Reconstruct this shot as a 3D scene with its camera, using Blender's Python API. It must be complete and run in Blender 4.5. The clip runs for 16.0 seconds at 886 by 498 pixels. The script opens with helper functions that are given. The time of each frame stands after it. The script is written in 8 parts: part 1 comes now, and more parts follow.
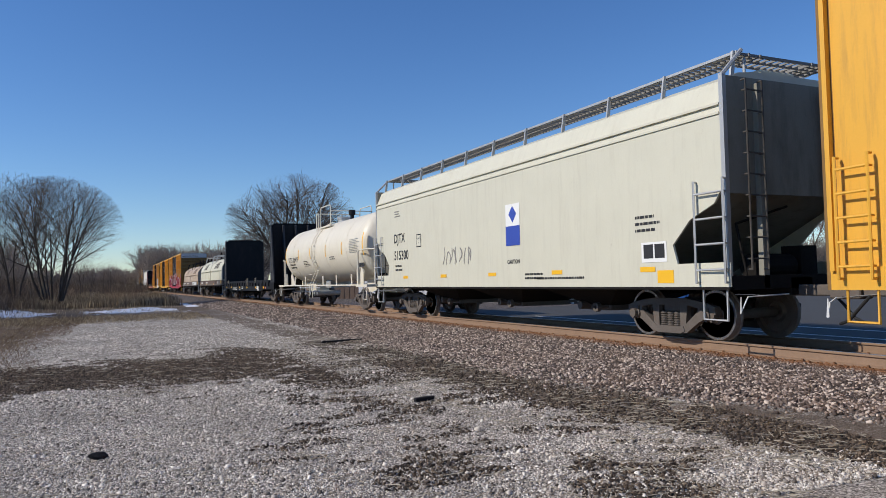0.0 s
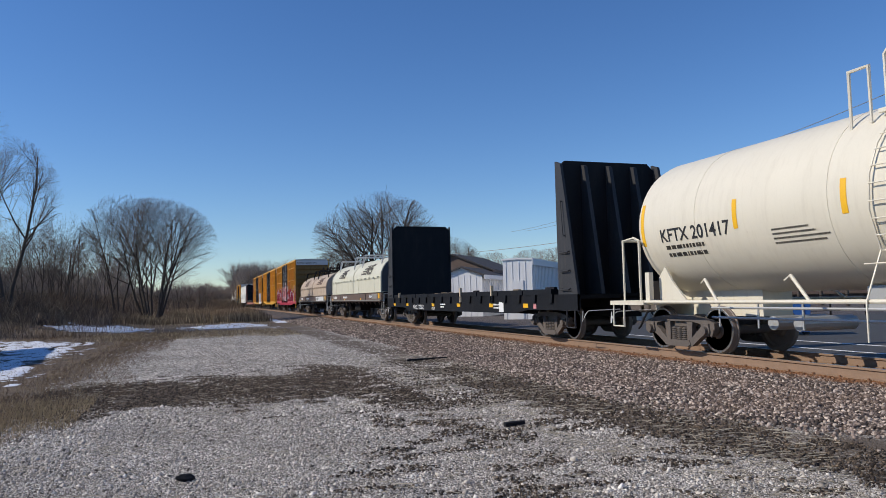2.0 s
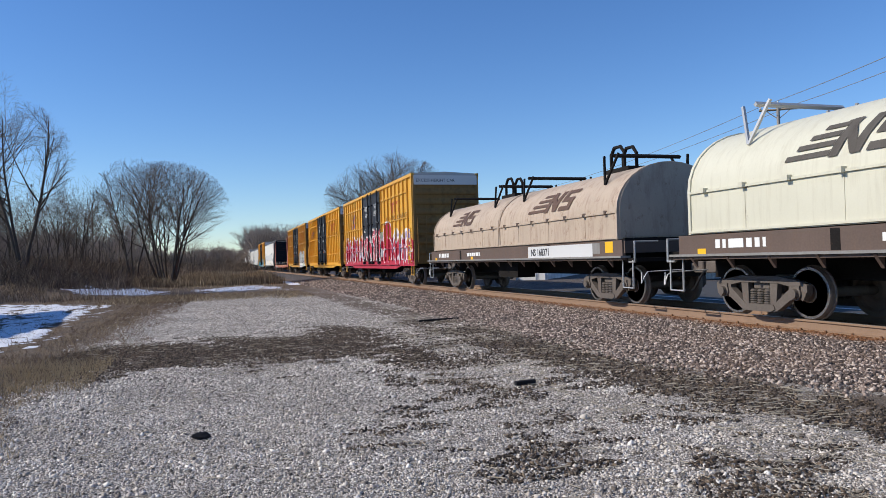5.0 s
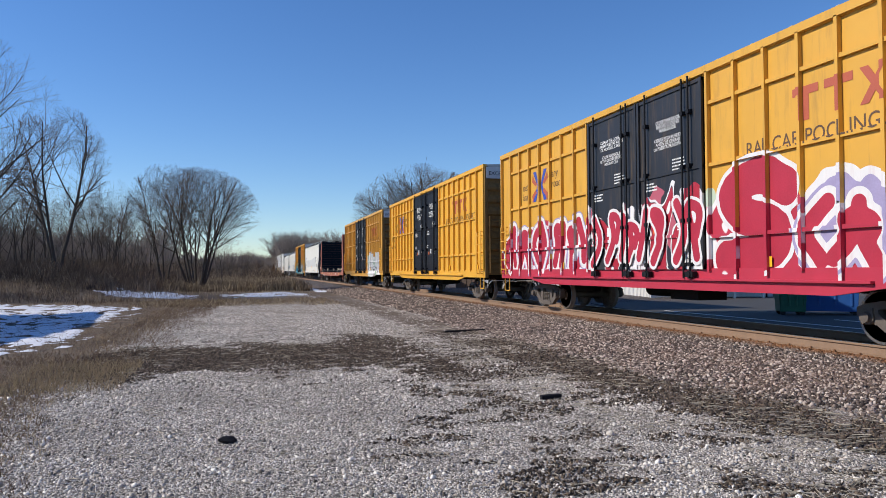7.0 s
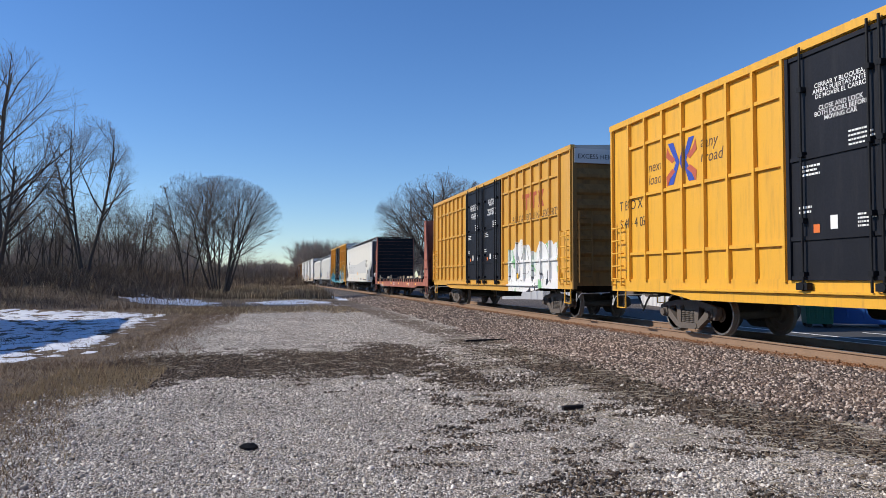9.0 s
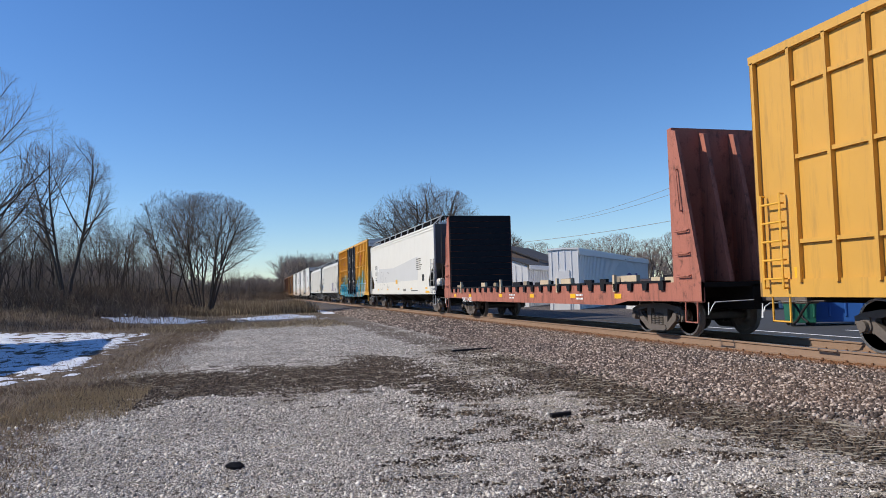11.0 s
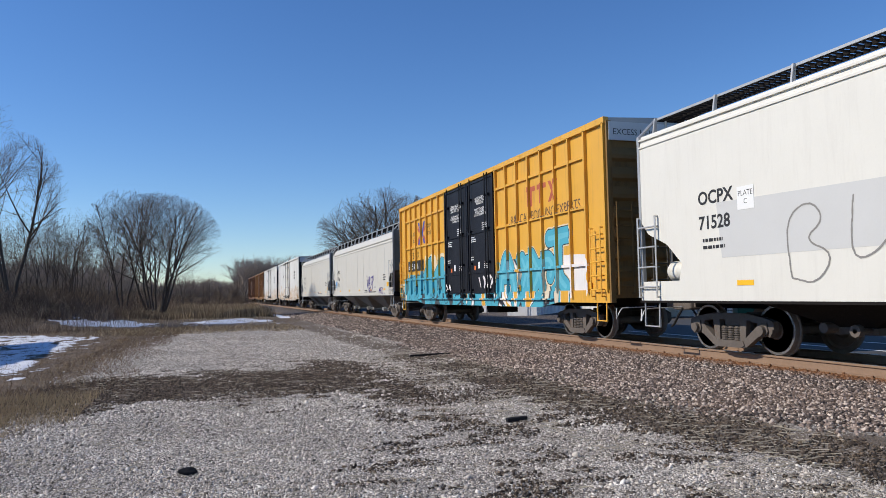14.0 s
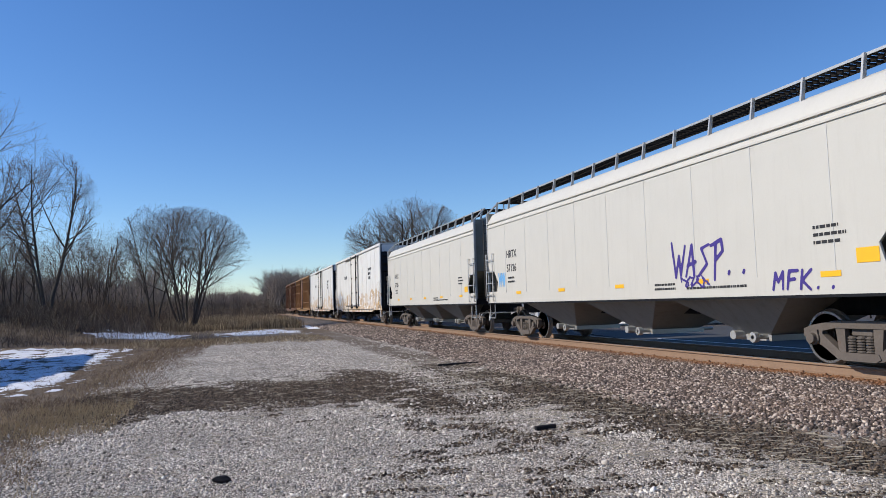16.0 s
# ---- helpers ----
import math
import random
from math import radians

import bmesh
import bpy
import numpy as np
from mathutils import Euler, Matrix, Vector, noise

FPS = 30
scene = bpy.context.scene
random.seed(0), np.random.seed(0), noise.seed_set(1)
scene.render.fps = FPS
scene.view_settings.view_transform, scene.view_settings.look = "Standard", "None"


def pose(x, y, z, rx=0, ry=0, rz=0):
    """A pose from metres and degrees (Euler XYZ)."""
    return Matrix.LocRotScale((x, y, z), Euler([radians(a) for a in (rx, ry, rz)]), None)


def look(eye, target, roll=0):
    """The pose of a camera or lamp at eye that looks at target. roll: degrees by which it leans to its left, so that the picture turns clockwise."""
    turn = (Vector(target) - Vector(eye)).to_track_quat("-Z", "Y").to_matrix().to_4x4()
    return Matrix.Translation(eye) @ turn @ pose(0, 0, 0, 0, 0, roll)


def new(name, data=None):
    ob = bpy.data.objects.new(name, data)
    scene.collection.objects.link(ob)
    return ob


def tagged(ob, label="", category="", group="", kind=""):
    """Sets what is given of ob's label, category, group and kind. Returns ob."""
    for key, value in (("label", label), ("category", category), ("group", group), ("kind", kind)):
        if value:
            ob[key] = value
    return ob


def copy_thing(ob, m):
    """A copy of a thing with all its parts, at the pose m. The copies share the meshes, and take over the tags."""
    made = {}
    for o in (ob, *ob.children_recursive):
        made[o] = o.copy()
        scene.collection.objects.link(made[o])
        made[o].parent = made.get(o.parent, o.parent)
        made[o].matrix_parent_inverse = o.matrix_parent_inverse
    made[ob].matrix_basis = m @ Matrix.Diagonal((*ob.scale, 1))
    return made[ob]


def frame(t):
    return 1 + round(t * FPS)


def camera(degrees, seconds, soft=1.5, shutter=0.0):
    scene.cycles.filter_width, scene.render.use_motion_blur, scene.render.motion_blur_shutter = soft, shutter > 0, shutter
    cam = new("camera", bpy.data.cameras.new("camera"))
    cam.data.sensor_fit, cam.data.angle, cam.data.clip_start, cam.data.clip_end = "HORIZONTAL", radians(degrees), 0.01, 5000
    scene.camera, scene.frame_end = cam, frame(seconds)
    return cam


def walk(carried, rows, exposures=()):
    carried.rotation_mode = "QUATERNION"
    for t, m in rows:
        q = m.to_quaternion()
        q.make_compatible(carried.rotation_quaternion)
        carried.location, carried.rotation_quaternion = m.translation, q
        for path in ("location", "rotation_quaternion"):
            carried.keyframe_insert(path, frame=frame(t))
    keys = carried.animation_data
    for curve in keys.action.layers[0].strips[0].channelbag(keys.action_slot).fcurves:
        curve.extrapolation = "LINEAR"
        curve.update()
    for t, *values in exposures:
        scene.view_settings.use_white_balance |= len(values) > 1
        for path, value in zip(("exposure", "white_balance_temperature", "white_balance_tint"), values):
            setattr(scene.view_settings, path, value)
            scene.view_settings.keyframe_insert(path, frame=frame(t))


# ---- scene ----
cam = camera(62.96, 16.0, soft=0.6)
walk(cam, [
    (0.0, pose(-0.078, -0.335, 1.556, 92.38, 1.31, -25.05)),
    (0.5, pose(-0.014, -0.242, 1.572, 93.05, 1.10, -24.44)),
    (1.0, pose(0.003, -0.130, 1.573, 93.61, 0.78, -23.16)),
    (1.5, pose(-0.028, -0.037, 1.583, 93.79, 0.81, -21.10)),
    (2.0, pose(-0.004, 0.011, 1.588, 93.81, 1.29, -18.47)),
    (2.5, pose(0.011, -0.003, 1.596, 93.78, 1.46, -16.62)),
    (3.0, pose(0.013, 0.014, 1.596, 93.19, 1.14, -16.73)),
    (3.5, pose(0.018, 0.018, 1.590, 91.90, 1.13, -17.83)),
    (4.0, pose(0.024, 0.022, 1.571, 90.63, 1.70, -18.24)),
    (6.5, pose(0.000, 0.019, 1.584, 91.49, 0.61, -15.94)),
    (7.0, pose(-0.002, 0.024, 1.577, 91.68, 0.27, -15.44)),
    (7.5, pose(-0.004, 0.029, 1.573, 91.74, -0.04, -15.26)),
    (8.0, pose(-0.008, 0.028, 1.571, 91.88, -0.21, -15.29)),
    (8.5, pose(-0.003, 0.031, 1.574, 92.08, -0.12, -15.15)),
    (9.0, pose(-0.003, 0.032, 1.575, 92.40, -0.13, -13.76)),
    (11.3, pose(0.024, 0.043, 1.583, 93.11, 2.20, -15.45)),
    (11.5, pose(0.013, 0.049, 1.580, 92.86, 2.14, -16.36)),
    (12.0, pose(0.027, 0.043, 1.577, 92.54, 1.24, -17.95)),
    (12.5, pose(0.017, 0.047, 1.569, 92.67, 0.65, -19.00)),
    (13.0, pose(0.006, 0.020, 1.567, 92.91, 0.70, -19.25)),
    (13.5, pose(0.002, 0.026, 1.571, 93.15, 0.96, -18.90)),
    (14.0, pose(0.007, 0.019, 1.575, 93.52, 1.07, -18.20)),
    (14.5, pose(0.009, 0.044, 1.569, 93.91, 0.93, -17.41)),
    (15.0, pose(-0.001, 0.024, 1.574, 94.29, 0.98, -16.74)),
    (15.5, pose(-0.019, 0.015, 1.564, 94.65, 1.03, -16.12)),
    (16.0, pose(-0.012, -0.051, 1.572, 94.31, 1.68, -16.04)),
], [(0.0, -0.18), (1.0, -0.22), (2.0, -0.22), (2.5, 0.02), (3.2, 0.02), (9.0, 0.0), (12.2, 0.0), (13.0, -0.14), (14.0, -0.06), (15.0, -0.08), (15.5, -0.08), (16.0, 0.02)])

# the train's run along the track: metres travelled after t seconds, towards -y
V0, ACC = 12.956, 0.048
TRACK_X, RAIL_Z = 10.37, 0.37


def run(t):
    return V0 * t + ACC * t * t / 2


# ---- light ----
SUN_AZ, SUN_EL = -80.0, 35.5
world = bpy.data.worlds.new("sky")
scene.world = world
world.use_nodes = True
wn = world.node_tree
sky = wn.nodes.new("ShaderNodeTexSky")
sky.sky_type, sky.sun_disc = "NISHITA", False
sky.sun_elevation, sky.sun_rotation = radians(SUN_EL), radians(SUN_AZ % 360)
sky.air_density, sky.dust_density, sky.ozone_density = 1.0, 0.0, 4.2
deep = wn.nodes.new("ShaderNodeHueSaturation")
deep.inputs["Saturation"].default_value, deep.inputs["Hue"].default_value = 1.16, 0.505
wn.links.new(sky.outputs[0], deep.inputs["Color"])
cool = wn.nodes.new("ShaderNodeMix")
cool.data_type, cool.blend_type = "RGBA", "MULTIPLY"
cool.inputs[0].default_value = 1.0
cool.inputs[7].default_value = (0.925, 0.985, 1.09, 1)
wn.links.new(deep.outputs[0], cool.inputs[6])
wn.links.new(cool.outputs[2], wn.nodes["Background"].inputs[0])
wn.nodes["Background"].inputs[1].default_value = 0.129
sun_data = bpy.data.lights.new("sun", "SUN")
sun_data.energy, sun_data.angle, sun_data.color = 4.45, radians(0.53), (1.0, 0.92, 0.80)
sun = new("sun", sun_data)
sd = Vector((math.sin(radians(SUN_AZ)) * math.cos(radians(SUN_EL)), math.cos(radians(SUN_AZ)) * math.cos(radians(SUN_EL)), math.sin(radians(SUN_EL))))
sun.matrix_world = look(sd * 60, (0, 0, 0))
scene.view_settings.exposure = 0.0

# ---- materials ----
def mixed(nt, kind, fac, a, b, blend="MIX"):
    n = nt.nodes.new("ShaderNodeMix")
    n.data_type, n.blend_type = "RGBA", blend
    for sock, val in ((n.inputs[0], fac), (n.inputs[6], a), (n.inputs[7], b)):
        if isinstance(val, (int, float)):
            sock.default_value = val
        elif isinstance(val, tuple):
            sock.default_value = (*val[:3], 1)
        else:
            nt.links.new(val, sock)
    return n.outputs[2]


def noise_tex(nt, vec, scale, detail=4, rough=0.6, squash=(1, 1, 1), seed=0.0):
    m = nt.nodes.new("ShaderNodeMapping")
    m.inputs["Scale"].default_value = squash
    m.inputs["Location"].default_value = (seed, seed * 0.7, seed * 1.3)
    nt.links.new(vec, m.inputs[0])
    n = nt.nodes.new("ShaderNodeTexNoise")
    n.inputs["Scale"].default_value, n.inputs["Detail"].default_value, n.inputs["Roughness"].default_value = scale, detail, rough
    nt.links.new(m.outputs[0], n.inputs["Vector"])
    return n.outputs[0]


def ramp(nt, val, stops, hard=False):
    r = nt.nodes.new("ShaderNodeValToRGB")
    if hard:
        r.color_ramp.interpolation = "CONSTANT"
    while len(r.color_ramp.elements) < len(stops):
        r.color_ramp.elements.new(0.5)
    for e, (p, c) in zip(r.color_ramp.elements, stops):
        e.position = p
        e.color = (c, c, c, 1) if isinstance(c, (int, float)) else (*c, 1)
    nt.links.new(val, r.inputs[0])
    return r.outputs[0]


def maths(nt, op, a, b=0.0, clamp=False):
    n = nt.nodes.new("ShaderNodeMath")
    n.operation, n.use_clamp = op, clamp
    for sock, val in ((n.inputs[0], a), (n.inputs[1], b)):
        if isinstance(val, (int, float)):
            sock.default_value = val
        else:
            nt.links.new(val, sock)
    return n.outputs[0]


def start_mat(name, rough=0.6, metal=0.0):
    m = bpy.data.materials.new(name)
    m.use_nodes = True
    nt = m.node_tree
    b = nt.nodes["Principled BSDF"]
    b.inputs["Roughness"].default_value, b.inputs["Metallic"].default_value = rough, metal
    tc = nt.nodes.new("ShaderNodeTexCoord")
    return m, nt, b, tc.outputs["Object"]


def add_bump(nt, b, height, strength, dist=0.02):
    n = nt.nodes.new("ShaderNodeBump")
    n.inputs["Strength"].default_value, n.inputs["Distance"].default_value = strength, dist
    nt.links.new(height, n.inputs["Height"])
    nt.links.new(n.outputs[0], b.inputs["Normal"])


def paint(name, base, rough=0.55, metal=0.0, gloss=0.5, var=0.12, scale=1.2, streak=0.0, streak_col=(0.16, 0.09, 0.05), rust=0.0,
          rust_col=(0.17, 0.07, 0.03), fine=30.0, bump=0.15):
    """Weathered paint: broad fading, fine grain, rain streaks running down and rust spots."""
    m, nt, b, obj = start_mat(name, rough, metal)
    b.inputs["Specular IOR Level"].default_value = gloss
    col = mixed(nt, "", noise_tex(nt, obj, scale, 5), tuple(c * (1 - var) for c in base), tuple(min(1, c * (1 + var)) for c in base))
    g = noise_tex(nt, obj, fine, 3, 0.7)
    col = mixed(nt, "", ramp(nt, g, [(0.3, 0.0), (0.75, var)]), col, tuple(c * 0.55 for c in base))
    if streak:
        s = ramp(nt, noise_tex(nt, obj, 3.2, 6, 0.7, (1, 2.2, 0.22), 3.0), [(0.5, 0.0), (0.72, streak)])
        col = mixed(nt, "", s, col, streak_col)
    if rust:
        r = ramp(nt, noise_tex(nt, obj, 5.0, 8, 0.75, (1, 1, 0.7), 9.0), [(0.66 - 0.25 * rust, 0.0), (0.74 - 0.2 * rust, min(1, rust + 0.2))])
        col = mixed(nt, "", r, col, rust_col)
    nt.links.new(col, b.inputs["Base Color"])
    nt.links.new(ramp(nt, g, [(0.2, max(0.05, rough - 0.1)), (0.8, min(1, rough + 0.15))]), b.inputs["Roughness"])
    if bump:
        add_bump(nt, b, g, bump, 0.004)
    return m


def graffiti(name, base, colours, z_top, y_from, y_to, seed, cell=0.9, outline=(0.02, 0.02, 0.03), white=0.5, fill=0.0, blocky=False, bend=1.5, tall=0.62):
    """Boxcar paint with a sprayed piece along its lower half: rounded blocks of colour with dark outlines and a ragged upper edge."""
    m, nt, b, obj = start_mat(name, 0.5)
    col = mixed(nt, "", noise_tex(nt, obj, 1.0, 5), tuple(c * 0.86 for c in base), tuple(min(1, c * 1.1) for c in base))
    col = mixed(nt, "", ramp(nt, noise_tex(nt, obj, 3.2, 6, 0.7, (1, 2.2, 0.22), 3.0), [(0.52, 0.0), (0.75, 0.4)]), col, (0.2, 0.12, 0.05))
    sep = nt.nodes.new("ShaderNodeSeparateXYZ")
    nt.links.new(obj, sep.inputs[0])
    warp = nt.nodes.new("ShaderNodeTexNoise")
    warp.inputs["Scale"].default_value, warp.inputs["Detail"].default_value = 0.9, 1.0
    off = nt.nodes.new("ShaderNodeMapping")
    off.inputs["Location"].default_value = (0, seed * 3.7, seed)
    off.inputs["Scale"].default_value = (0, 1.15, tall)
    nt.links.new(obj, off.inputs[0])
    nt.links.new(off.outputs[0], warp.inputs["Vector"])
    add = nt.nodes.new("ShaderNodeVectorMath")
    add.operation = "MULTIPLY_ADD"
    nt.links.new(warp.outputs[1], add.inputs[0])
    add.inputs[1].default_value = (0.0, bend, bend)
    nt.links.new(off.outputs[0], add.inputs[2])
    v1 = nt.nodes.new("ShaderNodeTexVoronoi")
    v1.inputs["Scale"].default_value, v1.inputs["Randomness"].default_value = cell * 1.6, 1.0
    nt.links.new(add.outputs[0], v1.inputs["Vector"])
    pick = nt.nodes.new("ShaderNodeSeparateColor")
    nt.links.new(v1.outputs["Color"], pick.inputs[0])
    k = len(colours) - 1
    cloud = ramp(nt, pick.outputs[0], [(i / k, c) for i, c in enumerate(colours[1:])], True)
    # fat letters: swollen bands of the main colour, haloed in white, thin dark contour on some
    fat = noise_tex(nt, add.outputs[0], cell * 1.5, 0.6, 0.4, (1, 1, 0.8), seed)
    art = mixed(nt, "", ramp(nt, fat, [(0.425, 0.0), (0.43, 1.0)]), cloud, (0.76, 0.74, 0.73))
    main = mixed(nt, "", noise_tex(nt, obj, 2.2, 4, 0.6), tuple(c * 0.8 for c in colours[0]), tuple(min(1, c * 1.2) for c in colours[0]))
    art = mixed(nt, "", ramp(nt, fat, [(0.475, 0.0), (0.48, 1.0)]), art, main)
    art = mixed(nt, "", ramp(nt, fat, [(0.645, 0.0), (0.65, 1.0)]), art, (0.76, 0.74, 0.73))
    art = mixed(nt, "", ramp(nt, fat, [(0.73, 0.0), (0.735, 1.0)]), art, outline)
    line = ramp(nt, maths(nt, "ABSOLUTE", maths(nt, "SUBTRACT", fat, 0.478)), [(0.006, white), (0.009, 0.0)])
    art = mixed(nt, "", line, art, outline)
    if blocky:
        # rounded letters with white halos and bare paint between them, on the half before the doors
        loose = mixed(nt, "", ramp(nt, fat, [(0.415, 0.0), (0.42, 1.0)]), col, (0.76, 0.75, 0.72))
        loose = mixed(nt, "", ramp(nt, fat, [(0.455, 0.0), (0.46, 1.0)]), loose, outline)
        loose = mixed(nt, "", ramp(nt, fat, [(0.475, 0.0), (0.48, 1.0)]), loose, main)
        loose = mixed(nt, "", ramp(nt, fat, [(0.60, 0.0), (0.605, 1.0)]), loose, outline)
        loose = mixed(nt, "", ramp(nt, fat, [(0.615, 0.0), (0.62, 1.0)]), loose, (0.66, 0.58, 0.44))
        # angular letters: facets of one colour with dark contours, a few dark wedges, paler towards the top
        v2 = nt.nodes.new("ShaderNodeTexVoronoi")
        v2.feature = "DISTANCE_TO_EDGE"
        v2.inputs["Scale"].default_value = cell * 1.6
        nt.links.new(add.outputs[0], v2.inputs["Vector"])
        pale = mixed(nt, "", ramp(nt, maths(nt, "DIVIDE", sep.outputs[2], 3.0), [(0.55, 0.0), (1.0, 0.6)]), main, (0.62, 0.72, 0.74))
        art = mixed(nt, "", ramp(nt, pick.outputs[1], [(0.72, 0.0), (0.73, 1.0)]), pale, (0.06, 0.075, 0.085))
        art = mixed(nt, "", ramp(nt, pick.outputs[2], [(0.90, 0.0), (0.91, 1.0)]), art, (0.72, 0.64, 0.50))
        art = mixed(nt, "", ramp(nt, v2.outputs["Distance"], [(0.018, 0.92), (0.026, 0.0)]), art, outline)
        art = mixed(nt, "", maths(nt, "LESS_THAN", sep.outputs[1], 0.5), art, loose)
    if fill:
        low = maths(nt, "LESS_THAN", maths(nt, "ADD", sep.outputs[2], maths(nt, "MULTIPLY", maths(nt, "SUBTRACT", fat, 0.5), 1.6)), fill)
        art = mixed(nt, "", low, art, main)
    edge = maths(nt, "ADD", sep.outputs[2], maths(nt, "MULTIPLY", maths(nt, "SUBTRACT", noise_tex(nt, obj, 0.9, 2, 0.5, (0, 1, 0.3), seed), 0.5), 2.6))
    if blocky:
        edge = maths(nt, "ADD", sep.outputs[2], maths(nt, "MULTIPLY", maths(nt, "SUBTRACT", pick.outputs[0], 0.5), 0.7))
    mask = maths(nt, "LESS_THAN", edge, z_top)
    mask = maths(nt, "MULTIPLY", mask, maths(nt, "GREATER_THAN", sep.outputs[1], y_from))
    mask = maths(nt, "MULTIPLY", mask, maths(nt, "LESS_THAN", sep.outputs[1], y_to))
    mask = maths(nt, "MULTIPLY", mask, maths(nt, "LESS_THAN", sep.outputs[0], -1.3))
    nt.links.new(mixed(nt, "", mask, col, art), b.inputs["Base Color"])
    add_bump(nt, b, noise_tex(nt, obj, 30, 3), 0.12, 0.004)
    return m


YELLOW = (0.74, 0.385, 0.036)
M_yellow = paint("yellow_paint", YELLOW, 0.5, var=0.08, streak=0.3, rust=0.08)
# boxcar ends: grimy yellow, darkened for the side away from the sun
M_end_yellow = paint("shaded_grimy_yellow_end", (0.25, 0.145, 0.052), 0.7, gloss=0.2, var=0.25, streak=0.6, streak_col=(0.07, 0.045, 0.025), rust=0.15)
# dusty grey, its base dark enough to hold the hopper bays' shade
M_bay = paint("dusty_shaded_grey", (0.26, 0.25, 0.235), 0.7, gloss=0.2, var=0.2, streak=0.3, streak_col=(0.1, 0.08, 0.06))
M_red_art = graffiti("yellow_paint_red_graffiti", (0.68, 0.36, 0.045), [(0.46, 0.03, 0.06), (0.44, 0.025, 0.05), (0.72, 0.60, 0.60), (0.36, 0.30, 0.52), (0.62, 0.28, 0.34), (0.5, 0.58, 0.45), (0.66, 0.36, 0.06)], 2.35, -20, 20, 1.0, 0.8, white=0.0, fill=1.35, bend=0.8, tall=0.85)
M_cyan_art = graffiti("yellow_paint_blue_graffiti", (0.70, 0.37, 0.045), [(0.07, 0.36, 0.47), (0.60, 0.33, 0.05), (0.14, 0.42, 0.55), (0.70, 0.64, 0.50), (0.16, 0.46, 0.58), (0.58, 0.32, 0.06)], 1.9, -7.3, 20, 5.0, 0.8, white=0.9, blocky=True)
M_white_art = graffiti("yellow_paint_white_graffiti", (0.62, 0.33, 0.055), [(0.72, 0.72, 0.70), (0.2, 0.42, 0.2), (0.75, 0.75, 0.72), (0.6, 0.65, 0.6)], 2.4, -7.9, -3.2, 8.0, 1.2, white=0.9)
M_black_door = paint("black_door_paint", (0.014, 0.015, 0.020), 0.5, gloss=0.2, var=0.3, streak=0.06, streak_col=(0.15, 0.14, 0.13))
M_door_red = graffiti("black_door_red_graffiti", (0.018, 0.02, 0.026), [(0.40, 0.02, 0.04), (0.02, 0.02, 0.03), (0.72, 0.68, 0.68), (0.03, 0.03, 0.035), (0.45, 0.1, 0.14), (0.02, 0.02, 0.025)], 2.6, -20, 20, 2.0, 1.2, white=0.9)
M_black = paint("black_steel_paint", (0.010, 0.011, 0.014), 0.6, gloss=0.2, var=0.35, streak=0.1, streak_col=(0.1, 0.08, 0.06))
M_charcoal = paint("charcoal_steel_paint", (0.040, 0.041, 0.045), 0.6, gloss=0.3, var=0.3, streak=0.25, streak_col=(0.12, 0.10, 0.085))
M_underframe = paint("grimy_black_underframe", (0.016, 0.014, 0.013), 0.85, gloss=0.15, var=0.5, rust=0.12)
M_truck = paint("dusty_cast_steel", (0.125, 0.104, 0.09), 0.75, var=0.4, rust=0.25, rust_col=(0.13, 0.06, 0.035), scale=4)
M_wheel = paint("worn_wheel_steel", (0.22, 0.175, 0.148), 0.65, 0.1, var=0.4, rust=0.3, scale=5)
M_tread = paint("polished_wheel_tread", (0.45, 0.43, 0.41), 0.3, 0.9, var=0.15)
M_cream = paint("cream_hopper_paint", (0.61, 0.59, 0.475), 0.5, var=0.07, streak=0.22, streak_col=(0.36, 0.32, 0.25), rust=0.03)
# hopper ends: cream darkened to the shade there, plus grime streaks
M_cream_end = paint("shaded_grimy_cream_end", (0.26, 0.25, 0.21), 0.7, gloss=0.2, var=0.2, streak=0.5, streak_col=(0.10, 0.085, 0.065))
M_white = paint("white_hopper_paint", (0.70, 0.68, 0.615), 0.5, var=0.05, streak=0.18, streak_col=(0.45, 0.42, 0.37), rust=0.02)
M_grey_hop = paint("light_grey_hopper_paint", (0.56, 0.54, 0.485), 0.5, var=0.05, streak=0.16, streak_col=(0.38, 0.35, 0.30))
M_patch = paint("grey_overpaint", (0.55, 0.55, 0.535), 0.6, var=0.04)
M_tank = paint("cream_tank_paint", (0.72, 0.665, 0.54), 0.42, var=0.06, streak=0.2, streak_col=(0.42, 0.36, 0.26), rust=0.02)
M_hood = paint("cream_coil_hood_paint", (0.62, 0.60, 0.475), 0.5, var=0.08, streak=0.3, streak_col=(0.33, 0.28, 0.18), rust=0.08)
M_hood_rust = paint("rust_stained_tan_hood", (0.47, 0.375, 0.285), 0.7, var=0.18, streak=0.5, streak_col=(0.2, 0.1, 0.07), rust=0.4)
M_brown_sill = paint("brown_sill_paint", (0.12, 0.082, 0.064), 0.65, var=0.25, streak=0.3, rust=0.2)
M_red_flat = paint("faded_red_oxide", (0.40, 0.14, 0.095), 0.75, var=0.25, streak=0.8, streak_col=(0.06, 0.035, 0.028), rust=0.45, rust_col=(0.06, 0.03, 0.022))
M_grime = paint("grimy_end_paint", (0.11, 0.10, 0.088), 0.8, gloss=0.2, var=0.3, streak=0.5, streak_col=(0.04, 0.03, 0.025))
M_reefer = paint("white_reefer_paint", (0.72, 0.70, 0.66), 0.5, var=0.06, streak=0.4, streak_col=(0.42, 0.33, 0.24), rust=0.08)
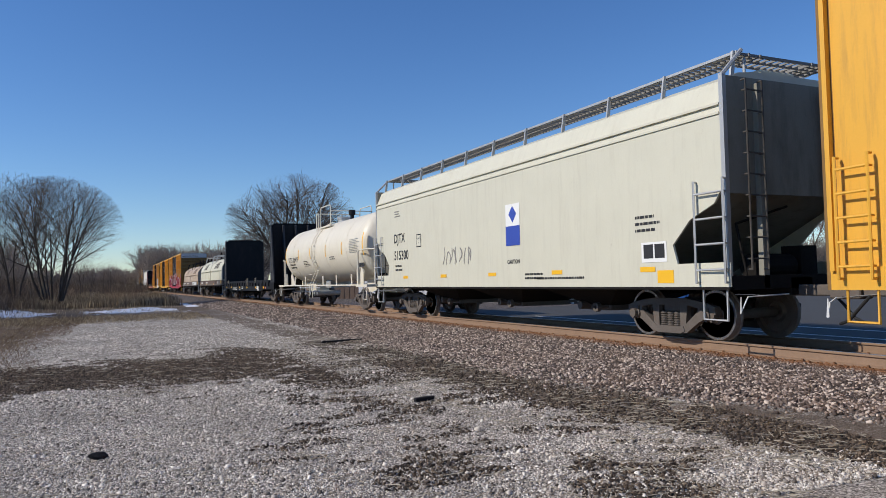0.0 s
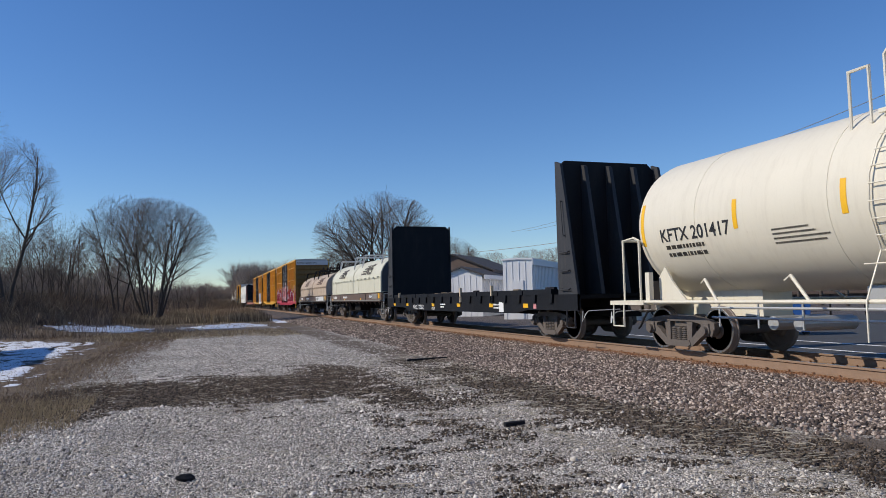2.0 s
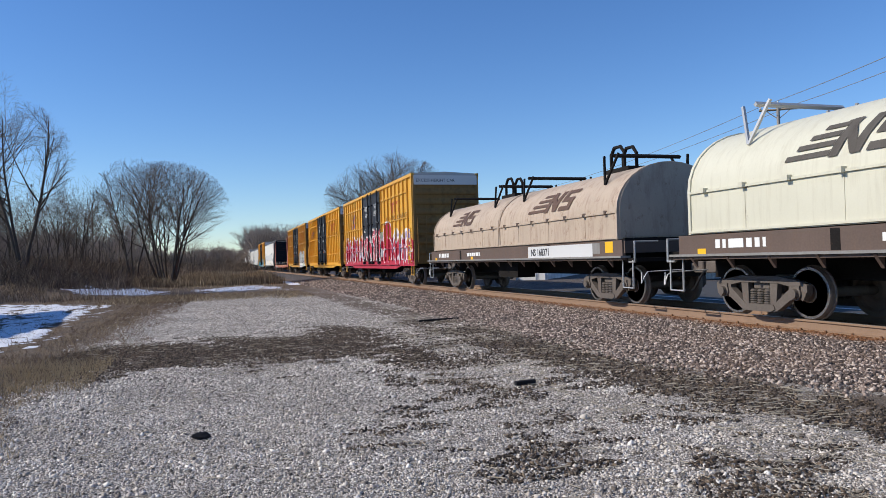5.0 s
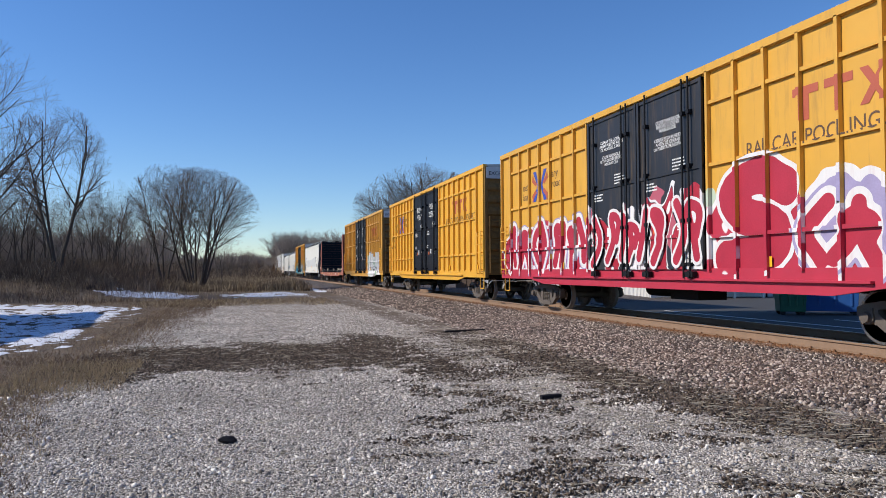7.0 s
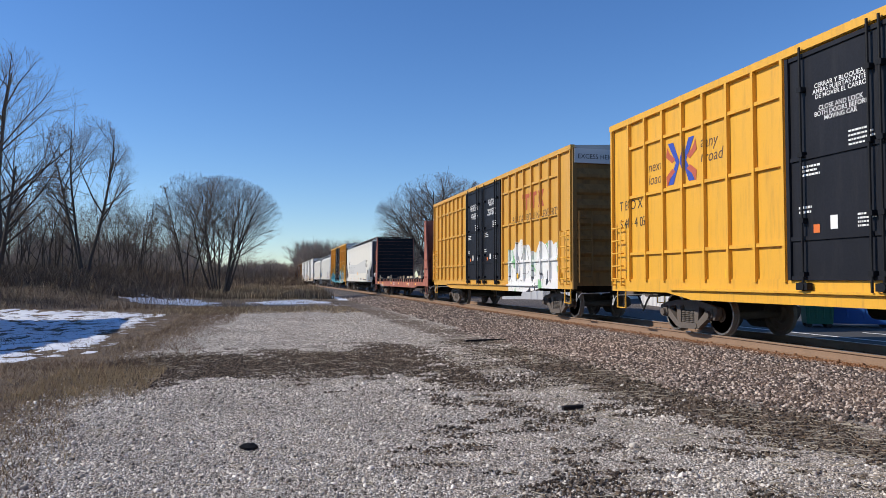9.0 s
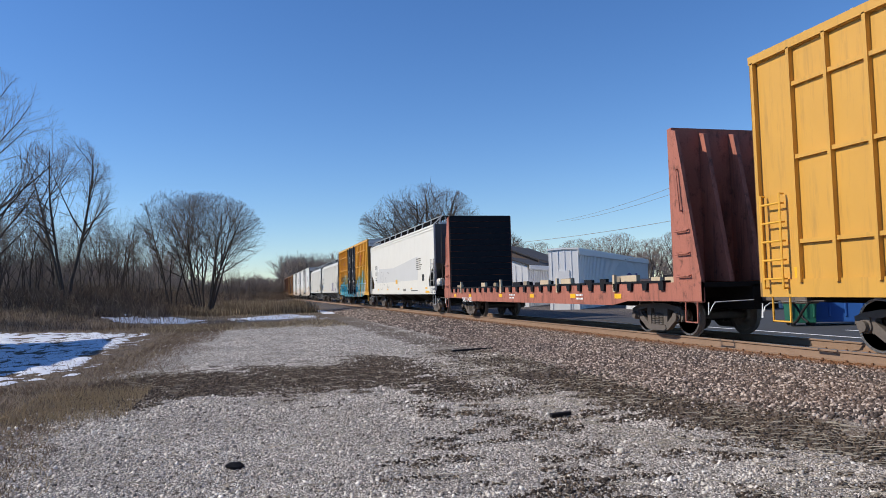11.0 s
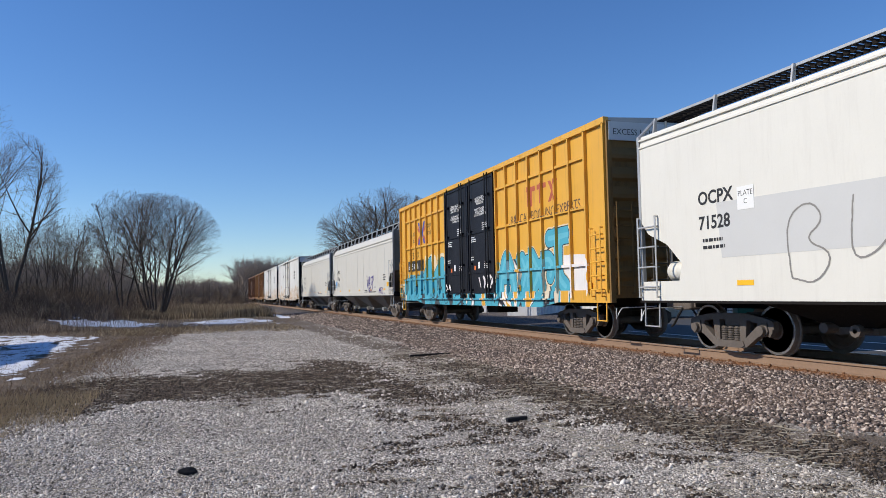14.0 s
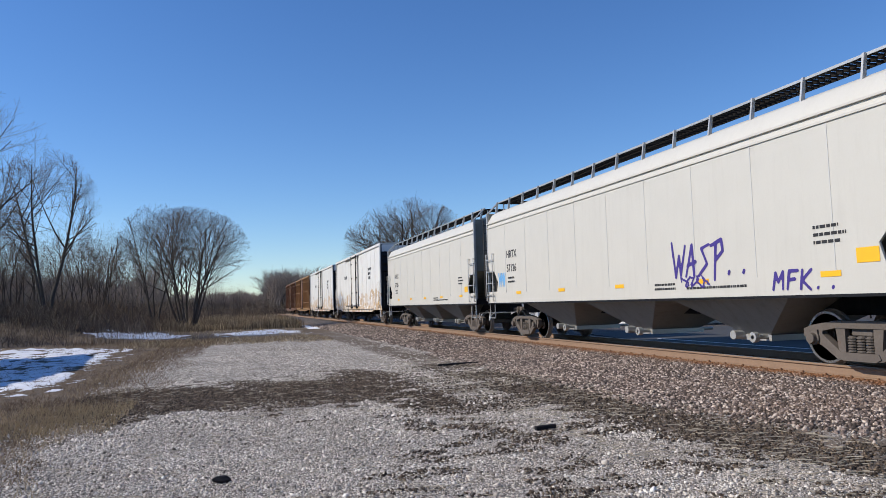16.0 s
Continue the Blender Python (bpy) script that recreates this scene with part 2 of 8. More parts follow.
M_reefer_art = graffiti("white_reefer_graffiti", (0.70, 0.69, 0.66), [(0.5, 0.36, 0.22), (0.68, 0.66, 0.64), (0.6, 0.55, 0.5), (0.62, 0.5, 0.36), (0.66, 0.66, 0.66)], 1.9, -20, 20, 3.0, 1.3, white=0.5)
M_brown_box = paint("brown_boxcar_paint", (0.16, 0.075, 0.035), 0.65, var=0.2, streak=0.4, rust=0.2)
M_ochre_box = paint("ochre_boxcar_paint", (0.30, 0.16, 0.06), 0.65, var=0.2, streak=0.4, rust=0.2)
M_roof = paint("galvanised_roof", (0.42, 0.42, 0.41), 0.5, 0.3, var=0.1, rust=0.1)
M_galv = paint("galvanised_steel", (0.48, 0.48, 0.47), 0.45, 0.5, var=0.12)
M_end_band = paint("silver_end_band", (0.62, 0.62, 0.61), 0.5, var=0.05)
M_yellow_tape = paint("yellow_reflector", (0.85, 0.47, 0.02), 0.4, var=0.05, bump=0)
M_white_let = paint("white_lettering", (0.78, 0.78, 0.76), 0.6, var=0.05, bump=0)
M_dark_let = paint("dark_lettering", (0.02, 0.02, 0.022), 0.6, var=0.1, bump=0)
M_brown_let = paint("brown_lettering", (0.11, 0.06, 0.035), 0.6, var=0.1, bump=0)
M_red_let = paint("faded_red_lettering", (0.46, 0.10, 0.055), 0.6, var=0.2, bump=0)
M_blue_let = paint("blue_lettering", (0.03, 0.07, 0.38), 0.6, var=0.1, bump=0)
M_purple_let = paint("purple_spray", (0.05, 0.03, 0.22), 0.6, var=0.2, bump=0)
M_skyblue_let = paint("light_blue_spray", (0.15, 0.4, 0.72), 0.6, var=0.3, bump=0)
M_crimson = paint("crimson_spray", (0.44, 0.022, 0.05), 0.5, var=0.22, scale=2.5, bump=0)
M_spray_white = paint("white_spray", (0.74, 0.72, 0.71), 0.55, var=0.12, scale=2.5, streak=0.25, streak_col=(0.5, 0.2, 0.24), bump=0)
M_spray_lilac = paint("lilac_spray", (0.36, 0.31, 0.50), 0.55, var=0.25, scale=2.5, bump=0)
M_spray_blue = paint("sky_blue_spray", (0.07, 0.37, 0.49), 0.5, var=0.2, scale=2.0, bump=0)
M_spray_pale = paint("pale_blue_spray", (0.13, 0.46, 0.57), 0.5, var=0.2, scale=2.0, bump=0)
M_spray_cream = paint("cream_spray", (0.70, 0.60, 0.42), 0.55, var=0.15, scale=2.5, bump=0)
M_orange = paint("orange_label", (0.7, 0.16, 0.03), 0.5, var=0.05, bump=0)
M_pink = paint("pink_label", (0.62, 0.25, 0.25), 0.5, var=0.05, bump=0)
M_wood = paint("weathered_timber", (0.30, 0.24, 0.17), 0.8, var=0.3, scale=4)
M_dark_wood = paint("dark_stained_timber", (0.016, 0.016, 0.020), 0.8, gloss=0.2, var=0.5, scale=5, streak=0.2, streak_col=(0.06, 0.055, 0.05))
M_pale_wood = paint("pale_timber", (0.55, 0.44, 0.30), 0.8, var=0.2, scale=4)
M_rail = paint("rusty_rail_side", (0.27, 0.175, 0.115), 0.8, var=0.2, scale=6, bump=0.4)
M_railtop = paint("polished_rail_head", (0.40, 0.36, 0.33), 0.35, 0.8, var=0.1)
M_tie = paint("creosoted_tie", (0.075, 0.052, 0.038), 0.85, var=0.35, scale=6, bump=0.5)
M_tieplate = paint("rusty_tie_plate", (0.20, 0.095, 0.045), 0.85, var=0.3, scale=9)
M_hose = paint("black_rubber", (0.015, 0.015, 0.016), 0.6, var=0.2)


def stone_mat(name, stops, rough=0.85, tint=(0.3, 0.2, 0.14), tint_amt=0.25, rusty=False):
    m, nt, b, obj = start_mat(name, rough)
    g = nt.nodes.new("ShaderNodeNewGeometry")
    col = ramp(nt, g.outputs["Random Per Island"], stops)
    col = mixed(nt, "", ramp(nt, noise_tex(nt, obj, 0.7, 4), [(0.4, 0.0), (0.7, tint_amt)]), col, tint)
    if rusty:
        # iron dust from the wheels stains the stones next to the rail
        sx = nt.nodes.new("ShaderNodeSeparateXYZ")
        nt.links.new(obj, sx.inputs[0])
        near = maths(nt, "ADD", maths(nt, "DIVIDE", maths(nt, "SUBTRACT", sx.outputs[0], 8.75), 0.8), maths(nt, "MULTIPLY", maths(nt, "SUBTRACT", noise_tex(nt, obj, 2.0, 4), 0.5), 1.4))
        col = mixed(nt, "", ramp(nt, near, [(0.15, 0.0), (0.8, 0.85)]), col, (0.24, 0.095, 0.03))
    n = noise_tex(nt, obj, 40, 3)
    col = mixed(nt, "", 0.35, col, ramp(nt, n, [(0.3, 0.1), (0.7, 0.65)]), "OVERLAY")
    nt.links.new(col, b.inputs["Base Color"])
    add_bump(nt, b, n, 0.3, 0.01)
    return m


M_ballast = stone_mat("ballast_stone", [(0.0, (0.028, 0.021, 0.018)), (0.4, (0.105, 0.078, 0.066)), (0.72, (0.295, 0.225, 0.187)), (1.0, (0.72, 0.62, 0.53))], rusty=True)
M_gravel = stone_mat("pale_gravel_stone", [(0.0, (0.06, 0.049, 0.04)), (0.2, (0.33, 0.292, 0.25)), (0.6, (0.68, 0.62, 0.55)), (1.0, (0.94, 0.89, 0.82))], tint=(0.16, 0.125, 0.096), tint_amt=0.42)

M_litter = stone_mat("dark_leaf_litter", [(0.0, (0.022, 0.015, 0.011)), (0.6, (0.085, 0.06, 0.042)), (1.0, (0.26, 0.195, 0.135))], tint_amt=0.0)


def ground_material():
    """Pale gravel drive, dark muddy bands, dry turf to one side, dark soil under the ballast."""
    m, nt, b, obj = start_mat("gravel_mud_and_turf", 0.9)
    sep = nt.nodes.new("ShaderNodeSeparateXYZ")
    nt.links.new(obj, sep.inputs[0])
    x, y = sep.outputs[0], sep.outputs[1]
    big = noise_tex(nt, obj, 0.35, 5, 0.62)
    mid = noise_tex(nt, obj, 1.6, 6, 0.7)
    fine = noise_tex(nt, obj, 38, 5, 0.75)
    vo = nt.nodes.new("ShaderNodeTexVoronoi")
    vo.inputs["Scale"].default_value = 62
    nt.links.new(obj, vo.inputs["Vector"])
    cell = nt.nodes.new("ShaderNodeSeparateColor")
    nt.links.new(vo.outputs["Color"], cell.inputs[0])
    gravel = ramp(nt, cell.outputs[0], [(0.0, (0.05, 0.042, 0.036)), (0.35, (0.35, 0.312, 0.27)), (1.0, (0.88, 0.82, 0.745))])
    gravel = mixed(nt, "", ramp(nt, fine, [(0.45, 0.0), (0.60, 0.78)]), gravel, (0.085, 0.072, 0.062))
    gravel = mixed(nt, "", ramp(nt, noise_tex(nt, obj, 0.9, 6, 0.7, (1, 1.4, 1), 6.0), [(0.52, 0.0), (0.72, 0.36)]), gravel, (0.14, 0.112, 0.09))
    mud = mixed(nt, "", ramp(nt, fine, [(0.3, 0.0), (0.7, 1.0)]), (0.034, 0.023, 0.015), (0.19, 0.135, 0.09))
    turf = mixed(nt, "", ramp(nt, fine, [(0.35, 0.0), (0.65, 1.0)]), (0.05, 0.034, 0.022), (0.30, 0.215, 0.135))
    turf = mixed(nt, "", ramp(nt, mid, [(0.45, 0.0), (0.65, 0.7)]), turf, (0.05, 0.037, 0.027))
    # muddy bands: one across the drive, one along the ballast toe, broken patches between, brown ground at the far end
    wob = maths(nt, "MULTIPLY", maths(nt, "SUBTRACT", big, 0.5), 1.6)
    wob2 = maths(nt, "MULTIPLY", maths(nt, "SUBTRACT", mid, 0.5), 1.1)
    streaks = noise_tex(nt, obj, 1.5, 7, 0.72, (0.55, 1.5, 1), 4.0)
    blots = noise_tex(nt, obj, 1.15, 7, 0.74, (0.8, 1.25, 1), 11.0)

    def band(val, centre, half, top=1.6):
        d = maths(nt, "ABSOLUTE", maths(nt, "SUBTRACT", val, centre))
        return maths(nt, "MULTIPLY", maths(nt, "SUBTRACT", 1.0, maths(nt, "DIVIDE", d, half), True), top, True)
    yy = maths(nt, "ADD", maths(nt, "ADD", y, wob), wob2)
    xx = maths(nt, "ADD", maths(nt, "ADD", x, maths(nt, "MULTIPLY", wob, 0.35)), maths(nt, "MULTIPLY", wob2, 0.6))
    slant = maths(nt, "SUBTRACT", yy, maths(nt, "MULTIPLY", x, 0.22))
    cross = maths(nt, "MULTIPLY", band(slant, 14.1, 3.3), maths(nt, "DIVIDE", maths(nt, "SUBTRACT", 4.6, xx), 2.0, True))
    cross = maths(nt, "MAXIMUM", cross, maths(nt, "MULTIPLY", band(yy, 28.6, 2.6), 0.55))
    cross = maths(nt, "MAXIMUM", cross, maths(nt, "MULTIPLY", band(yy, 40.0, 9.0), 0.8))
    bend = maths(nt, "MULTIPLY", maths(nt, "MAXIMUM", maths(nt, "SUBTRACT", 9.0, y), 0.0), 0.2)
    toe = maths(nt, "MULTIPLY", band(maths(nt, "SUBTRACT", xx, bend), 5.15, 1.25), 0.92)
    patch = maths(nt, "MULTIPLY", maths(nt, "MULTIPLY", band(xx, 3.4, 1.7), band(yy, 11.8, 4.0)), 0.62)
    patch = maths(nt, "MAXIMUM", patch, maths(nt, "MULTIPLY", band(xx, 3.3, 2.6), 0.43))
    near = maths(nt, "ADD", maths(nt, "MULTIPLY", maths(nt, "SUBTRACT", streaks, 0.5), 1.3), maths(nt, "MULTIPLY", maths(nt, "SUBTRACT", blots, 0.5), 1.5))
    wet = maths(nt, "MAXIMUM", maths(nt, "MAXIMUM", cross, toe), patch)
    wet = maths(nt, "ADD", maths(nt, "ADD", wet, near), maths(nt, "MULTIPLY", maths(nt, "SUBTRACT", fine, 0.5), 0.7))
    wet = ramp(nt, wet, [(0.48, 0.0), (0.84, 0.88)])
    col = mixed(nt, "", wet, gravel, mud)
    # turf past the drive's edge
    lim = maths(nt, "SUBTRACT", xx, maths(nt, "MULTIPLY", maths(nt, "MAXIMUM", maths(nt, "SUBTRACT", y, 22.0), 0.0), 0.11))
    t = ramp(nt, maths(nt, "ADD", maths(nt, "MULTIPLY", maths(nt, "ADD", lim, 1.75), -0.8), maths(nt, "MULTIPLY", maths(nt, "SUBTRACT", fine, 0.5), 1.4)), [(0.2, 0.0), (0.75, 1.0)])
    far = ramp(nt, maths(nt, "MULTIPLY", maths(nt, "SUBTRACT", yy, 43.0), 0.2), [(0.0, 0.0), (1.0, 1.0)])
    t = maths(nt, "MAXIMUM", t, far)
    col = mixed(nt, "", t, col, turf)
    soil = ramp(nt, maths(nt, "SUBTRACT", x, 6.2), [(0.0, 0.0), (1.0, 1.0)])
    col = mixed(nt, "", soil, col, mixed(nt, "", cell.outputs[0], (0.03, 0.024, 0.022), (0.16, 0.135, 0.125)))
    nt.links.new(col, b.inputs["Base Color"])
    add_bump(nt, b, maths(nt, "ADD", maths(nt, "MULTIPLY", vo.outputs["Distance"], -0.6), fine), 0.9, 0.03)
    return m


M_ground = ground_material()
M_snow = paint("old_granular_snow", (0.74, 0.76, 0.80), 0.6, var=0.14, scale=5, fine=25, bump=0.8)
M_asphalt = paint("worn_asphalt", (0.055, 0.054, 0.053), 0.9, var=0.15, scale=0.8, fine=50, bump=0.3)
M_turf_far = paint("dry_winter_turf", (0.20, 0.15, 0.09), 0.95, var=0.3, scale=0.5, fine=20, bump=0.5)
M_bark = paint("grey_brown_bark", (0.075, 0.06, 0.05), 0.9, var=0.3, scale=3, bump=0.4)
M_twig = paint("winter_twigs", (0.17, 0.14, 0.12), 0.9, var=0.25, scale=1, bump=0)
# paler than the near twigs: distance haze is put into the colour
M_twig_far = paint("hazy_far_twigs", (0.29, 0.24, 0.205), 0.95, var=0.25, scale=0.4, bump=0)
M_brush = stone_mat("dry_brush_stems", [(0.0, (0.05, 0.035, 0.026)), (0.6, (0.21, 0.15, 0.106)), (0.9, (0.42, 0.32, 0.225)), (1.0, (0.55, 0.44, 0.32))], 0.95, (0.06, 0.04, 0.03), 0.8)
# slate that carries the shade of the unlit hood and hopper ends
M_slate = paint("shaded_slate_end", (0.10, 0.105, 0.11), 0.7, gloss=0.2, var=0.15, streak=0.2)
M_brush_low = stone_mat("low_dry_brush", [(0.0, (0.06, 0.042, 0.03)), (0.6, (0.20, 0.14, 0.095)), (1.0, (0.52, 0.40, 0.27))], 0.95, (0.07, 0.048, 0.034), 0.7)
M_turf_dark = paint("brown_turf_blades", (0.16, 0.105, 0.065), 0.95, var=0.4, scale=1.5, bump=0)
M_stalk = paint("bleached_stalks", (0.42, 0.37, 0.29), 0.9, var=0.3, scale=0.8, bump=0)
M_tall_straw = stone_mat("bleached_tall_grass", [(0.0, (0.10, 0.075, 0.05)), (0.5, (0.30, 0.225, 0.14)), (1.0, (0.66, 0.54, 0.35))], 0.95, (0.16, 0.11, 0.07), 0.6)
M_straw = paint("dry_straw_grass", (0.38, 0.29, 0.175), 0.9, var=0.3, scale=0.8, bump=0)
M_needle = paint("conifer_needles", (0.035, 0.06, 0.028), 0.9, var=0.4, scale=2, bump=0)
M_siding = paint("white_metal_siding", (0.72, 0.72, 0.72), 0.5, var=0.05)
M_shingle = paint("dark_roof_shingle", (0.06, 0.055, 0.055), 0.9, var=0.3, scale=4)
M_brown_roof = paint("brown_roof_shingle", (0.085, 0.06, 0.05), 0.9, var=0.25, scale=4)
M_pole = paint("weathered_pole_wood", (0.30, 0.28, 0.26), 0.9, var=0.2, streak=0.3)
M_wire = paint("aluminium_wire", (0.22, 0.22, 0.22), 0.6, 0.3, var=0.1, bump=0)
M_green_bin = paint("green_bin_paint", (0.015, 0.13, 0.075), 0.5, var=0.15)
M_blue_bin = paint("blue_bin_paint", (0.02, 0.10, 0.34), 0.5, var=0.15)

# ---- mesh helpers ----
def bx(bm, x0, x1, y0, y1, z0, z1):
    vs = [bm.verts.new(p) for p in ((x0, y0, z0), (x1, y0, z0), (x1, y1, z0), (x0, y1, z0), (x0, y0, z1), (x1, y0, z1), (x1, y1, z1), (x0, y1, z1))]
    for f in ((3, 2, 1, 0), (4, 5, 6, 7), (0, 1, 5, 4), (1, 2, 6, 5), (2, 3, 7, 6), (3, 0, 4, 7)):
        bm.faces.new([vs[i] for i in f])
    return vs


def rod(bm, p0, p1, r, n=6, r1=None, caps=True):
    p0, p1 = Vector(p0), Vector(p1)
    q = (p1 - p0).to_track_quat("Z", "Y")
    r1 = r if r1 is None else r1
    a = [bm.verts.new(p0 + q @ Vector((r * math.cos(2 * math.pi * i / n), r * math.sin(2 * math.pi * i / n), 0))) for i in range(n)]
    b = [bm.verts.new(p1 + q @ Vector((r1 * math.cos(2 * math.pi * i / n), r1 * math.sin(2 * math.pi * i / n), 0))) for i in range(n)]
    for i in range(n):
        bm.faces.new((a[i], a[(i + 1) % n], b[(i + 1) % n], b[i]))
    if caps:
        bm.faces.new(a[::-1])
        bm.faces.new(b)


def pipe(bm, pts, r, n=6):
    """A bent round bar through the points, one connected skin."""
    pts = [Vector(q) for q in pts]
    rings, ref = [], None
    for i, q in enumerate(pts):
        d0 = (q - pts[i - 1]).normalized() if i else (pts[1] - q).normalized()
        d1 = (pts[i + 1] - q).normalized() if i < len(pts) - 1 else d0
        t = (d0 + d1)
        t = t.normalized() if t.length > 1e-4 else d1
        if ref is None:
            ref = t.orthogonal().normalized()
        ref = (ref - t * ref.dot(t))
        ref = ref.normalized() if ref.length > 1e-4 else t.orthogonal().normalized()
        side = t.cross(ref)
        k = 1 / max(0.5, math.cos(d0.angle(d1) / 2)) if d0.length and d1.length else 1
        rings.append([bm.verts.new(q + (ref * math.cos(2 * math.pi * j / n) + side * math.sin(2 * math.pi * j / n)) * r * k) for j in range(n)])
    for A, B in zip(rings[:-1], rings[1:]):
        for j in range(n):
            bm.faces.new((A[j], A[(j + 1) % n], B[(j + 1) % n], B[j]))
    bm.faces.new(rings[0][::-1])
    bm.faces.new(rings[-1])


def prism(bm, poly, axis, a, b):
    """A polygon pushed from a to b along axis: poly is in (y, z) for x, (x, z) for y, (x, y) for z."""
    def at(p, k):
        return {"x": (k, p[0], p[1]), "y": (p[0], k, p[1]), "z": (p[0], p[1], k)}[axis]
    lo, hi = [bm.verts.new(at(p, a)) for p in poly], [bm.verts.new(at(p, b)) for p in poly]
    n = len(poly)
    for i in range(n):
        bm.faces.new((lo[i], lo[(i + 1) % n], hi[(i + 1) % n], hi[i]))
    bm.faces.new(lo[::-1])
    bm.faces.new(hi)


def lathe(bm, profile, n, centre=(0, 0, 0), axis="x"):
    """A profile of (along, radius) turned about an axis."""
    rings = []
    for al, r in profile:
        ring = []
        for i in range(n):
            c, s = r * math.cos(2 * math.pi * i / n), r * math.sin(2 * math.pi * i / n)
            p = {"x": (al, c, s), "y": (c, al, s), "z": (c, s, al)}[axis]
            ring.append(bm.verts.new(Vector(p) + Vector(centre)))
        rings.append(ring)
    for a, b in zip(rings[:-1], rings[1:]):
        for i in range(n):
            bm.faces.new((a[i], a[(i + 1) % n], b[(i + 1) % n], b[i]))
    bm.faces.new(rings[0][::-1])
    bm.faces.new(rings[-1])


def mesh_of(name, bm, material, smooth=False, bevel=0.0):
    if bevel:
        bmesh.ops.bevel(bm, geom=[e for e in bm.edges], offset=bevel, segments=1, affect="EDGES", clamp_overlap=True)
    bmesh.ops.recalc_face_normals(bm, faces=bm.faces[:])
    me = bpy.data.meshes.new(name)
    bm.to_mesh(me)
    bm.free()
    me.materials.append(material)
    if smooth:
        me.shade_smooth()
        me.set_sharp_from_angle(angle=radians(35))
    return me


def part(name, bm, material, parent, label="", smooth=False, bevel=0.0, at=(0, 0, 0)):
    ob = new(name, mesh_of(name, bm, material, smooth, bevel) if isinstance(bm, bmesh.types.BMesh) else bm)
    ob.parent, ob.location = parent, at
    return tagged(ob, label)


def thing(name, label, category, m, group=""):
    ob = new(name)
    ob.matrix_basis = m
    ob.empty_display_size = 0.2
    return tagged(ob, label, category, group)


def solid(name, bm, material, label, category, m=None, group="", kind="", smooth=False, bevel=0.0):
    ob = new(name, mesh_of(name, bm, material, smooth, bevel) if isinstance(bm, bmesh.types.BMesh) else bm)
    if m:
        ob.matrix_basis = m
    return tagged(ob, label, category, group, kind)


def raw_mesh(name, verts, faces, material, smooth=False):
    """A mesh from number arrays: verts n x 3, faces m x 3 or m x 4."""
    verts, faces = np.asarray(verts, np.float32), np.asarray(faces, np.int32)
    me = bpy.data.meshes.new(name)
    k = faces.shape[1]
    me.vertices.add(len(verts))
    me.vertices.foreach_set("co", verts.ravel())
    me.loops.add(faces.size)
    me.loops.foreach_set("vertex_index", faces.ravel())
    me.polygons.add(len(faces))
    me.polygons.foreach_set("loop_start", np.arange(len(faces), dtype=np.int32) * k)
    me.update(calc_edges=True)
    me.materials.append(material)
    if smooth:
        me.shade_smooth()
    return me


SIDE = Matrix(((0, 0, -1, 0), (-1, 0, 0, 0), (0, 1, 0, 0), (0, 0, 0, 1)))   # text on a wall that faces -x
FRONT = Matrix(((1, 0, 0, 0), (0, 0, -1, 0), (0, 1, 0, 0), (0, 0, 0, 1)))   # text on a wall that faces -y


def text_mesh(body, size, material, offset=0.0, align="LEFT", spacing=1.0, line=1.0, shear=0.0, extrude=0.0):
    cu = bpy.data.curves.new("text", "FONT")
    cu.body, cu.size, cu.align_x, cu.offset, cu.space_character, cu.space_line, cu.shear = body, size, align, offset, spacing, line, shear
    cu.resolution_u, cu.extrude = 3, extrude
    ob = bpy.data.objects.new("text", cu)
    scene.collection.objects.link(ob)
    me = bpy.data.meshes.new_from_object(ob.evaluated_get(bpy.context.evaluated_depsgraph_get()))
    bpy.data.objects.remove(ob)
    bpy.data.curves.remove(cu)
    me.materials.clear()
    me.materials.append(material)
    return me


def letter(parent, body, size, x, y, z, material, face=SIDE, wide=1.0, name="lettering", **kw):
    ob = new(name, text_mesh(body, size, material, **kw))
    ob.parent = parent
    ob.matrix_basis = Matrix.Translation((x, y, z)) @ face @ Matrix.Diagonal((wide, 1, 1, 1))
    return ob


def decal(parent, name, material, x, y0, y1, z0, z1, label="", t=0.003):
    bm = bmesh.new()
    bx(bm, x - t, x, y0, y1, z0, z1)
    return part(name, bm, material, parent, label)


def bars(parent, x, y, z, width, n, step, h, material, seed=1, name="small_lettering"):
    """Lines of lettering too small to read, as broken bars: they run from y towards -y."""
    rnd = random.Random(seed)
    bm = bmesh.new()
    for i in range(n):
        a, end = 0.0, width * rnd.uniform(0.6, 1.0)
        while a < end:
            w = rnd.uniform(0.5, 2.4) * h
            bx(bm, x - 0.003, x, y - min(a + w, end), y - a, z - i * step, z - i * step + h)
            a += w + 0.45 * h
    return tagged(part(name, bm, material, parent), kind="stuff")


def scribble(parent, x, y, z, width, height, material, seed, r=0.012, name="spray_tag"):
    """A sprayed tag that cannot be read: one looping stroke along the wall, from y towards -y."""
    rnd = random.Random(seed)
    pts, n = [], 46
    for i in range(n):
        t = i / (n - 1)
        a = t * rnd.uniform(24, 26)
        pts.append((x, y - width * t + 0.12 * width * math.sin(a * 1.3) * rnd.uniform(0.5, 1), z + height * (0.5 + 0.42 * math.sin(a) * rnd.uniform(0.5, 1.1))))
    bm = bmesh.new()
    pipe(bm, pts, r, 4)
    for v in bm.verts:
        v.co.x = x - 0.002 + (v.co.x - x) * 0.1
    return part(name, bm, material, parent)


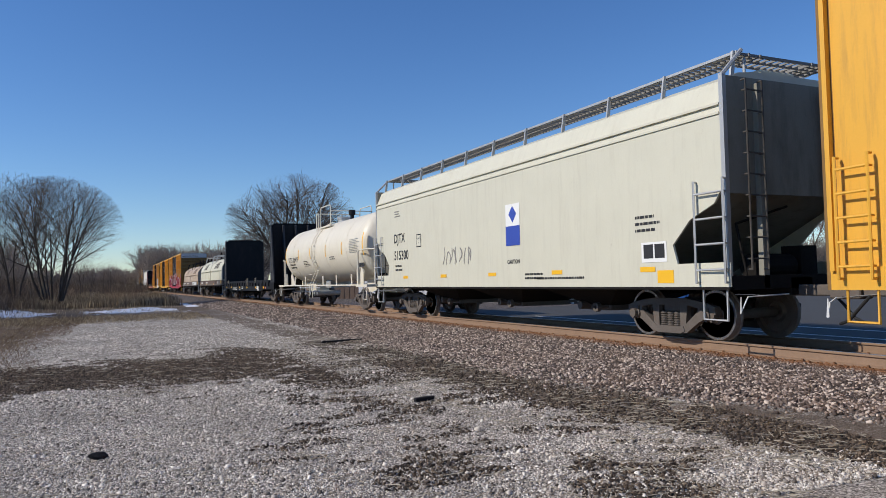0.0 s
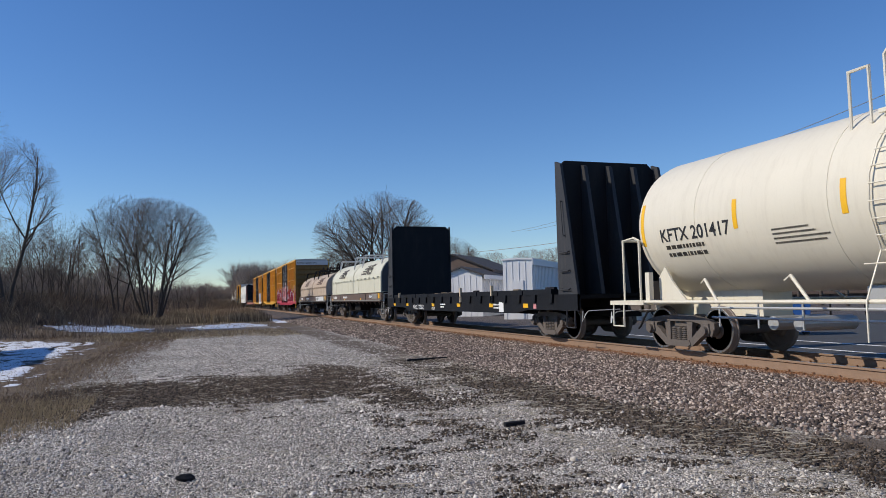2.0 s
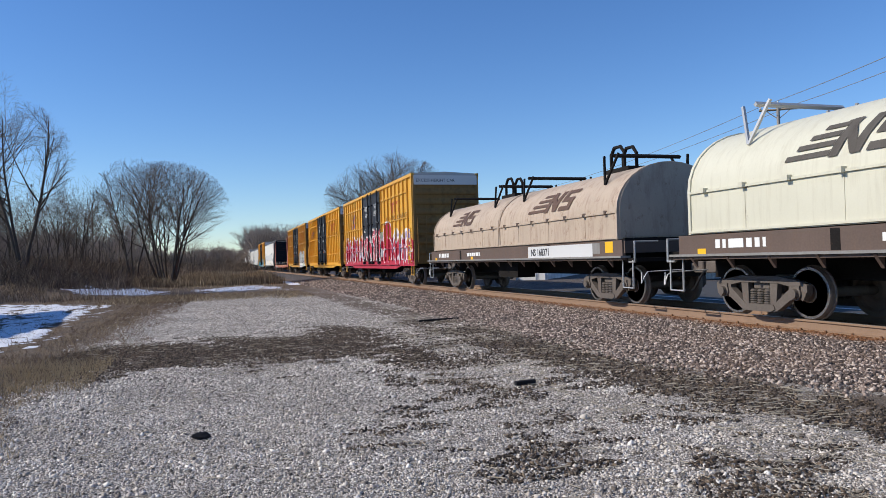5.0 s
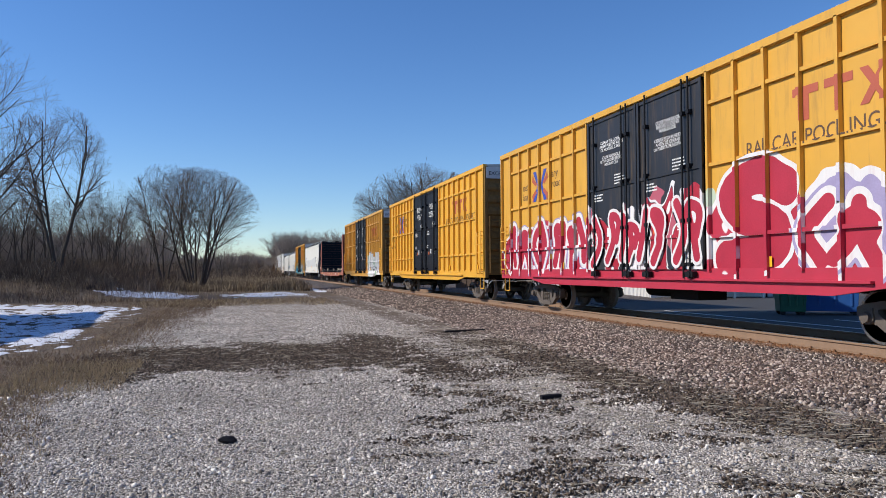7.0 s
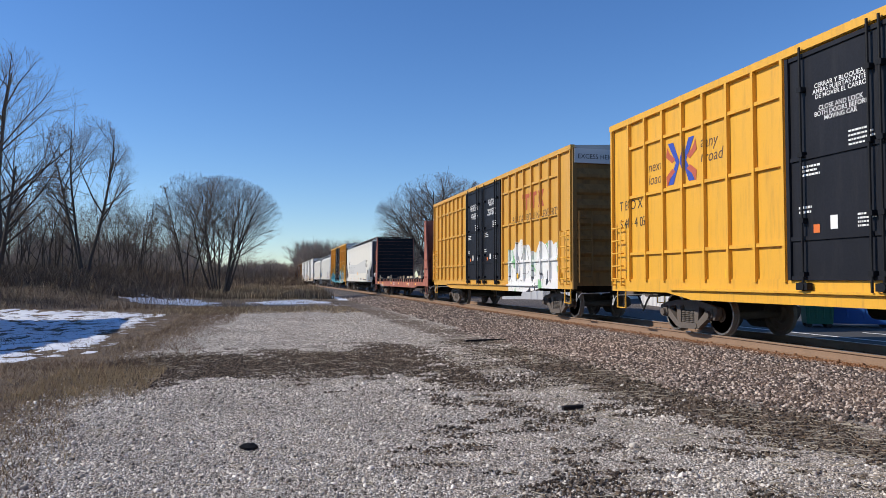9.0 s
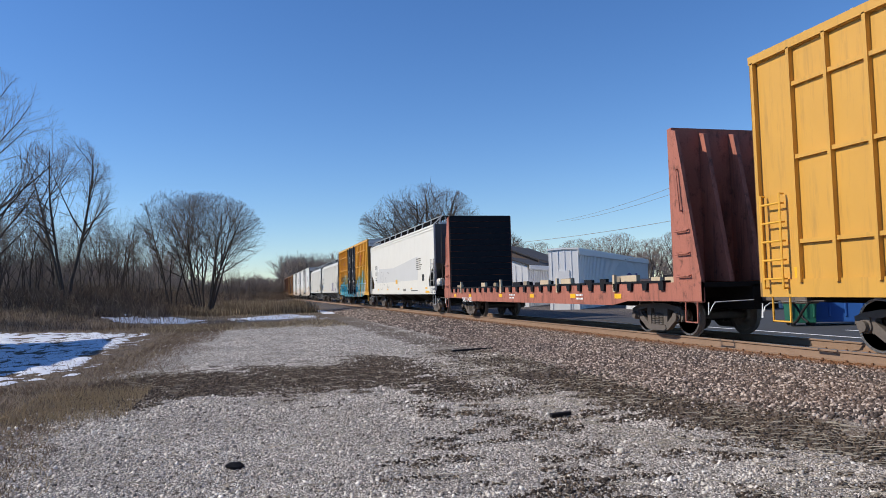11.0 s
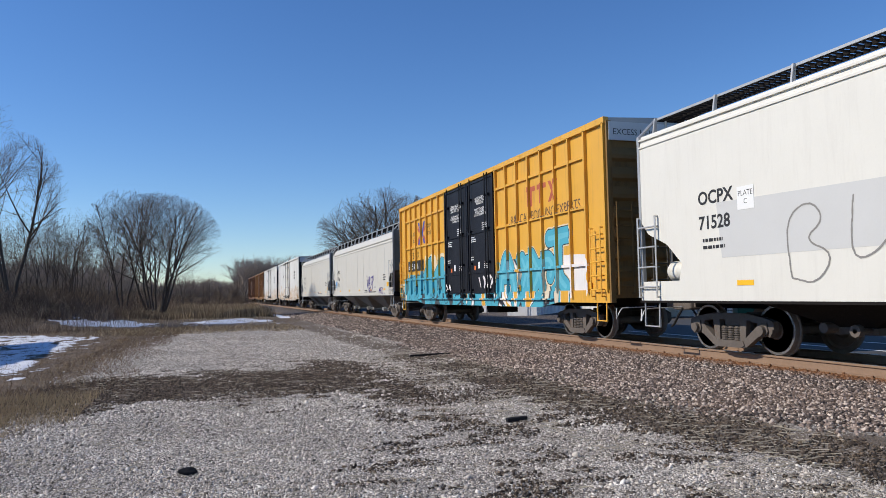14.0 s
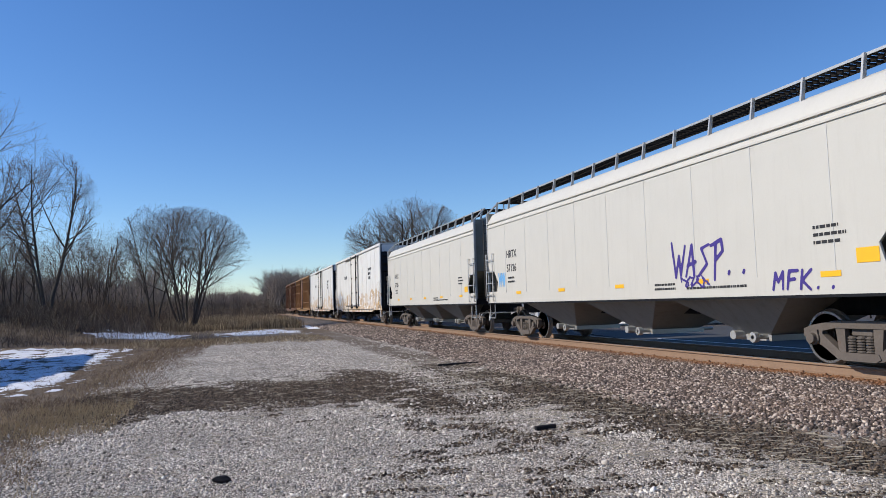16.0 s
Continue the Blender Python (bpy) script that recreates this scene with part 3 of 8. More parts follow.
# ---- ground ----
def ground_z(x, y):
    """Height of the ground: level drive, ballast shoulder up to the track, a brushy bank beyond the drive, a level lot across the track."""
    x, y = np.asarray(x, float), np.asarray(y, float)
    z = np.zeros(np.broadcast(x, y).shape)
    up = np.clip((x - 5.9) / 2.7, 0, 1)
    down = 1 - np.clip((x - 12.2) / 1.6, 0, 1)
    z = z + 0.17 * np.minimum(up, down)
    bank = np.clip((-x - 3.5) / 9.0, 0, 1) * np.clip((y - 38) / 16, 0, 1)
    bank = bank * bank * (3 - 2 * bank)
    z = z + 1.5 * bank
    hollow = np.exp(-((x + 9) / 4.5) ** 2 - ((y - 26) / 9) ** 2)
    z = z - 0.25 * hollow
    z = z + 0.02 * np.sin(x * 1.7 + y * 0.6) * np.sin(y * 0.9 - x * 0.4) * (1 - np.minimum(up, down))
    return z


def axis_steps(lo, hi, marks):
    """Steps that are fine between the marks and coarse outside them."""
    a, b, fine, coarse = marks
    near = np.arange(a, b + 1e-6, fine)
    left = a - np.cumsum(coarse * 1.18 ** np.arange(60))
    right = b + np.cumsum(coarse * 1.18 ** np.arange(60))
    return np.concatenate([left[left > lo][::-1], near, right[right < hi]])


def grid_sheet(name, xs, ys, zfun, material):
    X, Y = np.meshgrid(xs, ys)
    Z = zfun(X, Y)
    v = np.stack([X, Y, Z], -1).reshape(-1, 3)
    n, m = len(ys), len(xs)
    i = (np.arange(n - 1)[:, None] * m + np.arange(m - 1)[None]).ravel()
    return raw_mesh(name, v, np.stack([i, i + 1, i + m + 1, i + m], 1), material, True)


ground_mesh = grid_sheet("ground", axis_steps(-2500, 2500, (-20, 14, 0.25, 0.5)), axis_steps(-2500, 3500, (-6, 70, 0.4, 0.6)), ground_z, M_ground)
solid("ground", ground_mesh, M_ground, "pale gravel drive with dark mud and dry turf", "ground", kind="structure")


def outline_sheet(name, ring, material, lift, label, category, kind="structure", step=0.2):
    """A thin sheet lying on the ground inside a wobbly outline."""
    bm = bmesh.new()
    ring = [Vector(p) for p in ring]
    pts = []
    for a, b in zip(ring, ring[1:] + ring[:1]):
        k = max(2, int((b - a).length / step))
        for i in range(k):
            p = a.lerp(b, i / k)
            w = 0.35 * noise.noise((p.x * 0.9, p.y * 0.9, 3)) + 0.18 * noise.noise((p.x * 3, p.y * 3, 7))
            pts.append((p.x + 1.2 * w, p.y + 2.0 * w))
    vs = [bm.verts.new((x, y, 0)) for x, y in pts]
    bm.faces.new(vs)
    bmesh.ops.triangulate(bm, faces=bm.faces[:])
    for _ in range(3):
        bmesh.ops.subdivide_edges(bm, edges=[e for e in bm.edges if e.calc_length() > 0.5], cuts=1)
        bmesh.ops.triangulate(bm, faces=bm.faces[:])
    for v in bm.verts:
        v.co.z = float(ground_z(v.co.x, v.co.y)) + (lift if v.is_boundary else lift * 2.2 + 0.02 * noise.noise(v.co * 2))
    return solid(name, bm, material, label, category, kind=kind, smooth=True)


def holed_snow(name, ring, label, hole=0.55, seed=0, cell=0.22):
    """Patchy old snow: cells inside an outline, thinned out towards the rim and where the grass shows through."""
    xs = np.arange(min(p[0] for p in ring), max(p[0] for p in ring), cell)
    ys = np.arange(min(p[1] for p in ring), max(p[1] for p in ring), cell * 1.5)
    X, Y = np.meshgrid(xs, ys)
    inside = np.zeros(X.shape, bool)
    for (x0, y0), (x1, y1) in zip(ring, ring[1:] + ring[:1]):
        c = ((y0 > Y) != (y1 > Y)) & (X < (x1 - x0) * (Y - y0) / (y1 - y0 + 1e-9) + x0)
        inside ^= c
    dist = np.full(X.shape, 99.0)
    for (x0, y0), (x1, y1) in zip(ring, ring[1:] + ring[:1]):
        t = np.clip(((X - x0) * (x1 - x0) + (Y - y0) * (y1 - y0)) / ((x1 - x0) ** 2 + (y1 - y0) ** 2 + 1e-9), 0, 1)
        dist = np.minimum(dist, np.hypot(X - x0 - t * (x1 - x0), Y - y0 - t * (y1 - y0)))
    N = np.array([[0.6 * noise.noise((x * 1.2, y * 1.0, seed)) + 0.9 * noise.noise((x * 2.6, y * 2.6, seed + 5)) for x in xs] for y in ys])
    keep = inside & (N > hole - 1.1 * np.minimum(dist / 1.4, 1.0))
    idx = -np.ones((len(ys) + 1, len(xs) + 1), int)
    verts, faces = [], []

    def vid(i, j):
        if idx[i, j] < 0:
            x, y = xs[0] + j * cell, ys[0] + i * cell * 1.5
            x += 0.07 * noise.noise((x * 9, y * 9, 1))
            y += 0.1 * noise.noise((x * 9, y * 9, 2))
            around = keep[max(0, i - 1):i + 1, max(0, j - 1):j + 1]
            up = 0.05 if around.size == 4 and around.all() else 0.0
            idx[i, j] = len(verts)
            verts.append((x, y, float(ground_z(x, y)) + 0.008 + up * (0.7 + 0.6 * noise.noise((x * 2, y * 2, 4)))))
        return idx[i, j]
    for i, j in zip(*np.nonzero(keep)):
        faces.append((vid(i, j), vid(i, j + 1), vid(i + 1, j + 1), vid(i + 1, j)))
    return solid(name, raw_mesh(name, verts, faces, M_snow, True), M_snow, label, "snow", kind="stuff")


# ---- track ----
def stones(name, pts, size, material, seed, flat=0.7, kind_label="", category="gravel"):
    """Many angular stones in one mesh: eight-cornered lumps, each turned and scaled by chance."""
    rng = np.random.default_rng(seed)
    n = len(pts)
    base = np.array([(x, y, z) for x in (-1, 1) for y in (-1, 1) for z in (-1, 1)], float) * 0.5
    quads = np.array([(0, 1, 3, 2), (4, 6, 7, 5), (0, 4, 5, 1), (2, 3, 7, 6), (0, 2, 6, 4), (1, 5, 7, 3)])
    v = base[None] * (1 + rng.uniform(-0.45, 0.35, (n, 8, 3)))
    v *= size[:, None, None] * np.stack([rng.uniform(0.7, 1.3, n), rng.uniform(0.7, 1.2, n), rng.uniform(0.5, 1.0, n) * flat], 1)[:, None]
    q = rng.normal(size=(n, 4))
    q[:, 1:3] *= 0.45
    q /= np.linalg.norm(q, axis=1)[:, None]
    w, x, y, z = q.T
    R = np.stack([1 - 2 * (y * y + z * z), 2 * (x * y - z * w), 2 * (x * z + y * w), 2 * (x * y + z * w), 1 - 2 * (x * x + z * z), 2 * (y * z - x * w), 2 * (x * z - y * w), 2 * (y * z + x * w), 1 - 2 * (x * x + y * y)], 1).reshape(-1, 3, 3)
    v = np.einsum("nij,nkj->nki", R, v) + pts[:, None]
    f = quads[None] + (np.arange(n) * 8)[:, None, None]
    return solid(name, raw_mesh(name, v.reshape(-1, 3), f.reshape(-1, 4), material), material, kind_label, category, kind="stuff")


def build_track():
    y0, y1 = -60.0, 460.0
    tr = tagged(new("railway_track"), "rusty single railway track on timber ties and ballast", "railway track", kind="structure")
    foot, web, head = 0.07, 0.009, 0.036
    prof = [(-foot, 0), (foot, 0), (foot, 0.012), (web, 0.028), (web, 0.135), (head, 0.147), (head, 0.172), (head - 0.008, 0.178), (-head + 0.008, 0.178), (-head, 0.172), (-head, 0.147), (-web, 0.135), (-web, 0.028), (-foot, 0.012)]
    for sx in (-1, 1):
        bm = bmesh.new()
        cx = TRACK_X + sx * 0.755
        prism(bm, [(cx + a, RAIL_Z - 0.18 + b) for a, b in prof], "y", y0, y1)
        part("rail", bm, M_rail, tr, "rust-brown steel rail")
        bm = bmesh.new()
        bx(bm, cx - 0.027, cx + 0.027, y0, y1, RAIL_Z - 0.004, RAIL_Z + 0.001)
        part("rail_head", bm, M_railtop, tr, "polished running surface")
    rnd = random.Random(4)
    bm = bmesh.new()
    bx(bm, -1.3, 1.3, -0.11, 0.11, -0.16, 0.0)
    tie = mesh_of("tie", bm, M_tie, bevel=0.012)
    bm = bmesh.new()
    for sx in (-1, 1):
        bx(bm, sx * 0.755 - 0.17, sx * 0.755 + 0.17, -0.09, 0.09, 0.0, 0.014)
        for q in (-1, 1):
            bx(bm, sx * 0.755 + q * 0.10 - 0.012, sx * 0.755 + q * 0.10 + 0.012, -0.05, -0.02, 0.01, 0.05)
    plate = mesh_of("tie_plate", bm, M_tieplate)
    for i in range(150):
        y = -3 + i * 0.52
        t = part("tie", tie, M_tie, tr, at=(TRACK_X + rnd.uniform(-0.05, 0.05), y + rnd.uniform(-0.03, 0.03), RAIL_Z - 0.195))
        t.rotation_euler = (0, 0, rnd.uniform(-0.03, 0.03))
        part("tie_plate", plate, M_tieplate, tr, at=(TRACK_X, y, RAIL_Z - 0.195))
    return tr


build_track()

# ---- rolling stock: shared running gear ----
TURNING = []


def gear_meshes():
    R = 0.45
    g = {}
    bm = bmesh.new()
    rod(bm, (-1.02, 0, 0), (1.02, 0, 0), 0.075, 12)
    rod(bm, (-0.62, 0, 0), (0.62, 0, 0), 0.09, 12)
    g["wheelset"] = mesh_of("wheelset", bm, M_truck, True)
    for sx, key in ((-1, "wheel_near"), (1, "wheel_far")):
        bm = bmesh.new()
        pr = [(0.80, 0.10), (0.80, 0.15), (0.76, 0.20), (0.745, 0.36), (0.785, 0.385), (0.785, R - 0.012), (0.76, R), (0.70, R + 0.004), (0.685, R + 0.026), (0.66, R + 0.026), (0.655, 0.385), (0.70, 0.35), (0.71, 0.2), (0.66, 0.15), (0.66, 0.1)]
        lathe(bm, [(sx * a, r) for a, r in pr], 36)
        for k in range(3):
            a = 2 * math.pi * k / 3 + 0.4
            rod(bm, (sx * 0.735, 0.28 * math.cos(a), 0.28 * math.sin(a)), (sx * 0.765, 0.28 * math.cos(a), 0.28 * math.sin(a)), 0.035, 8)
        g[key] = mesh_of("wheel", bm, M_wheel, True)
        bm = bmesh.new()
        lathe(bm, [(sx * 0.7855, 0.392), (sx * 0.789, 0.395), (sx * 0.789, R - 0.016), (sx * 0.7855, R - 0.012)], 36)
        g[key + "_rim"] = mesh_of("rim", bm, M_tread, True)
    # cast side frame: arched top chord, dipped bottom chord, columns, pedestal ends
    bm = bmesh.new()
    h = 0.06
    top = [(-1.12, 0.60), (-0.95, 0.66), (-0.45, 0.74), (0.45, 0.74), (0.95, 0.66), (1.12, 0.60), (1.12, 0.47), (0.95, 0.53), (0.45, 0.62), (-0.45, 0.62), (-0.95, 0.53), (-1.12, 0.47)]
    prism(bm, top, "x", -h, h)
    prism(bm, [(-0.36, 0.24), (0.36, 0.24), (0.40, 0.16), (0.30, 0.11), (-0.30, 0.11), (-0.40, 0.16)], "x", -h * 1.3, h * 1.3)
    for s in (-1, 1):
        prism(bm, [(s * 0.30, 0.11), (s * 0.36, 0.24), (s * 0.80, 0.58), (s * 0.95, 0.56), (s * 0.92, 0.45), (s * 0.44, 0.13)], "x", -h, h)
        prism(bm, [(s * 0.27, 0.2), (s * 0.40, 0.2), (s * 0.46, 0.66), (s * 0.27, 0.66)], "x", -h * 0.8, h * 0.8)
        prism(bm, [(s * 0.72, 0.60), (s * 0.72, 0.40), (s * 0.77, 0.33), (s * 0.80, 0.36), (s * 0.80, 0.58), (s * 0.98, 0.58), (s * 0.98, 0.36), (s * 1.02, 0.33), (s * 1.08, 0.42), (s * 1.12, 0.60)], "x", -h, h)
    g["side_frame"] = mesh_of("side_frame", bm, M_truck, bevel=0.0)
    bm = bmesh.new()
    for k in range(6):
        lathe(bm, [(0.245 + k * 0.042, 0.062), (0.252 + k * 0.042, 0.074), (0.268 + k * 0.042, 0.074), (0.275 + k * 0.042, 0.062)], 10, (0, 0, 0), "z")
    rod(bm, (0, 0, 0.24), (0, 0, 0.5), 0.055, 8)
    g["coil_spring"] = mesh_of("coil_spring", bm, M_truck, True)
    bm = bmesh.new()
    bx(bm, -0.98, 0.98, -0.2, 0.2, 0.50, 0.66)
    bx(bm, -0.45, 0.45, -0.24, 0.24, 0.46, 0.74)
    rod(bm, (0, 0, 0.7), (0, 0, 0.84), 0.2, 12)
    g["bolster"] = mesh_of("bolster", bm, M_truck, bevel=0.015)
    bm = bmesh.new()
    lathe(bm, [(-0.17, 0.05), (-0.165, 0.085), (-0.10, 0.09), (-0.09, 0.115), (0.07, 0.115), (0.08, 0.1)], 14)
    bx(bm, -0.09, 0.07, -0.09, 0.09, 0.08, 0.14)
    g["bearing"] = mesh_of("bearing", bm, M_truck, True)
    bm = bmesh.new()
    bx(bm, -0.62, 0.62, -0.05, 0.05, 0.38, 0.46)
    for s in (-1, 1):
        bx(bm, s * 0.74 - 0.05, s * 0.74 + 0.05, -0.04, 0.04, 0.26, 0.60)
    g["brake_beam"] = mesh_of("brake_beam", bm, M_truck, bevel=0.01)
    bm = bmesh.new()
    bx(bm, -0.09, 0.09, -0.95, 0.2, 0.78, 0.96)
    bx(bm, -0.16, 0.16, -1.12, -0.80, 0.74, 1.00)
    prism(bm, [(-0.17, -1.0), (-0.16, -1.16), (-0.02, -1.22), (0.0, -1.12), (-0.06, -1.05)], "z", 0.76, 0.98)
    g["coupler"] = mesh_of("coupler", bm, M_truck, bevel=0.02)
    bm = bmesh.new()
    pipe(bm, [(0.32, -0.55, 0.78), (0.33, -0.7, 0.62), (0.30, -0.9, 0.42), (0.22, -1.1, 0.36)], 0.025, 8)
    g["brake_hose"] = mesh_of("brake_hose", bm, M_hose, True)
    return g, R


GEAR, WHEEL_R = gear_meshes()


def add_truck(car, y):
    for sx, tilt in ((-1, 0), (1, 0)):
        f = part("side_frame", GEAR["side_frame"], M_truck, car, at=(sx * 0.99, y, 0))
        for dy in (-0.17, 0.0, 0.17):
            part("coil_spring", GEAR["coil_spring"], M_truck, f, at=(0, dy, 0))
        for s in (-1, 1):
            b = part("bearing", GEAR["bearing"], M_truck, f, at=(0, s * 0.89, WHEEL_R))
            if sx > 0:
                b.rotation_euler = (0, 0, math.pi)
    part("bolster", GEAR["bolster"], M_truck, car, at=(0, y, 0))
    for s in (-1, 1):
        part("brake_beam", GEAR["brake_beam"], M_truck, car, at=(0, y + s * 0.32, 0))
        w = part("wheelset", GEAR["wheelset"], M_truck, car, "turning steel wheelset", at=(0, y + s * 0.89, WHEEL_R))
        TURNING.append((w, y + s * 0.89))
        for key in ("wheel_near", "wheel_far"):
            part("wheel", GEAR[key], M_wheel, w)
            part("rim", GEAR[key + "_rim"], M_tread, w, "polished steel rim")


def add_ends(car, half, cy=None):
    for s in (-1, 1):
        for key, m in (("coupler", M_truck), ("brake_hose", M_hose)):
            c = part(key, GEAR[key], m, car, at=(0, s * (half - 0.2), 0))
            if s > 0:
                c.rotation_euler = (0, 0, math.pi)


def uncoupling_lever(car, half, x, material=None):
    for s in (-1, 1):
        bm = bmesh.new()
        ey = s * (half + 0.12)
        pipe(bm, [(x + 0.05, ey, 0.80), (x + 0.03, ey, 0.56), (x + 0.12, ey + s * 0.03, 0.74), (x + 0.2, ey, 0.80), (x + 1.1, ey, 0.82)], 0.011, 6)
        part("uncoupling_lever", bm, material or M_end_band, car, "pale bent uncoupling lever", True)


def ladder(car, name, x, y, z0, z1, width, n, material, depth=0.09, rail=True, r=0.014, along="y"):
    """Rungs between two stiles, standing off a wall: along y on a side, along x on an end."""
    bm = bmesh.new()

    def p(a, d, z):
        return (x - d, y + a, z) if along == "y" else (x + a, y - d, z)
    if rail:
        for a in (-width / 2, width / 2):
            pipe(bm, [p(a, 0, z0), p(a, depth, z0), p(a, depth, z1), p(a, 0, z1)], r * 1.25, 6)
    for i in range(n):
        z = z0 + (z1 - z0) * (i + 0.5) / n
        pipe(bm, [p(-width / 2, 0, z), p(-width / 2, depth, z), p(width / 2, depth, z), p(width / 2, 0, z)], r, 6)
    return part(name, bm, material, car, smooth=True)


def stirrup(car, x, y, z, material, w=0.42, h=0.42):
    bm = bmesh.new()
    pipe(bm, [(x, y - w / 2, z), (x, y - w / 2, z - h), (x, y + w / 2, z - h), (x, y + w / 2, z)], 0.018, 6)
    return part("stirrup", bm, material, car, smooth=True)


CARS = []


def car_at(name, label, category, front, rear):
    c = thing(name, label, category, pose(TRACK_X, (front + rear) / 2, RAIL_Z), "cars of the freight train")
    CARS.append((c, (front + rear) / 2))
    return c, (rear - front) / 2


# ---- boxcars ----
RIB_OUT, RIB_HALF, RAIL_OUT = 0.085, 0.034, 0.062
RAIL_ROWS = (1.84, 3.24, 4.46)
SPRAYED = (M_red_art, M_cyan_art, M_white_art, M_reefer_art)


def paint_over_ribs(car, h, w):
    """Lettering painted on the ribbed side runs over the ribs: cut it at each rib and lift those pieces."""
    lo, hi = 2.45 + 0.12, h - 0.95
    ups = [s * (lo + (hi - lo) * i / 7) for i in range(8) for s in (-1, 1)]
    for ob in [c for c in car.children if c.type == "MESH" and c.name.split(".")[0] in ("lettering", "small_lettering", "emblem", "spray_tag", "arrow_emblem")]:
        m = ob.matrix_basis
        bm = bmesh.new()
        bm.from_mesh(ob.data)
        bm.transform(m)
        xs = [v.co.x for v in bm.verts]
        if min(xs) < -w - 0.03 or max(xs) > -w + 0.01:
            bm.free()
            continue
        if max(xs) - min(xs) > 0.002:
            back = max(xs)
            bmesh.ops.delete(bm, geom=[f for f in bm.faces if max(v.co.x for v in f.verts) > back - 0.0025], context="FACES")
        y0, y1 = min(v.co.y for v in bm.verts), max(v.co.y for v in bm.verts)
        z0, z1 = min(v.co.z for v in bm.verts), max(v.co.z for v in bm.verts)
        for lines, half, axis, a, b, out in ((RAIL_ROWS, 0.035, 2, z0, z1, RAIL_OUT), (ups, RIB_HALF, 1, y0, y1, RIB_OUT)):
            for c in lines:
                if not a - half < c < b + half:
                    continue
                for e in (c - half, c + half):
                    co, no = [0, 0, 0], [0, 0, 0]
                    co[axis], no[axis] = e, 1
                    bmesh.ops.bisect_plane(bm, geom=bm.verts[:] + bm.edges[:] + bm.faces[:], plane_co=co, plane_no=no, dist=1e-5)
                hit = [f for f in bm.faces if abs(f.calc_center_median()[axis] - c) < half]
                if hit:
                    res = bmesh.ops.split(bm, geom=hit)
                    for v in {v for f in res["geom"] if isinstance(f, bmesh.types.BMFace) for v in f.verts}:
                        v.co.x = min(v.co.x, -w - out - 0.004)
        for f in bm.faces:
            f.smooth = False
            if f.normal.x > 0.5:
                f.normal_flip()
        bm.transform(m.inverted())
        bm.to_mesh(ob.data)
        bm.free()


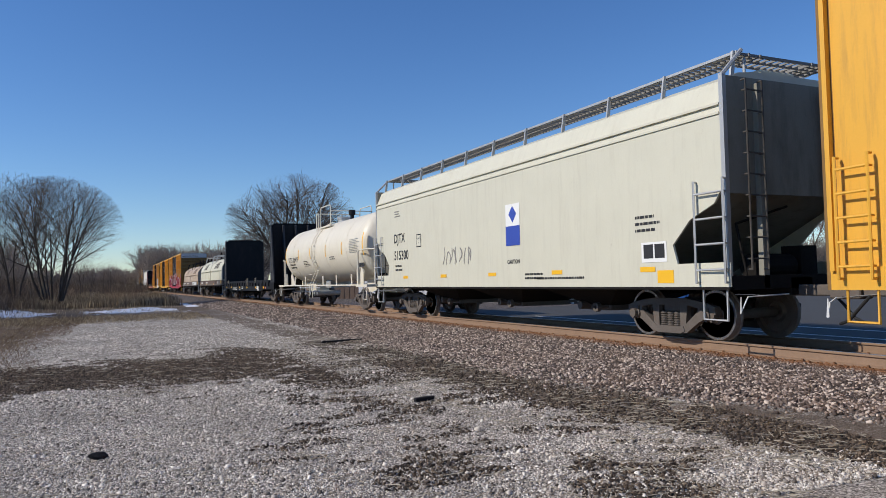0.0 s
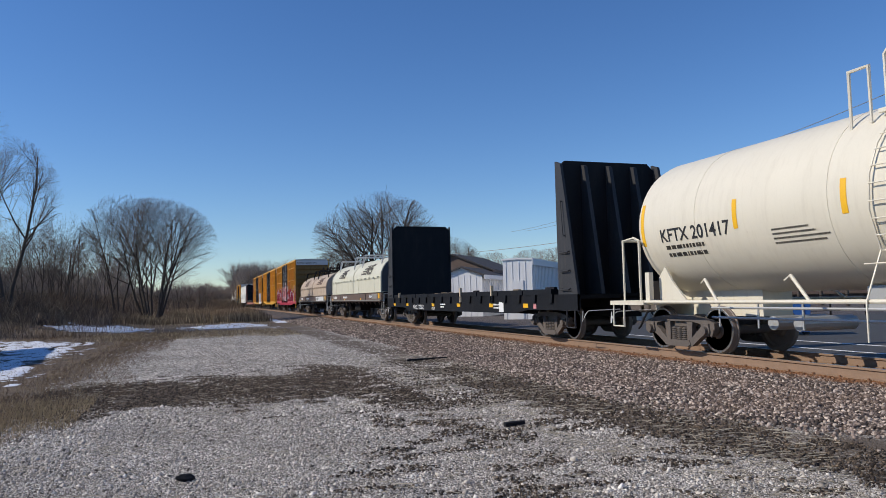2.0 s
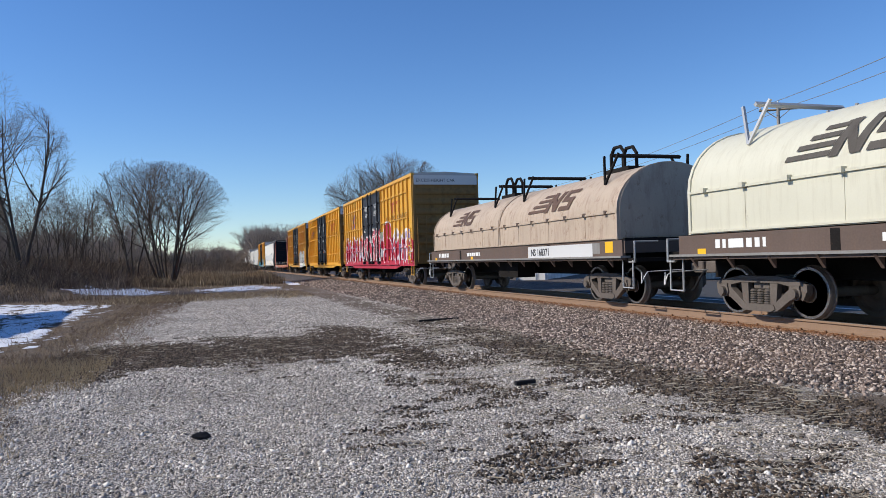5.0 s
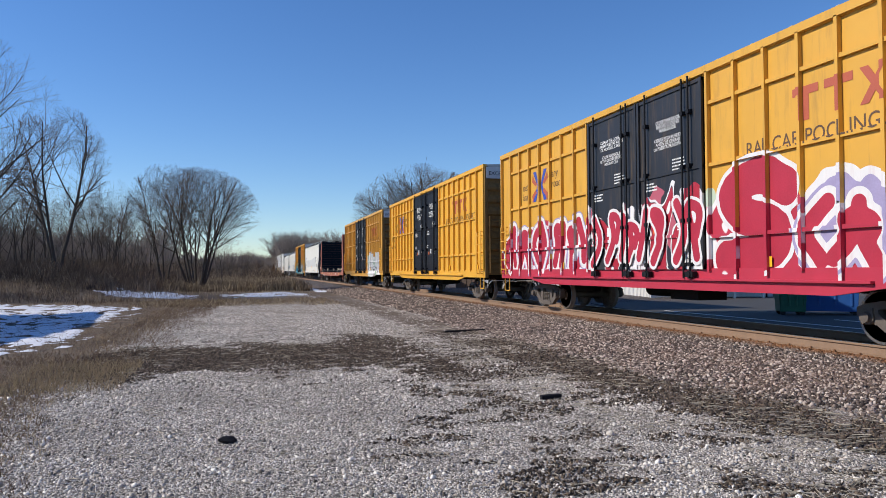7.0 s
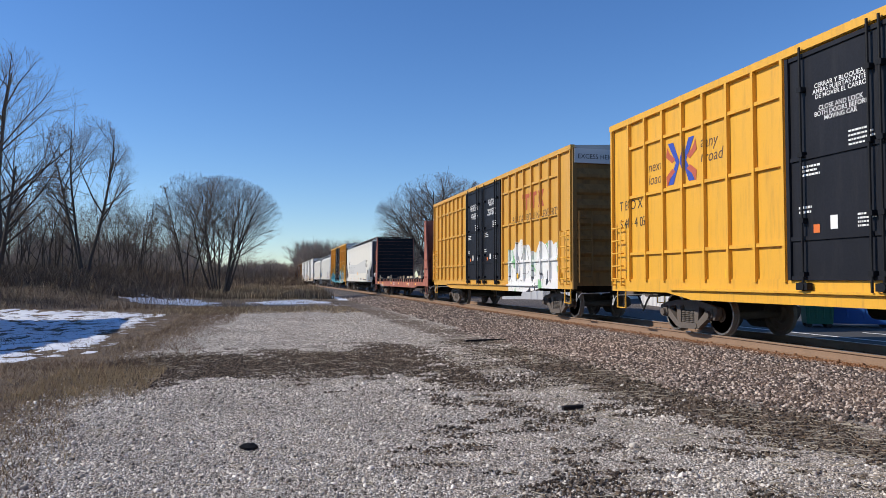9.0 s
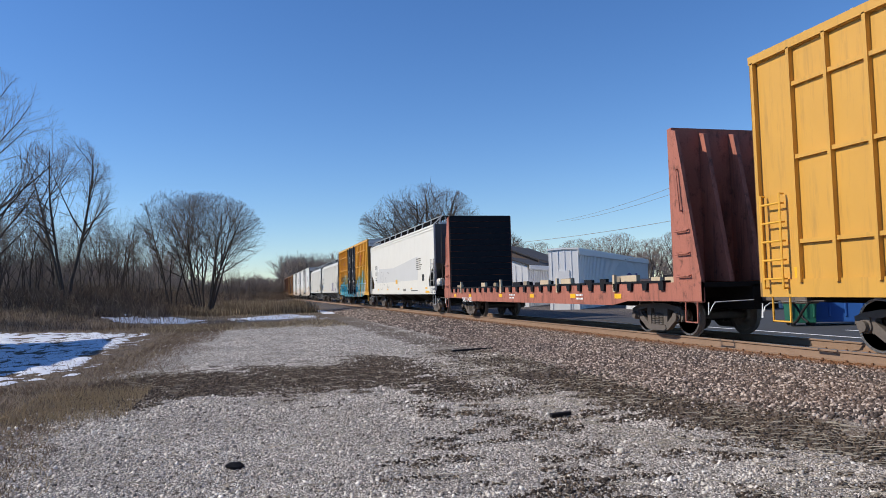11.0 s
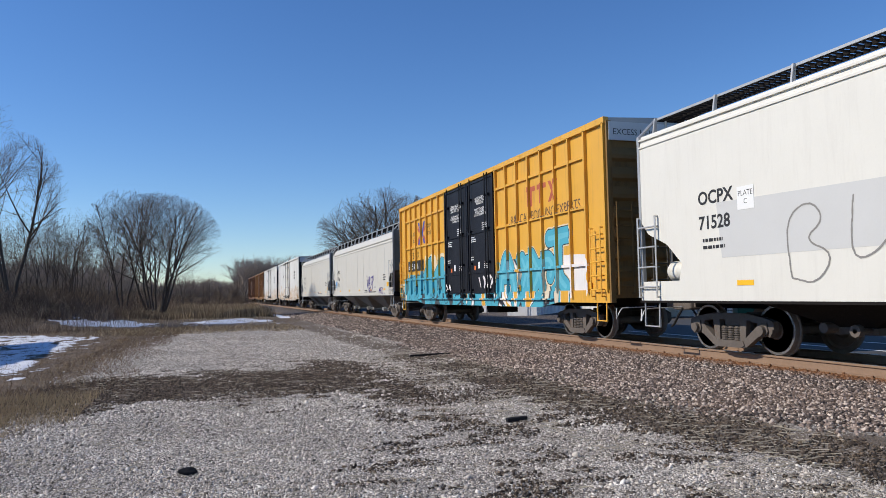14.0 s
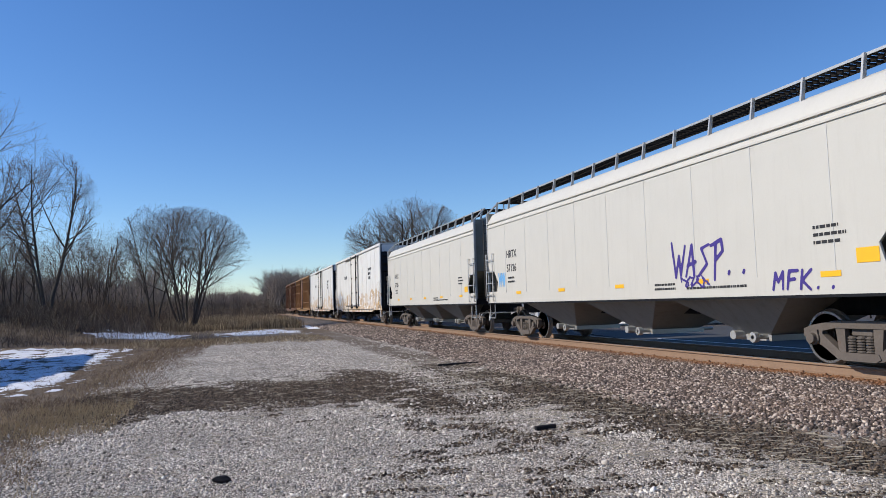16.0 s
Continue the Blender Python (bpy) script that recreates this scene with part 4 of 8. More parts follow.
def boxcar(front, rear, label, m_side, m_door, m_end, kind="double", name="boxcar", top=5.22, ribbed=True):
    car, h = car_at(name, label, "boxcar", front, rear)
    w, z0 = 1.56, 0.92
    bm = bmesh.new()
    bx(bm, -w, w, -h + 0.12, h - 0.12, z0 + 0.18, top - 0.12)
    part("body", bm, m_side, car)
    # roof: shallow ridge with cross seams and an eave rail
    bm = bmesh.new()
    prism(bm, [(-w - 0.07, top - 0.12), (w + 0.07, top - 0.12), (w + 0.07, top - 0.02), (0, top + 0.06), (-w - 0.07, top - 0.02)], "y", -h, h)
    for i in range(19):
        y = -h + 0.4 + i * (2 * h - 0.8) / 18
        prism(bm, [(-w - 0.075, top - 0.03), (0, top + 0.05), (w + 0.075, top - 0.03), (w + 0.075, top + 0.01), (0, top + 0.09), (-w - 0.075, top + 0.01)], "y", y - 0.03, y + 0.03)
    part("roof", bm, M_roof, car, "galvanised roof panels")
    bm = bmesh.new()
    for sx in (-1, 1):
        bx(bm, sx * w - 0.05, sx * w + 0.05 + (0.04 if sx > 0 else 0), -h - 0.02, h + 0.02, top - 0.16, top - 0.005)
        bx(bm, sx * (w + 0.05), sx * (w + 0.085), -h - 0.02, h + 0.02, top - 0.15, top - 0.005)
    part("eave_rail", bm, m_side, car)
    # side sill, deeper in the middle
    bm = bmesh.new()
    for sx in (-1, 1):
        prism(bm, [(-h, z0 + 0.30), (h, z0 + 0.30), (h, z0), (h - 2.6, z0), (h - 3.6, z0 - 0.14), (-h + 3.6, z0 - 0.14), (-h + 2.6, z0), (-h, z0)], "x", sx * w - 0.035, sx * w + 0.035)
        bx(bm, sx * (w + 0.06) - 0.05, sx * (w + 0.06) + 0.05, -h + 2.8, h - 2.8, z0 + 0.06, z0 + 0.10)
    part("side_sill", bm, m_side, car)
    door = 2.45 if kind == "double" else (1.55 if kind == "single" else 0.0)
    rows = RAIL_ROWS
    # ribs that divide each side into panels; a wide plain panel stands at each end
    n = 7 if kind == "double" else 9
    lo_y, hi_y = door + 0.12, h - 0.95
    bm = bmesh.new()
    bx(bm, -RIB_OUT, RIB_OUT, -RIB_HALF, RIB_HALF, z0 + 0.25, top - 0.13)
    upright = mesh_of("rib", bm, m_side)
    bm = bmesh.new()
    bx(bm, -RAIL_OUT, RAIL_OUT, 0, hi_y - lo_y, -0.035, 0.035)
    rail_mesh = mesh_of("rib", bm, m_side)
    for sx in (-1, 1):
        for s in (-1, 1):
            for y in ([lo_y + (hi_y - lo_y) * i / n for i in range(n + 1)] if ribbed else []) + [h - 0.06]:
                if m_side in SPRAYED and sx < 0:
                    bm = bmesh.new()
                    bx(bm, -w - RIB_OUT, -w, s * y - RIB_HALF, s * y + RIB_HALF, z0 + 0.25, top - 0.13)
                    part("rib", bm, m_side, car)
                else:
                    part("rib", upright, m_side, car, at=(sx * w, s * y, 0))
            for z in (rows if ribbed else ()):
                ya = lo_y if s > 0 else -hi_y
                if m_side in SPRAYED and sx < 0:
                    bm = bmesh.new()
                    bx(bm, -w - RAIL_OUT, -w, ya, ya + hi_y - lo_y, z - 0.035, z + 0.035)
                    part("rib", bm, m_side, car)
                else:
                    part("rib", rail_mesh, m_side, car, at=(sx * w, ya, z))
    # corrugated ends with a pale band at the top; yellow m_end has shade mixed in
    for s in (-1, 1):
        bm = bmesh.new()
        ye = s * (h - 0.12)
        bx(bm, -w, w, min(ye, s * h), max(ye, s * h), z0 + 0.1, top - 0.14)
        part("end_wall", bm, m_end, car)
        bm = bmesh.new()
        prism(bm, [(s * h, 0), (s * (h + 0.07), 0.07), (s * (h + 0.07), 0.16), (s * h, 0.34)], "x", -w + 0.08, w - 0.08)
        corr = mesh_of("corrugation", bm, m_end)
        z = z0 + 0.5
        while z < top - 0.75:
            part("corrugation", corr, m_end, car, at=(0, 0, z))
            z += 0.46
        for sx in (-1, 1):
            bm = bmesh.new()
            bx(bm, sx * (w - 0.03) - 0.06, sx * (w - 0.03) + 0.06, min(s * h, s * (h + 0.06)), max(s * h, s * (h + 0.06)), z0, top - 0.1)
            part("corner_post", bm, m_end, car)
        bm = bmesh.new()
        bx(bm, -w + 0.02, w - 0.02, min(s * (h + 0.03), s * (h + 0.075)), max(s * (h + 0.03), s * (h + 0.075)), top - 0.55, top - 0.12)
        part("end_band", bm, M_end_band, car, "pale silver warning band")
    if kind == "double":
        letter(car, "EXCESS HEIGHT CAR", 0.2, -w + 0.12, -h - 0.079, top - 0.42, M_dark_let, face=FRONT)
    if kind != "plain":
        for sx in (-1, 1):
            for s in ((-1, 1) if kind == "double" else (0,)):
                lo, hi = (min(0.02 * s, s * door), max(0.02 * s, s * door)) if s else (-door, door)
                X = sx * (w + 0.06)
                bm = bmesh.new()
                bx(bm, min(X, sx * w), max(X, sx * w), lo, hi, z0 + 0.28, top - 0.2)
                d = part("door", bm, m_door, car, "black plug door" if m_door in (M_black_door, M_door_red) else "")
                bm = bmesh.new()
                for y in (lo + 0.04, hi - 0.04):
                    bx(bm, X - 0.045, X + 0.045, y - 0.04, y + 0.04, z0 + 0.28, top - 0.2)
                for z in (z0 + 0.32, 1.9, 3.25, top - 0.24):
                    bx(bm, X - 0.03, X + 0.03, lo, hi, z - 0.035, z + 0.035)
                part("door_frame", bm, m_door, d)
                for y in (lo + 0.40, lo + 0.62, hi - 0.40):
                    bm = bmesh.new()
                    rod(bm, (X + sx * 0.075, y, z0 + 0.1), (X + sx * 0.075, y, top - 0.1), 0.022, 8)
                    for z in (1.3, 2.2, 3.3, 4.4):
                        bx(bm, min(X, X + sx * 0.1), max(X, X + sx * 0.1), y - 0.05, y + 0.05, z - 0.04, z + 0.04)
                    part("lock_rod", bm, M_black, d)
                for y in (lo + 0.4, hi - 0.4):
                    bm = bmesh.new()
                    bx(bm, min(X, X + sx * 0.11), max(X, X + sx * 0.11), y - 0.13, y + 0.13, z0 + 0.12, z0 + 0.24)
                    rod(bm, (X + sx * 0.03, y, z0 + 0.18), (X + sx * 0.13, y, z0 + 0.18), 0.07, 10)
                    part("door_roller", bm, M_black, d)
                if sx < 0 and kind == "double":
                    letter(d, "CERRAR Y BLOQUEAR\nAMBAS PUERTAS ANTES\nDE MOVER EL CARRO" if s > 0 else "CLOSE THIS DOOR\nBEFORE CLOSING\nMAIN DOOR", 0.108, X - 0.006, (lo + hi) / 2 + 0.02, 4.36, M_white_let, align="CENTER", line=0.85, offset=0.001)
                    letter(d, "CLOSE AND LOCK\nBOTH DOORS BEFORE\nMOVING CAR" if s > 0 else "CIERRE ESTA PUERTA\nANTES DE CERRAR\nLA PUERTA PRINCIPAL", 0.108, X - 0.006, (lo + hi) / 2 + 0.02, 3.98, M_white_let, align="CENTER", line=0.85, offset=0.001)
                    bars(d, X - 0.003, hi - 1.35, 3.5, 0.55, 4, 0.07, 0.03, M_white_let, 13 + s)
                    bars(d, X - 0.003, hi - 0.25, 2.4, 0.4, 2, 0.08, 0.04, M_white_let, 15 + s)
                    bars(d, X - 0.003, hi - 0.3, 3.08, 0.5, 3, 0.07, 0.035, M_white_let, 5 + s)
                    bars(d, X - 0.003, hi - 1.5, 2.2, 0.35, 4, 0.06, 0.03, M_white_let, 7 + s)
                    decal(d, "label_plate", M_orange, X - 0.003, hi - 0.72, hi - 0.58, 1.98, 2.12)
                    decal(d, "label_plate", M_white_let, X - 0.003, hi - 1.10, hi - 0.95, 2.02, 2.24)
    m_lad = m_side if m_side in (M_yellow, M_reefer) else M_yellow
    if m_side in (M_brown_box, M_ochre_box, M_reefer, M_reefer_art):
        m_lad = m_side
    for s in (-1, 1):
        ladder(car, "ladder", -w - 0.05, s * (h - 0.42), z0 + 0.15, z0 + 1.75, 0.46, 5, m_lad)
        ladder(car, "end_ladder", -w + 0.35, s * (h + 0.02) if s < 0 else h + 0.14, z0 + 0.2, z0 + 2.3, 0.4, 6, m_end, along="x")
        stirrup(car, -w, s * (h - 0.42), z0, m_lad)
        stirrup(car, w, s * (h - 0.42), z0, m_lad)
    bm = bmesh.new()
    pipe(bm, [(0.55 + 0.27 * math.cos(a * math.pi / 8), -h - 0.22, 2.5 + 0.27 * math.sin(a * math.pi / 8)) for a in range(17)], 0.022, 6)
    for a in range(5):
        rod(bm, (0.55, -h - 0.2, 2.5), (0.55 + 0.27 * math.cos(a * 1.2566), -h - 0.22, 2.5 + 0.27 * math.sin(a * 1.2566)), 0.014, 5)
    rod(bm, (0.55, -h, 2.5), (0.55, -h - 0.24, 2.5), 0.03, 8)
    part("brake_wheel", bm, M_black, car, smooth=True)
    # underframe: centre sill, cross bearers, brake gear
    bm = bmesh.new()
    bx(bm, -0.3, 0.3, -h, h, 0.78, z0 + 0.2)
    for i in range(9):
        y = -h + 1.0 + i * (2 * h - 2.0) / 8
        bx(bm, -w + 0.06, w - 0.06, y - 0.06, y + 0.06, z0 - 0.06, z0 + 0.2)
    bx(bm, -1.2, -0.5, -1.6, -0.6, 0.55, 0.9)
    rod(bm, (0.3, 1.0, 0.7), (0.3, 2.6, 0.7), 0.2, 12)
    part("underframe", bm, M_underframe, car)
    add_truck(car, -h + 2.55)
    add_truck(car, h - 2.55)
    add_ends(car, h)
    uncoupling_lever(car, h, -w)
    for y in (-h + 0.9, h - 0.9, -4.2, 4.2):
        decal(car, "reflector", M_yellow_tape, -w - 0.037, y - 0.09, y + 0.09, z0 + 0.32, z0 + 0.5)
    return car, h, w, z0, top


def reefer_seams(car, h, w):
    """Thin upright sheet seams and a door track on a smooth insulated side."""
    for i in range(13):
        y = -h + 0.6 + i * (2 * h - 1.2) / 12
        if abs(y) < 1.7:
            continue
        bm = bmesh.new()
        bx(bm, -w - 0.012, -w, y - 0.018, y + 0.018, 1.25, 4.9)
        part("side_seam", bm, M_reefer, car)
    for z in (1.22, 4.86):
        bm = bmesh.new()
        bx(bm, -w - 0.09, -w - 0.01, -1.7, 4.4, z - 0.04, z + 0.04)
        part("door_track", bm, M_grime, car)


def pool_marks(car, h, w, ink_logo=M_red_let, ink=M_brown_let, arrows=True, logo_z=3.62, front_text=True):
    """Red pooling emblem with its slogan on the front half, crossed arrows and slogan on the rear half."""
    X = -w - 0.004
    if front_text:
        bm = bmesh.new()
        y = -4.8
        for k in (0, 1):
            yy = y - k * 0.68
            bx(bm, X - 0.003, X, yy - 0.56, yy, logo_z + 0.42, logo_z + 0.56)
            bx(bm, X - 0.003, X, yy - 0.36, yy - 0.21, logo_z, logo_z + 0.42)
        for a, b in ((0, 1), (1, 0)):
            prism(bm, [(y - 1.36 - 0.56 * a, logo_z), (y - 1.36 - 0.56 * a - 0.16 * (1 - 2 * a), logo_z), (y - 1.36 - 0.56 * b, logo_z + 0.56), (y - 1.36 - 0.56 * b + 0.16 * (1 - 2 * a), logo_z + 0.56)], "x", X - 0.003 - 0.001 * a, X)
        part("emblem", bm, ink_logo, car, "faded red emblem")
        letter(car, "RAILCAR POOLING EXPERTS", 0.36, X - 0.001, -3.62, logo_z - 0.38, ink, wide=0.93)
    if arrows:
        bm1, bm2 = bmesh.new(), bmesh.new()
        yc, zc = 5.85, 3.75
        for s in (-1, 1):
            prism(bm1, [(yc - s * 0.52, zc + 0.52), (yc - s * 0.30, zc + 0.52), (yc - s * 0.06, zc + 0.05), (yc - s * 0.30, zc - 0.42), (yc - s * 0.52, zc - 0.42), (yc - s * 0.20, zc + 0.05)], "x", X - 0.003, X)
            for u in (-1, 1):
                prism(bm2, [(yc - s * 0.56, zc + u * 0.45), (yc - s * 0.60, zc + u * 0.22), (yc - s * 0.34, zc + u * 0.06), (yc - s * 0.22, zc + u * 0.14), (yc - s * 0.44, zc + u * 0.28)], "x", X - 0.004, X)
        part("arrow_emblem", bm1, M_blue_let, car, "blue crossed arrow emblem")
        part("arrow_emblem", bm2, M_red_let, car, "red arrow emblem")
        letter(car, "next\nload", 0.34, X, 7.25, 3.75, ink, shear=0.2, line=0.9)
        letter(car, "any\nroad", 0.34, X, 5.0, 3.95, ink, shear=0.2, line=0.9)


# ---- covered hoppers ----
def hopper(front, rear, label, m, sill=0.93, eave=3.75, roof=4.45, walk_top=4.78, bays=3, cut=1.15, cut_top=2.55, post_col=None, deep=False, name="covered_hopper"):
    car, h = car_at(name, label, "hopper car", front, rear)
    w = 1.57
    # side sheets: cut back at the lower corners
    for sx in (-1, 1):
        bm = bmesh.new()
        ring = [(-h + cut, sill + 0.42), (-h + cut + 0.10, sill + 0.75), (-h + cut * 0.72, sill + 1.15), (-h + cut * 0.25, cut_top - 0.25), (-h + 0.1, cut_top), (-h + 0.1, eave)]
        ring = [(-h, sill), (-h, sill + 0.42)] + ring
        ring = ring + [(-y, z) for y, z in ring[::-1]]
        prism(bm, ring, "x", sx * w - 0.02, sx * w + 0.02)
        part("side_sheet", bm, m, car)
    # roof, rounded over the eaves
    bm = bmesh.new()
    prof = [(-w - 0.02, eave - 0.02), (-w + 0.02, eave + 0.22), (-w + 0.16, roof - 0.16), (-w + 0.42, roof - 0.03), (-0.75, roof + 0.02), (0.75, roof + 0.02), (w - 0.42, roof - 0.03), (w - 0.16, roof - 0.16), (w - 0.02, eave + 0.22), (w + 0.02, eave - 0.02)]
    prism(bm, prof, "y", -h + 0.112, h - 0.112)
    cap = part("roof", bm, m, car, smooth=True)
    for f in cap.data.polygons:
        f.use_smooth = abs(f.normal.y) < 0.9
    for z in (eave - 0.02, eave + 0.13):
        for sx in (-1, 1):
            bm = bmesh.new()
            bx(bm, sx * (w + 0.02) - 0.025, sx * (w + 0.02) + 0.025, -h + 0.1, h - 0.1, z - 0.018, z + 0.018)
            part("roof_seam", bm, m, car)
    # ends: upright sheet above, slope sheet below, their shade put into post_col
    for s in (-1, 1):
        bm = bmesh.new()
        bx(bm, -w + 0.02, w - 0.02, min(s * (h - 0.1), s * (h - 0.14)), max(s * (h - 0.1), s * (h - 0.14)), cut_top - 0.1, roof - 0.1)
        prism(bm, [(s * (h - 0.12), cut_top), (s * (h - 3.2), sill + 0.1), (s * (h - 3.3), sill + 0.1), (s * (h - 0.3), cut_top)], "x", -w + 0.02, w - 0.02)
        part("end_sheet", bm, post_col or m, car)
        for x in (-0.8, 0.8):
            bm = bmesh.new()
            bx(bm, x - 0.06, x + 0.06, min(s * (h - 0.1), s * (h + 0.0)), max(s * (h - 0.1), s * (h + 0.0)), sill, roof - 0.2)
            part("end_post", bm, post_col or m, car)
        # end platform, corner posts, braces
        bm = bmesh.new()
        bx(bm, -w, w, min(s * h, s * (h - 0.25)), max(s * h, s * (h - 0.25)), sill - 0.02, sill + 0.2)
        bx(bm, -w + 0.1, w - 0.1, min(s * (h - 0.2), s * (h - 2.2)), max(s * (h - 0.2), s * (h - 2.2)), sill + 0.02, sill + 0.06)
        part("end_platform", bm, M_underframe, car)
        ladder(car, "ladder", -w - 0.02, s * (h - 0.35), sill + 0.1, sill + 1.75, 0.62, 4, M_galv, 0.07)
        bm = bmesh.new()
        bx(bm, -w - 0.03, -w + 0.05, min(s * (h - 0.02), s * (h - 0.1)), max(s * (h - 0.02), s * (h - 0.1)), sill + 0.2, roof - 0.1)
        pipe(bm, [(-w, s * (h - 0.05), roof - 0.12), (-w + 0.45, s * (h - 0.05), walk_top)], 0.035, 6)
        part("corner_post", bm, M_galv, car, "galvanised corner post")
        ladder(car, "end_ladder", -w + 0.5, s * (h + 0.03) if s < 0 else h + 0.12, sill + 0.3, roof - 0.2, 0.36, 9, M_grime, along="x", r=0.011)
        stirrup(car, -w, s * (h - 0.35), sill, M_galv, 0.5, 0.5)
        bm = bmesh.new()
        rod(bm, (-0.5, s * (h - 0.6), sill + 0.35), (0.4, s * (h - 0.6), sill + 0.35), 0.22, 14)
        bx(bm, 0.5, 0.9, min(s * (h - 0.4), s * (h - 0.8)), max(s * (h - 0.4), s * (h - 0.8)), sill + 0.1, sill + 0.7)
        pipe(bm, [(-0.9, s * (h - 0.3), sill + 0.15), (-0.9, s * (h - 0.5), 2.0), (0.2, s * (h - 0.4), 2.3)], 0.02)
        part("brake_gear", bm, M_underframe, car)
        if bays == 4:
            bm = bmesh.new()
            lathe(bm, [(-0.36, 0.05), (-0.33, 0.17), (-0.26, 0.21), (0.26, 0.21), (0.33, 0.17), (0.36, 0.05)], 16, (-1.1, s * (h - 0.8), sill + 0.62), "y")
            part("air_reservoir", bm, m, car, "pale air reservoir in the end bay", True)
    # bottom bays
    span = 2 * h - 5.4
    pitch = span / bays
    for i in range(bays):
        yc = -span / 2 + pitch * (i + 0.5)
        bm = bmesh.new()
        low = 0.52 if not deep else 0.40
        a, b = pitch * 0.48, 0.28
        up = [bm.verts.new(p) for p in ((-w + 0.04, yc - a, sill + 0.12), (w - 0.04, yc - a, sill + 0.12), (w - 0.04, yc + a, sill + 0.12), (-w + 0.04, yc + a, sill + 0.12))]
        lo = [bm.verts.new(p) for p in ((-0.65, yc - b, low), (0.65, yc - b, low), (0.65, yc + b, low), (-0.65, yc + b, low))]
        for k in range(4):
            bm.faces.new((up[k], up[(k + 1) % 4], lo[(k + 1) % 4], lo[k]))
        bm.faces.new(up)
        bm.faces.new(lo[::-1])
        # deep bays: the shade beneath the car is in their grey
        bay = part("hopper_bay", bm, M_bay if deep else M_underframe, car)
        bm = bmesh.new()
        bx(bm, -0.72, 0.72, yc - 0.42, yc + 0.42, low - 0.08, low + 0.03)
        rod(bm, (-1.05, yc - 0.3, low), (1.05, yc - 0.3, low), 0.04, 8)
        rod(bm, (-1.05, yc - 0.3, low), (-0.95, yc - 0.3, low), 0.10, 8)
        rod(bm, (-0.95, yc + 0.38, low + 0.02), (-0.72, yc + 0.38, low + 0.02), 0.09, 10)
        part("outlet_gate", bm, M_galv if deep else M_truck, bay)
    bm = bmesh.new()
    bx(bm, -0.25, 0.25, -h, h, 0.80, sill + 0.15)
    for sx in (-1, 1):
        bx(bm, sx * w - 0.06, sx * w + 0.03, -h, h, sill - 0.015, sill + 0.03)
    part("underframe", bm, M_underframe if not deep else M_black, car)
    # roof walk: grating both sides of the hatches on brackets, with handrail posts
    for sx in (-1, 1):
        bm = bmesh.new()
        x0, x1 = sx * 0.62, sx * 1.14
        n = int(2 * h / 0.13)
        for i in range(n):
            y = -h + 0.15 + i * (2 * h - 0.3) / (n - 1)
            bx(bm, min(x0, x1), max(x0, x1), y - 0.018, y + 0.018, walk_top - 0.05, walk_top - 0.02)
        for x in (x0, x1, (x0 + x1) / 2):
            bx(bm, x - 0.014, x + 0.014, -h + 0.1, h - 0.1, walk_top - 0.06, walk_top - 0.012)
        part("roof_walk", bm, M_bay if m is M_cream else M_underframe, car, "steel grating roof walk")
        k = 10 if not deep else 14
        bm = bmesh.new()
        prism(bm, [(sx * 1.16, walk_top), (sx * 1.22, walk_top), (sx * (w - 0.28), roof - 0.1), (sx * (w - 0.36), roof - 0.1)], "y", -0.02, 0.02)
        bracket = mesh_of("walk_bracket", bm, M_galv)
        for i in range(k + 1):
            part("walk_bracket", bracket, M_galv, car, at=(0, -h + 0.15 + i * (2 * h - 0.3) / k, 0))
        bm = bmesh.new()
        bx(bm, sx * 1.16 - 0.015, sx * 1.16 + 0.015, -h + 0.1, h - 0.1, walk_top - 0.045, walk_top)
        part("walk_edge", bm, M_galv, car)
    for s in (-1, 1):
        bm = bmesh.new()
        for i in range(15):
            x = -1.1 + i * 2.2 / 14
            bx(bm, x - 0.018, x + 0.018, min(s * (h - 0.14), s * (h - 0.66)), max(s * (h - 0.14), s * (h - 0.66)), walk_top - 0.05, walk_top - 0.021)
        for d in (0.14, 0.4, 0.66):
            bx(bm, -1.14, 1.14, s * (h - d) - 0.014, s * (h - d) + 0.014, walk_top - 0.062, walk_top - 0.014)
        part("roof_walk", bm, M_bay if m is M_cream else M_underframe, car, "steel grating across the roof's end")
        bm = bmesh.new()
        for x in (-0.95, 0.95):
            rod(bm, (x, s * (h - 0.16), roof - 0.1), (x, s * (h - 0.16), walk_top - 0.05), 0.025, 6)
        part("walk_post", bm, M_galv, car)
    bm = bmesh.new()
    bx(bm, -0.42, 0.42, -0.9, 0.9, roof, roof + 0.16)
    hatch = mesh_of("roof_hatch", bm, m, bevel=0.03)
    for i in range(6):
        part("roof_hatch", hatch, m, car, at=(0, -h + 1.2 + i * (2 * h - 2.4) / 5, 0))
    add_truck(car, -h + 2.0)
    add_truck(car, h - 2.0)
    add_ends(car, h)
    uncoupling_lever(car, h, -w)
    return car, h, w


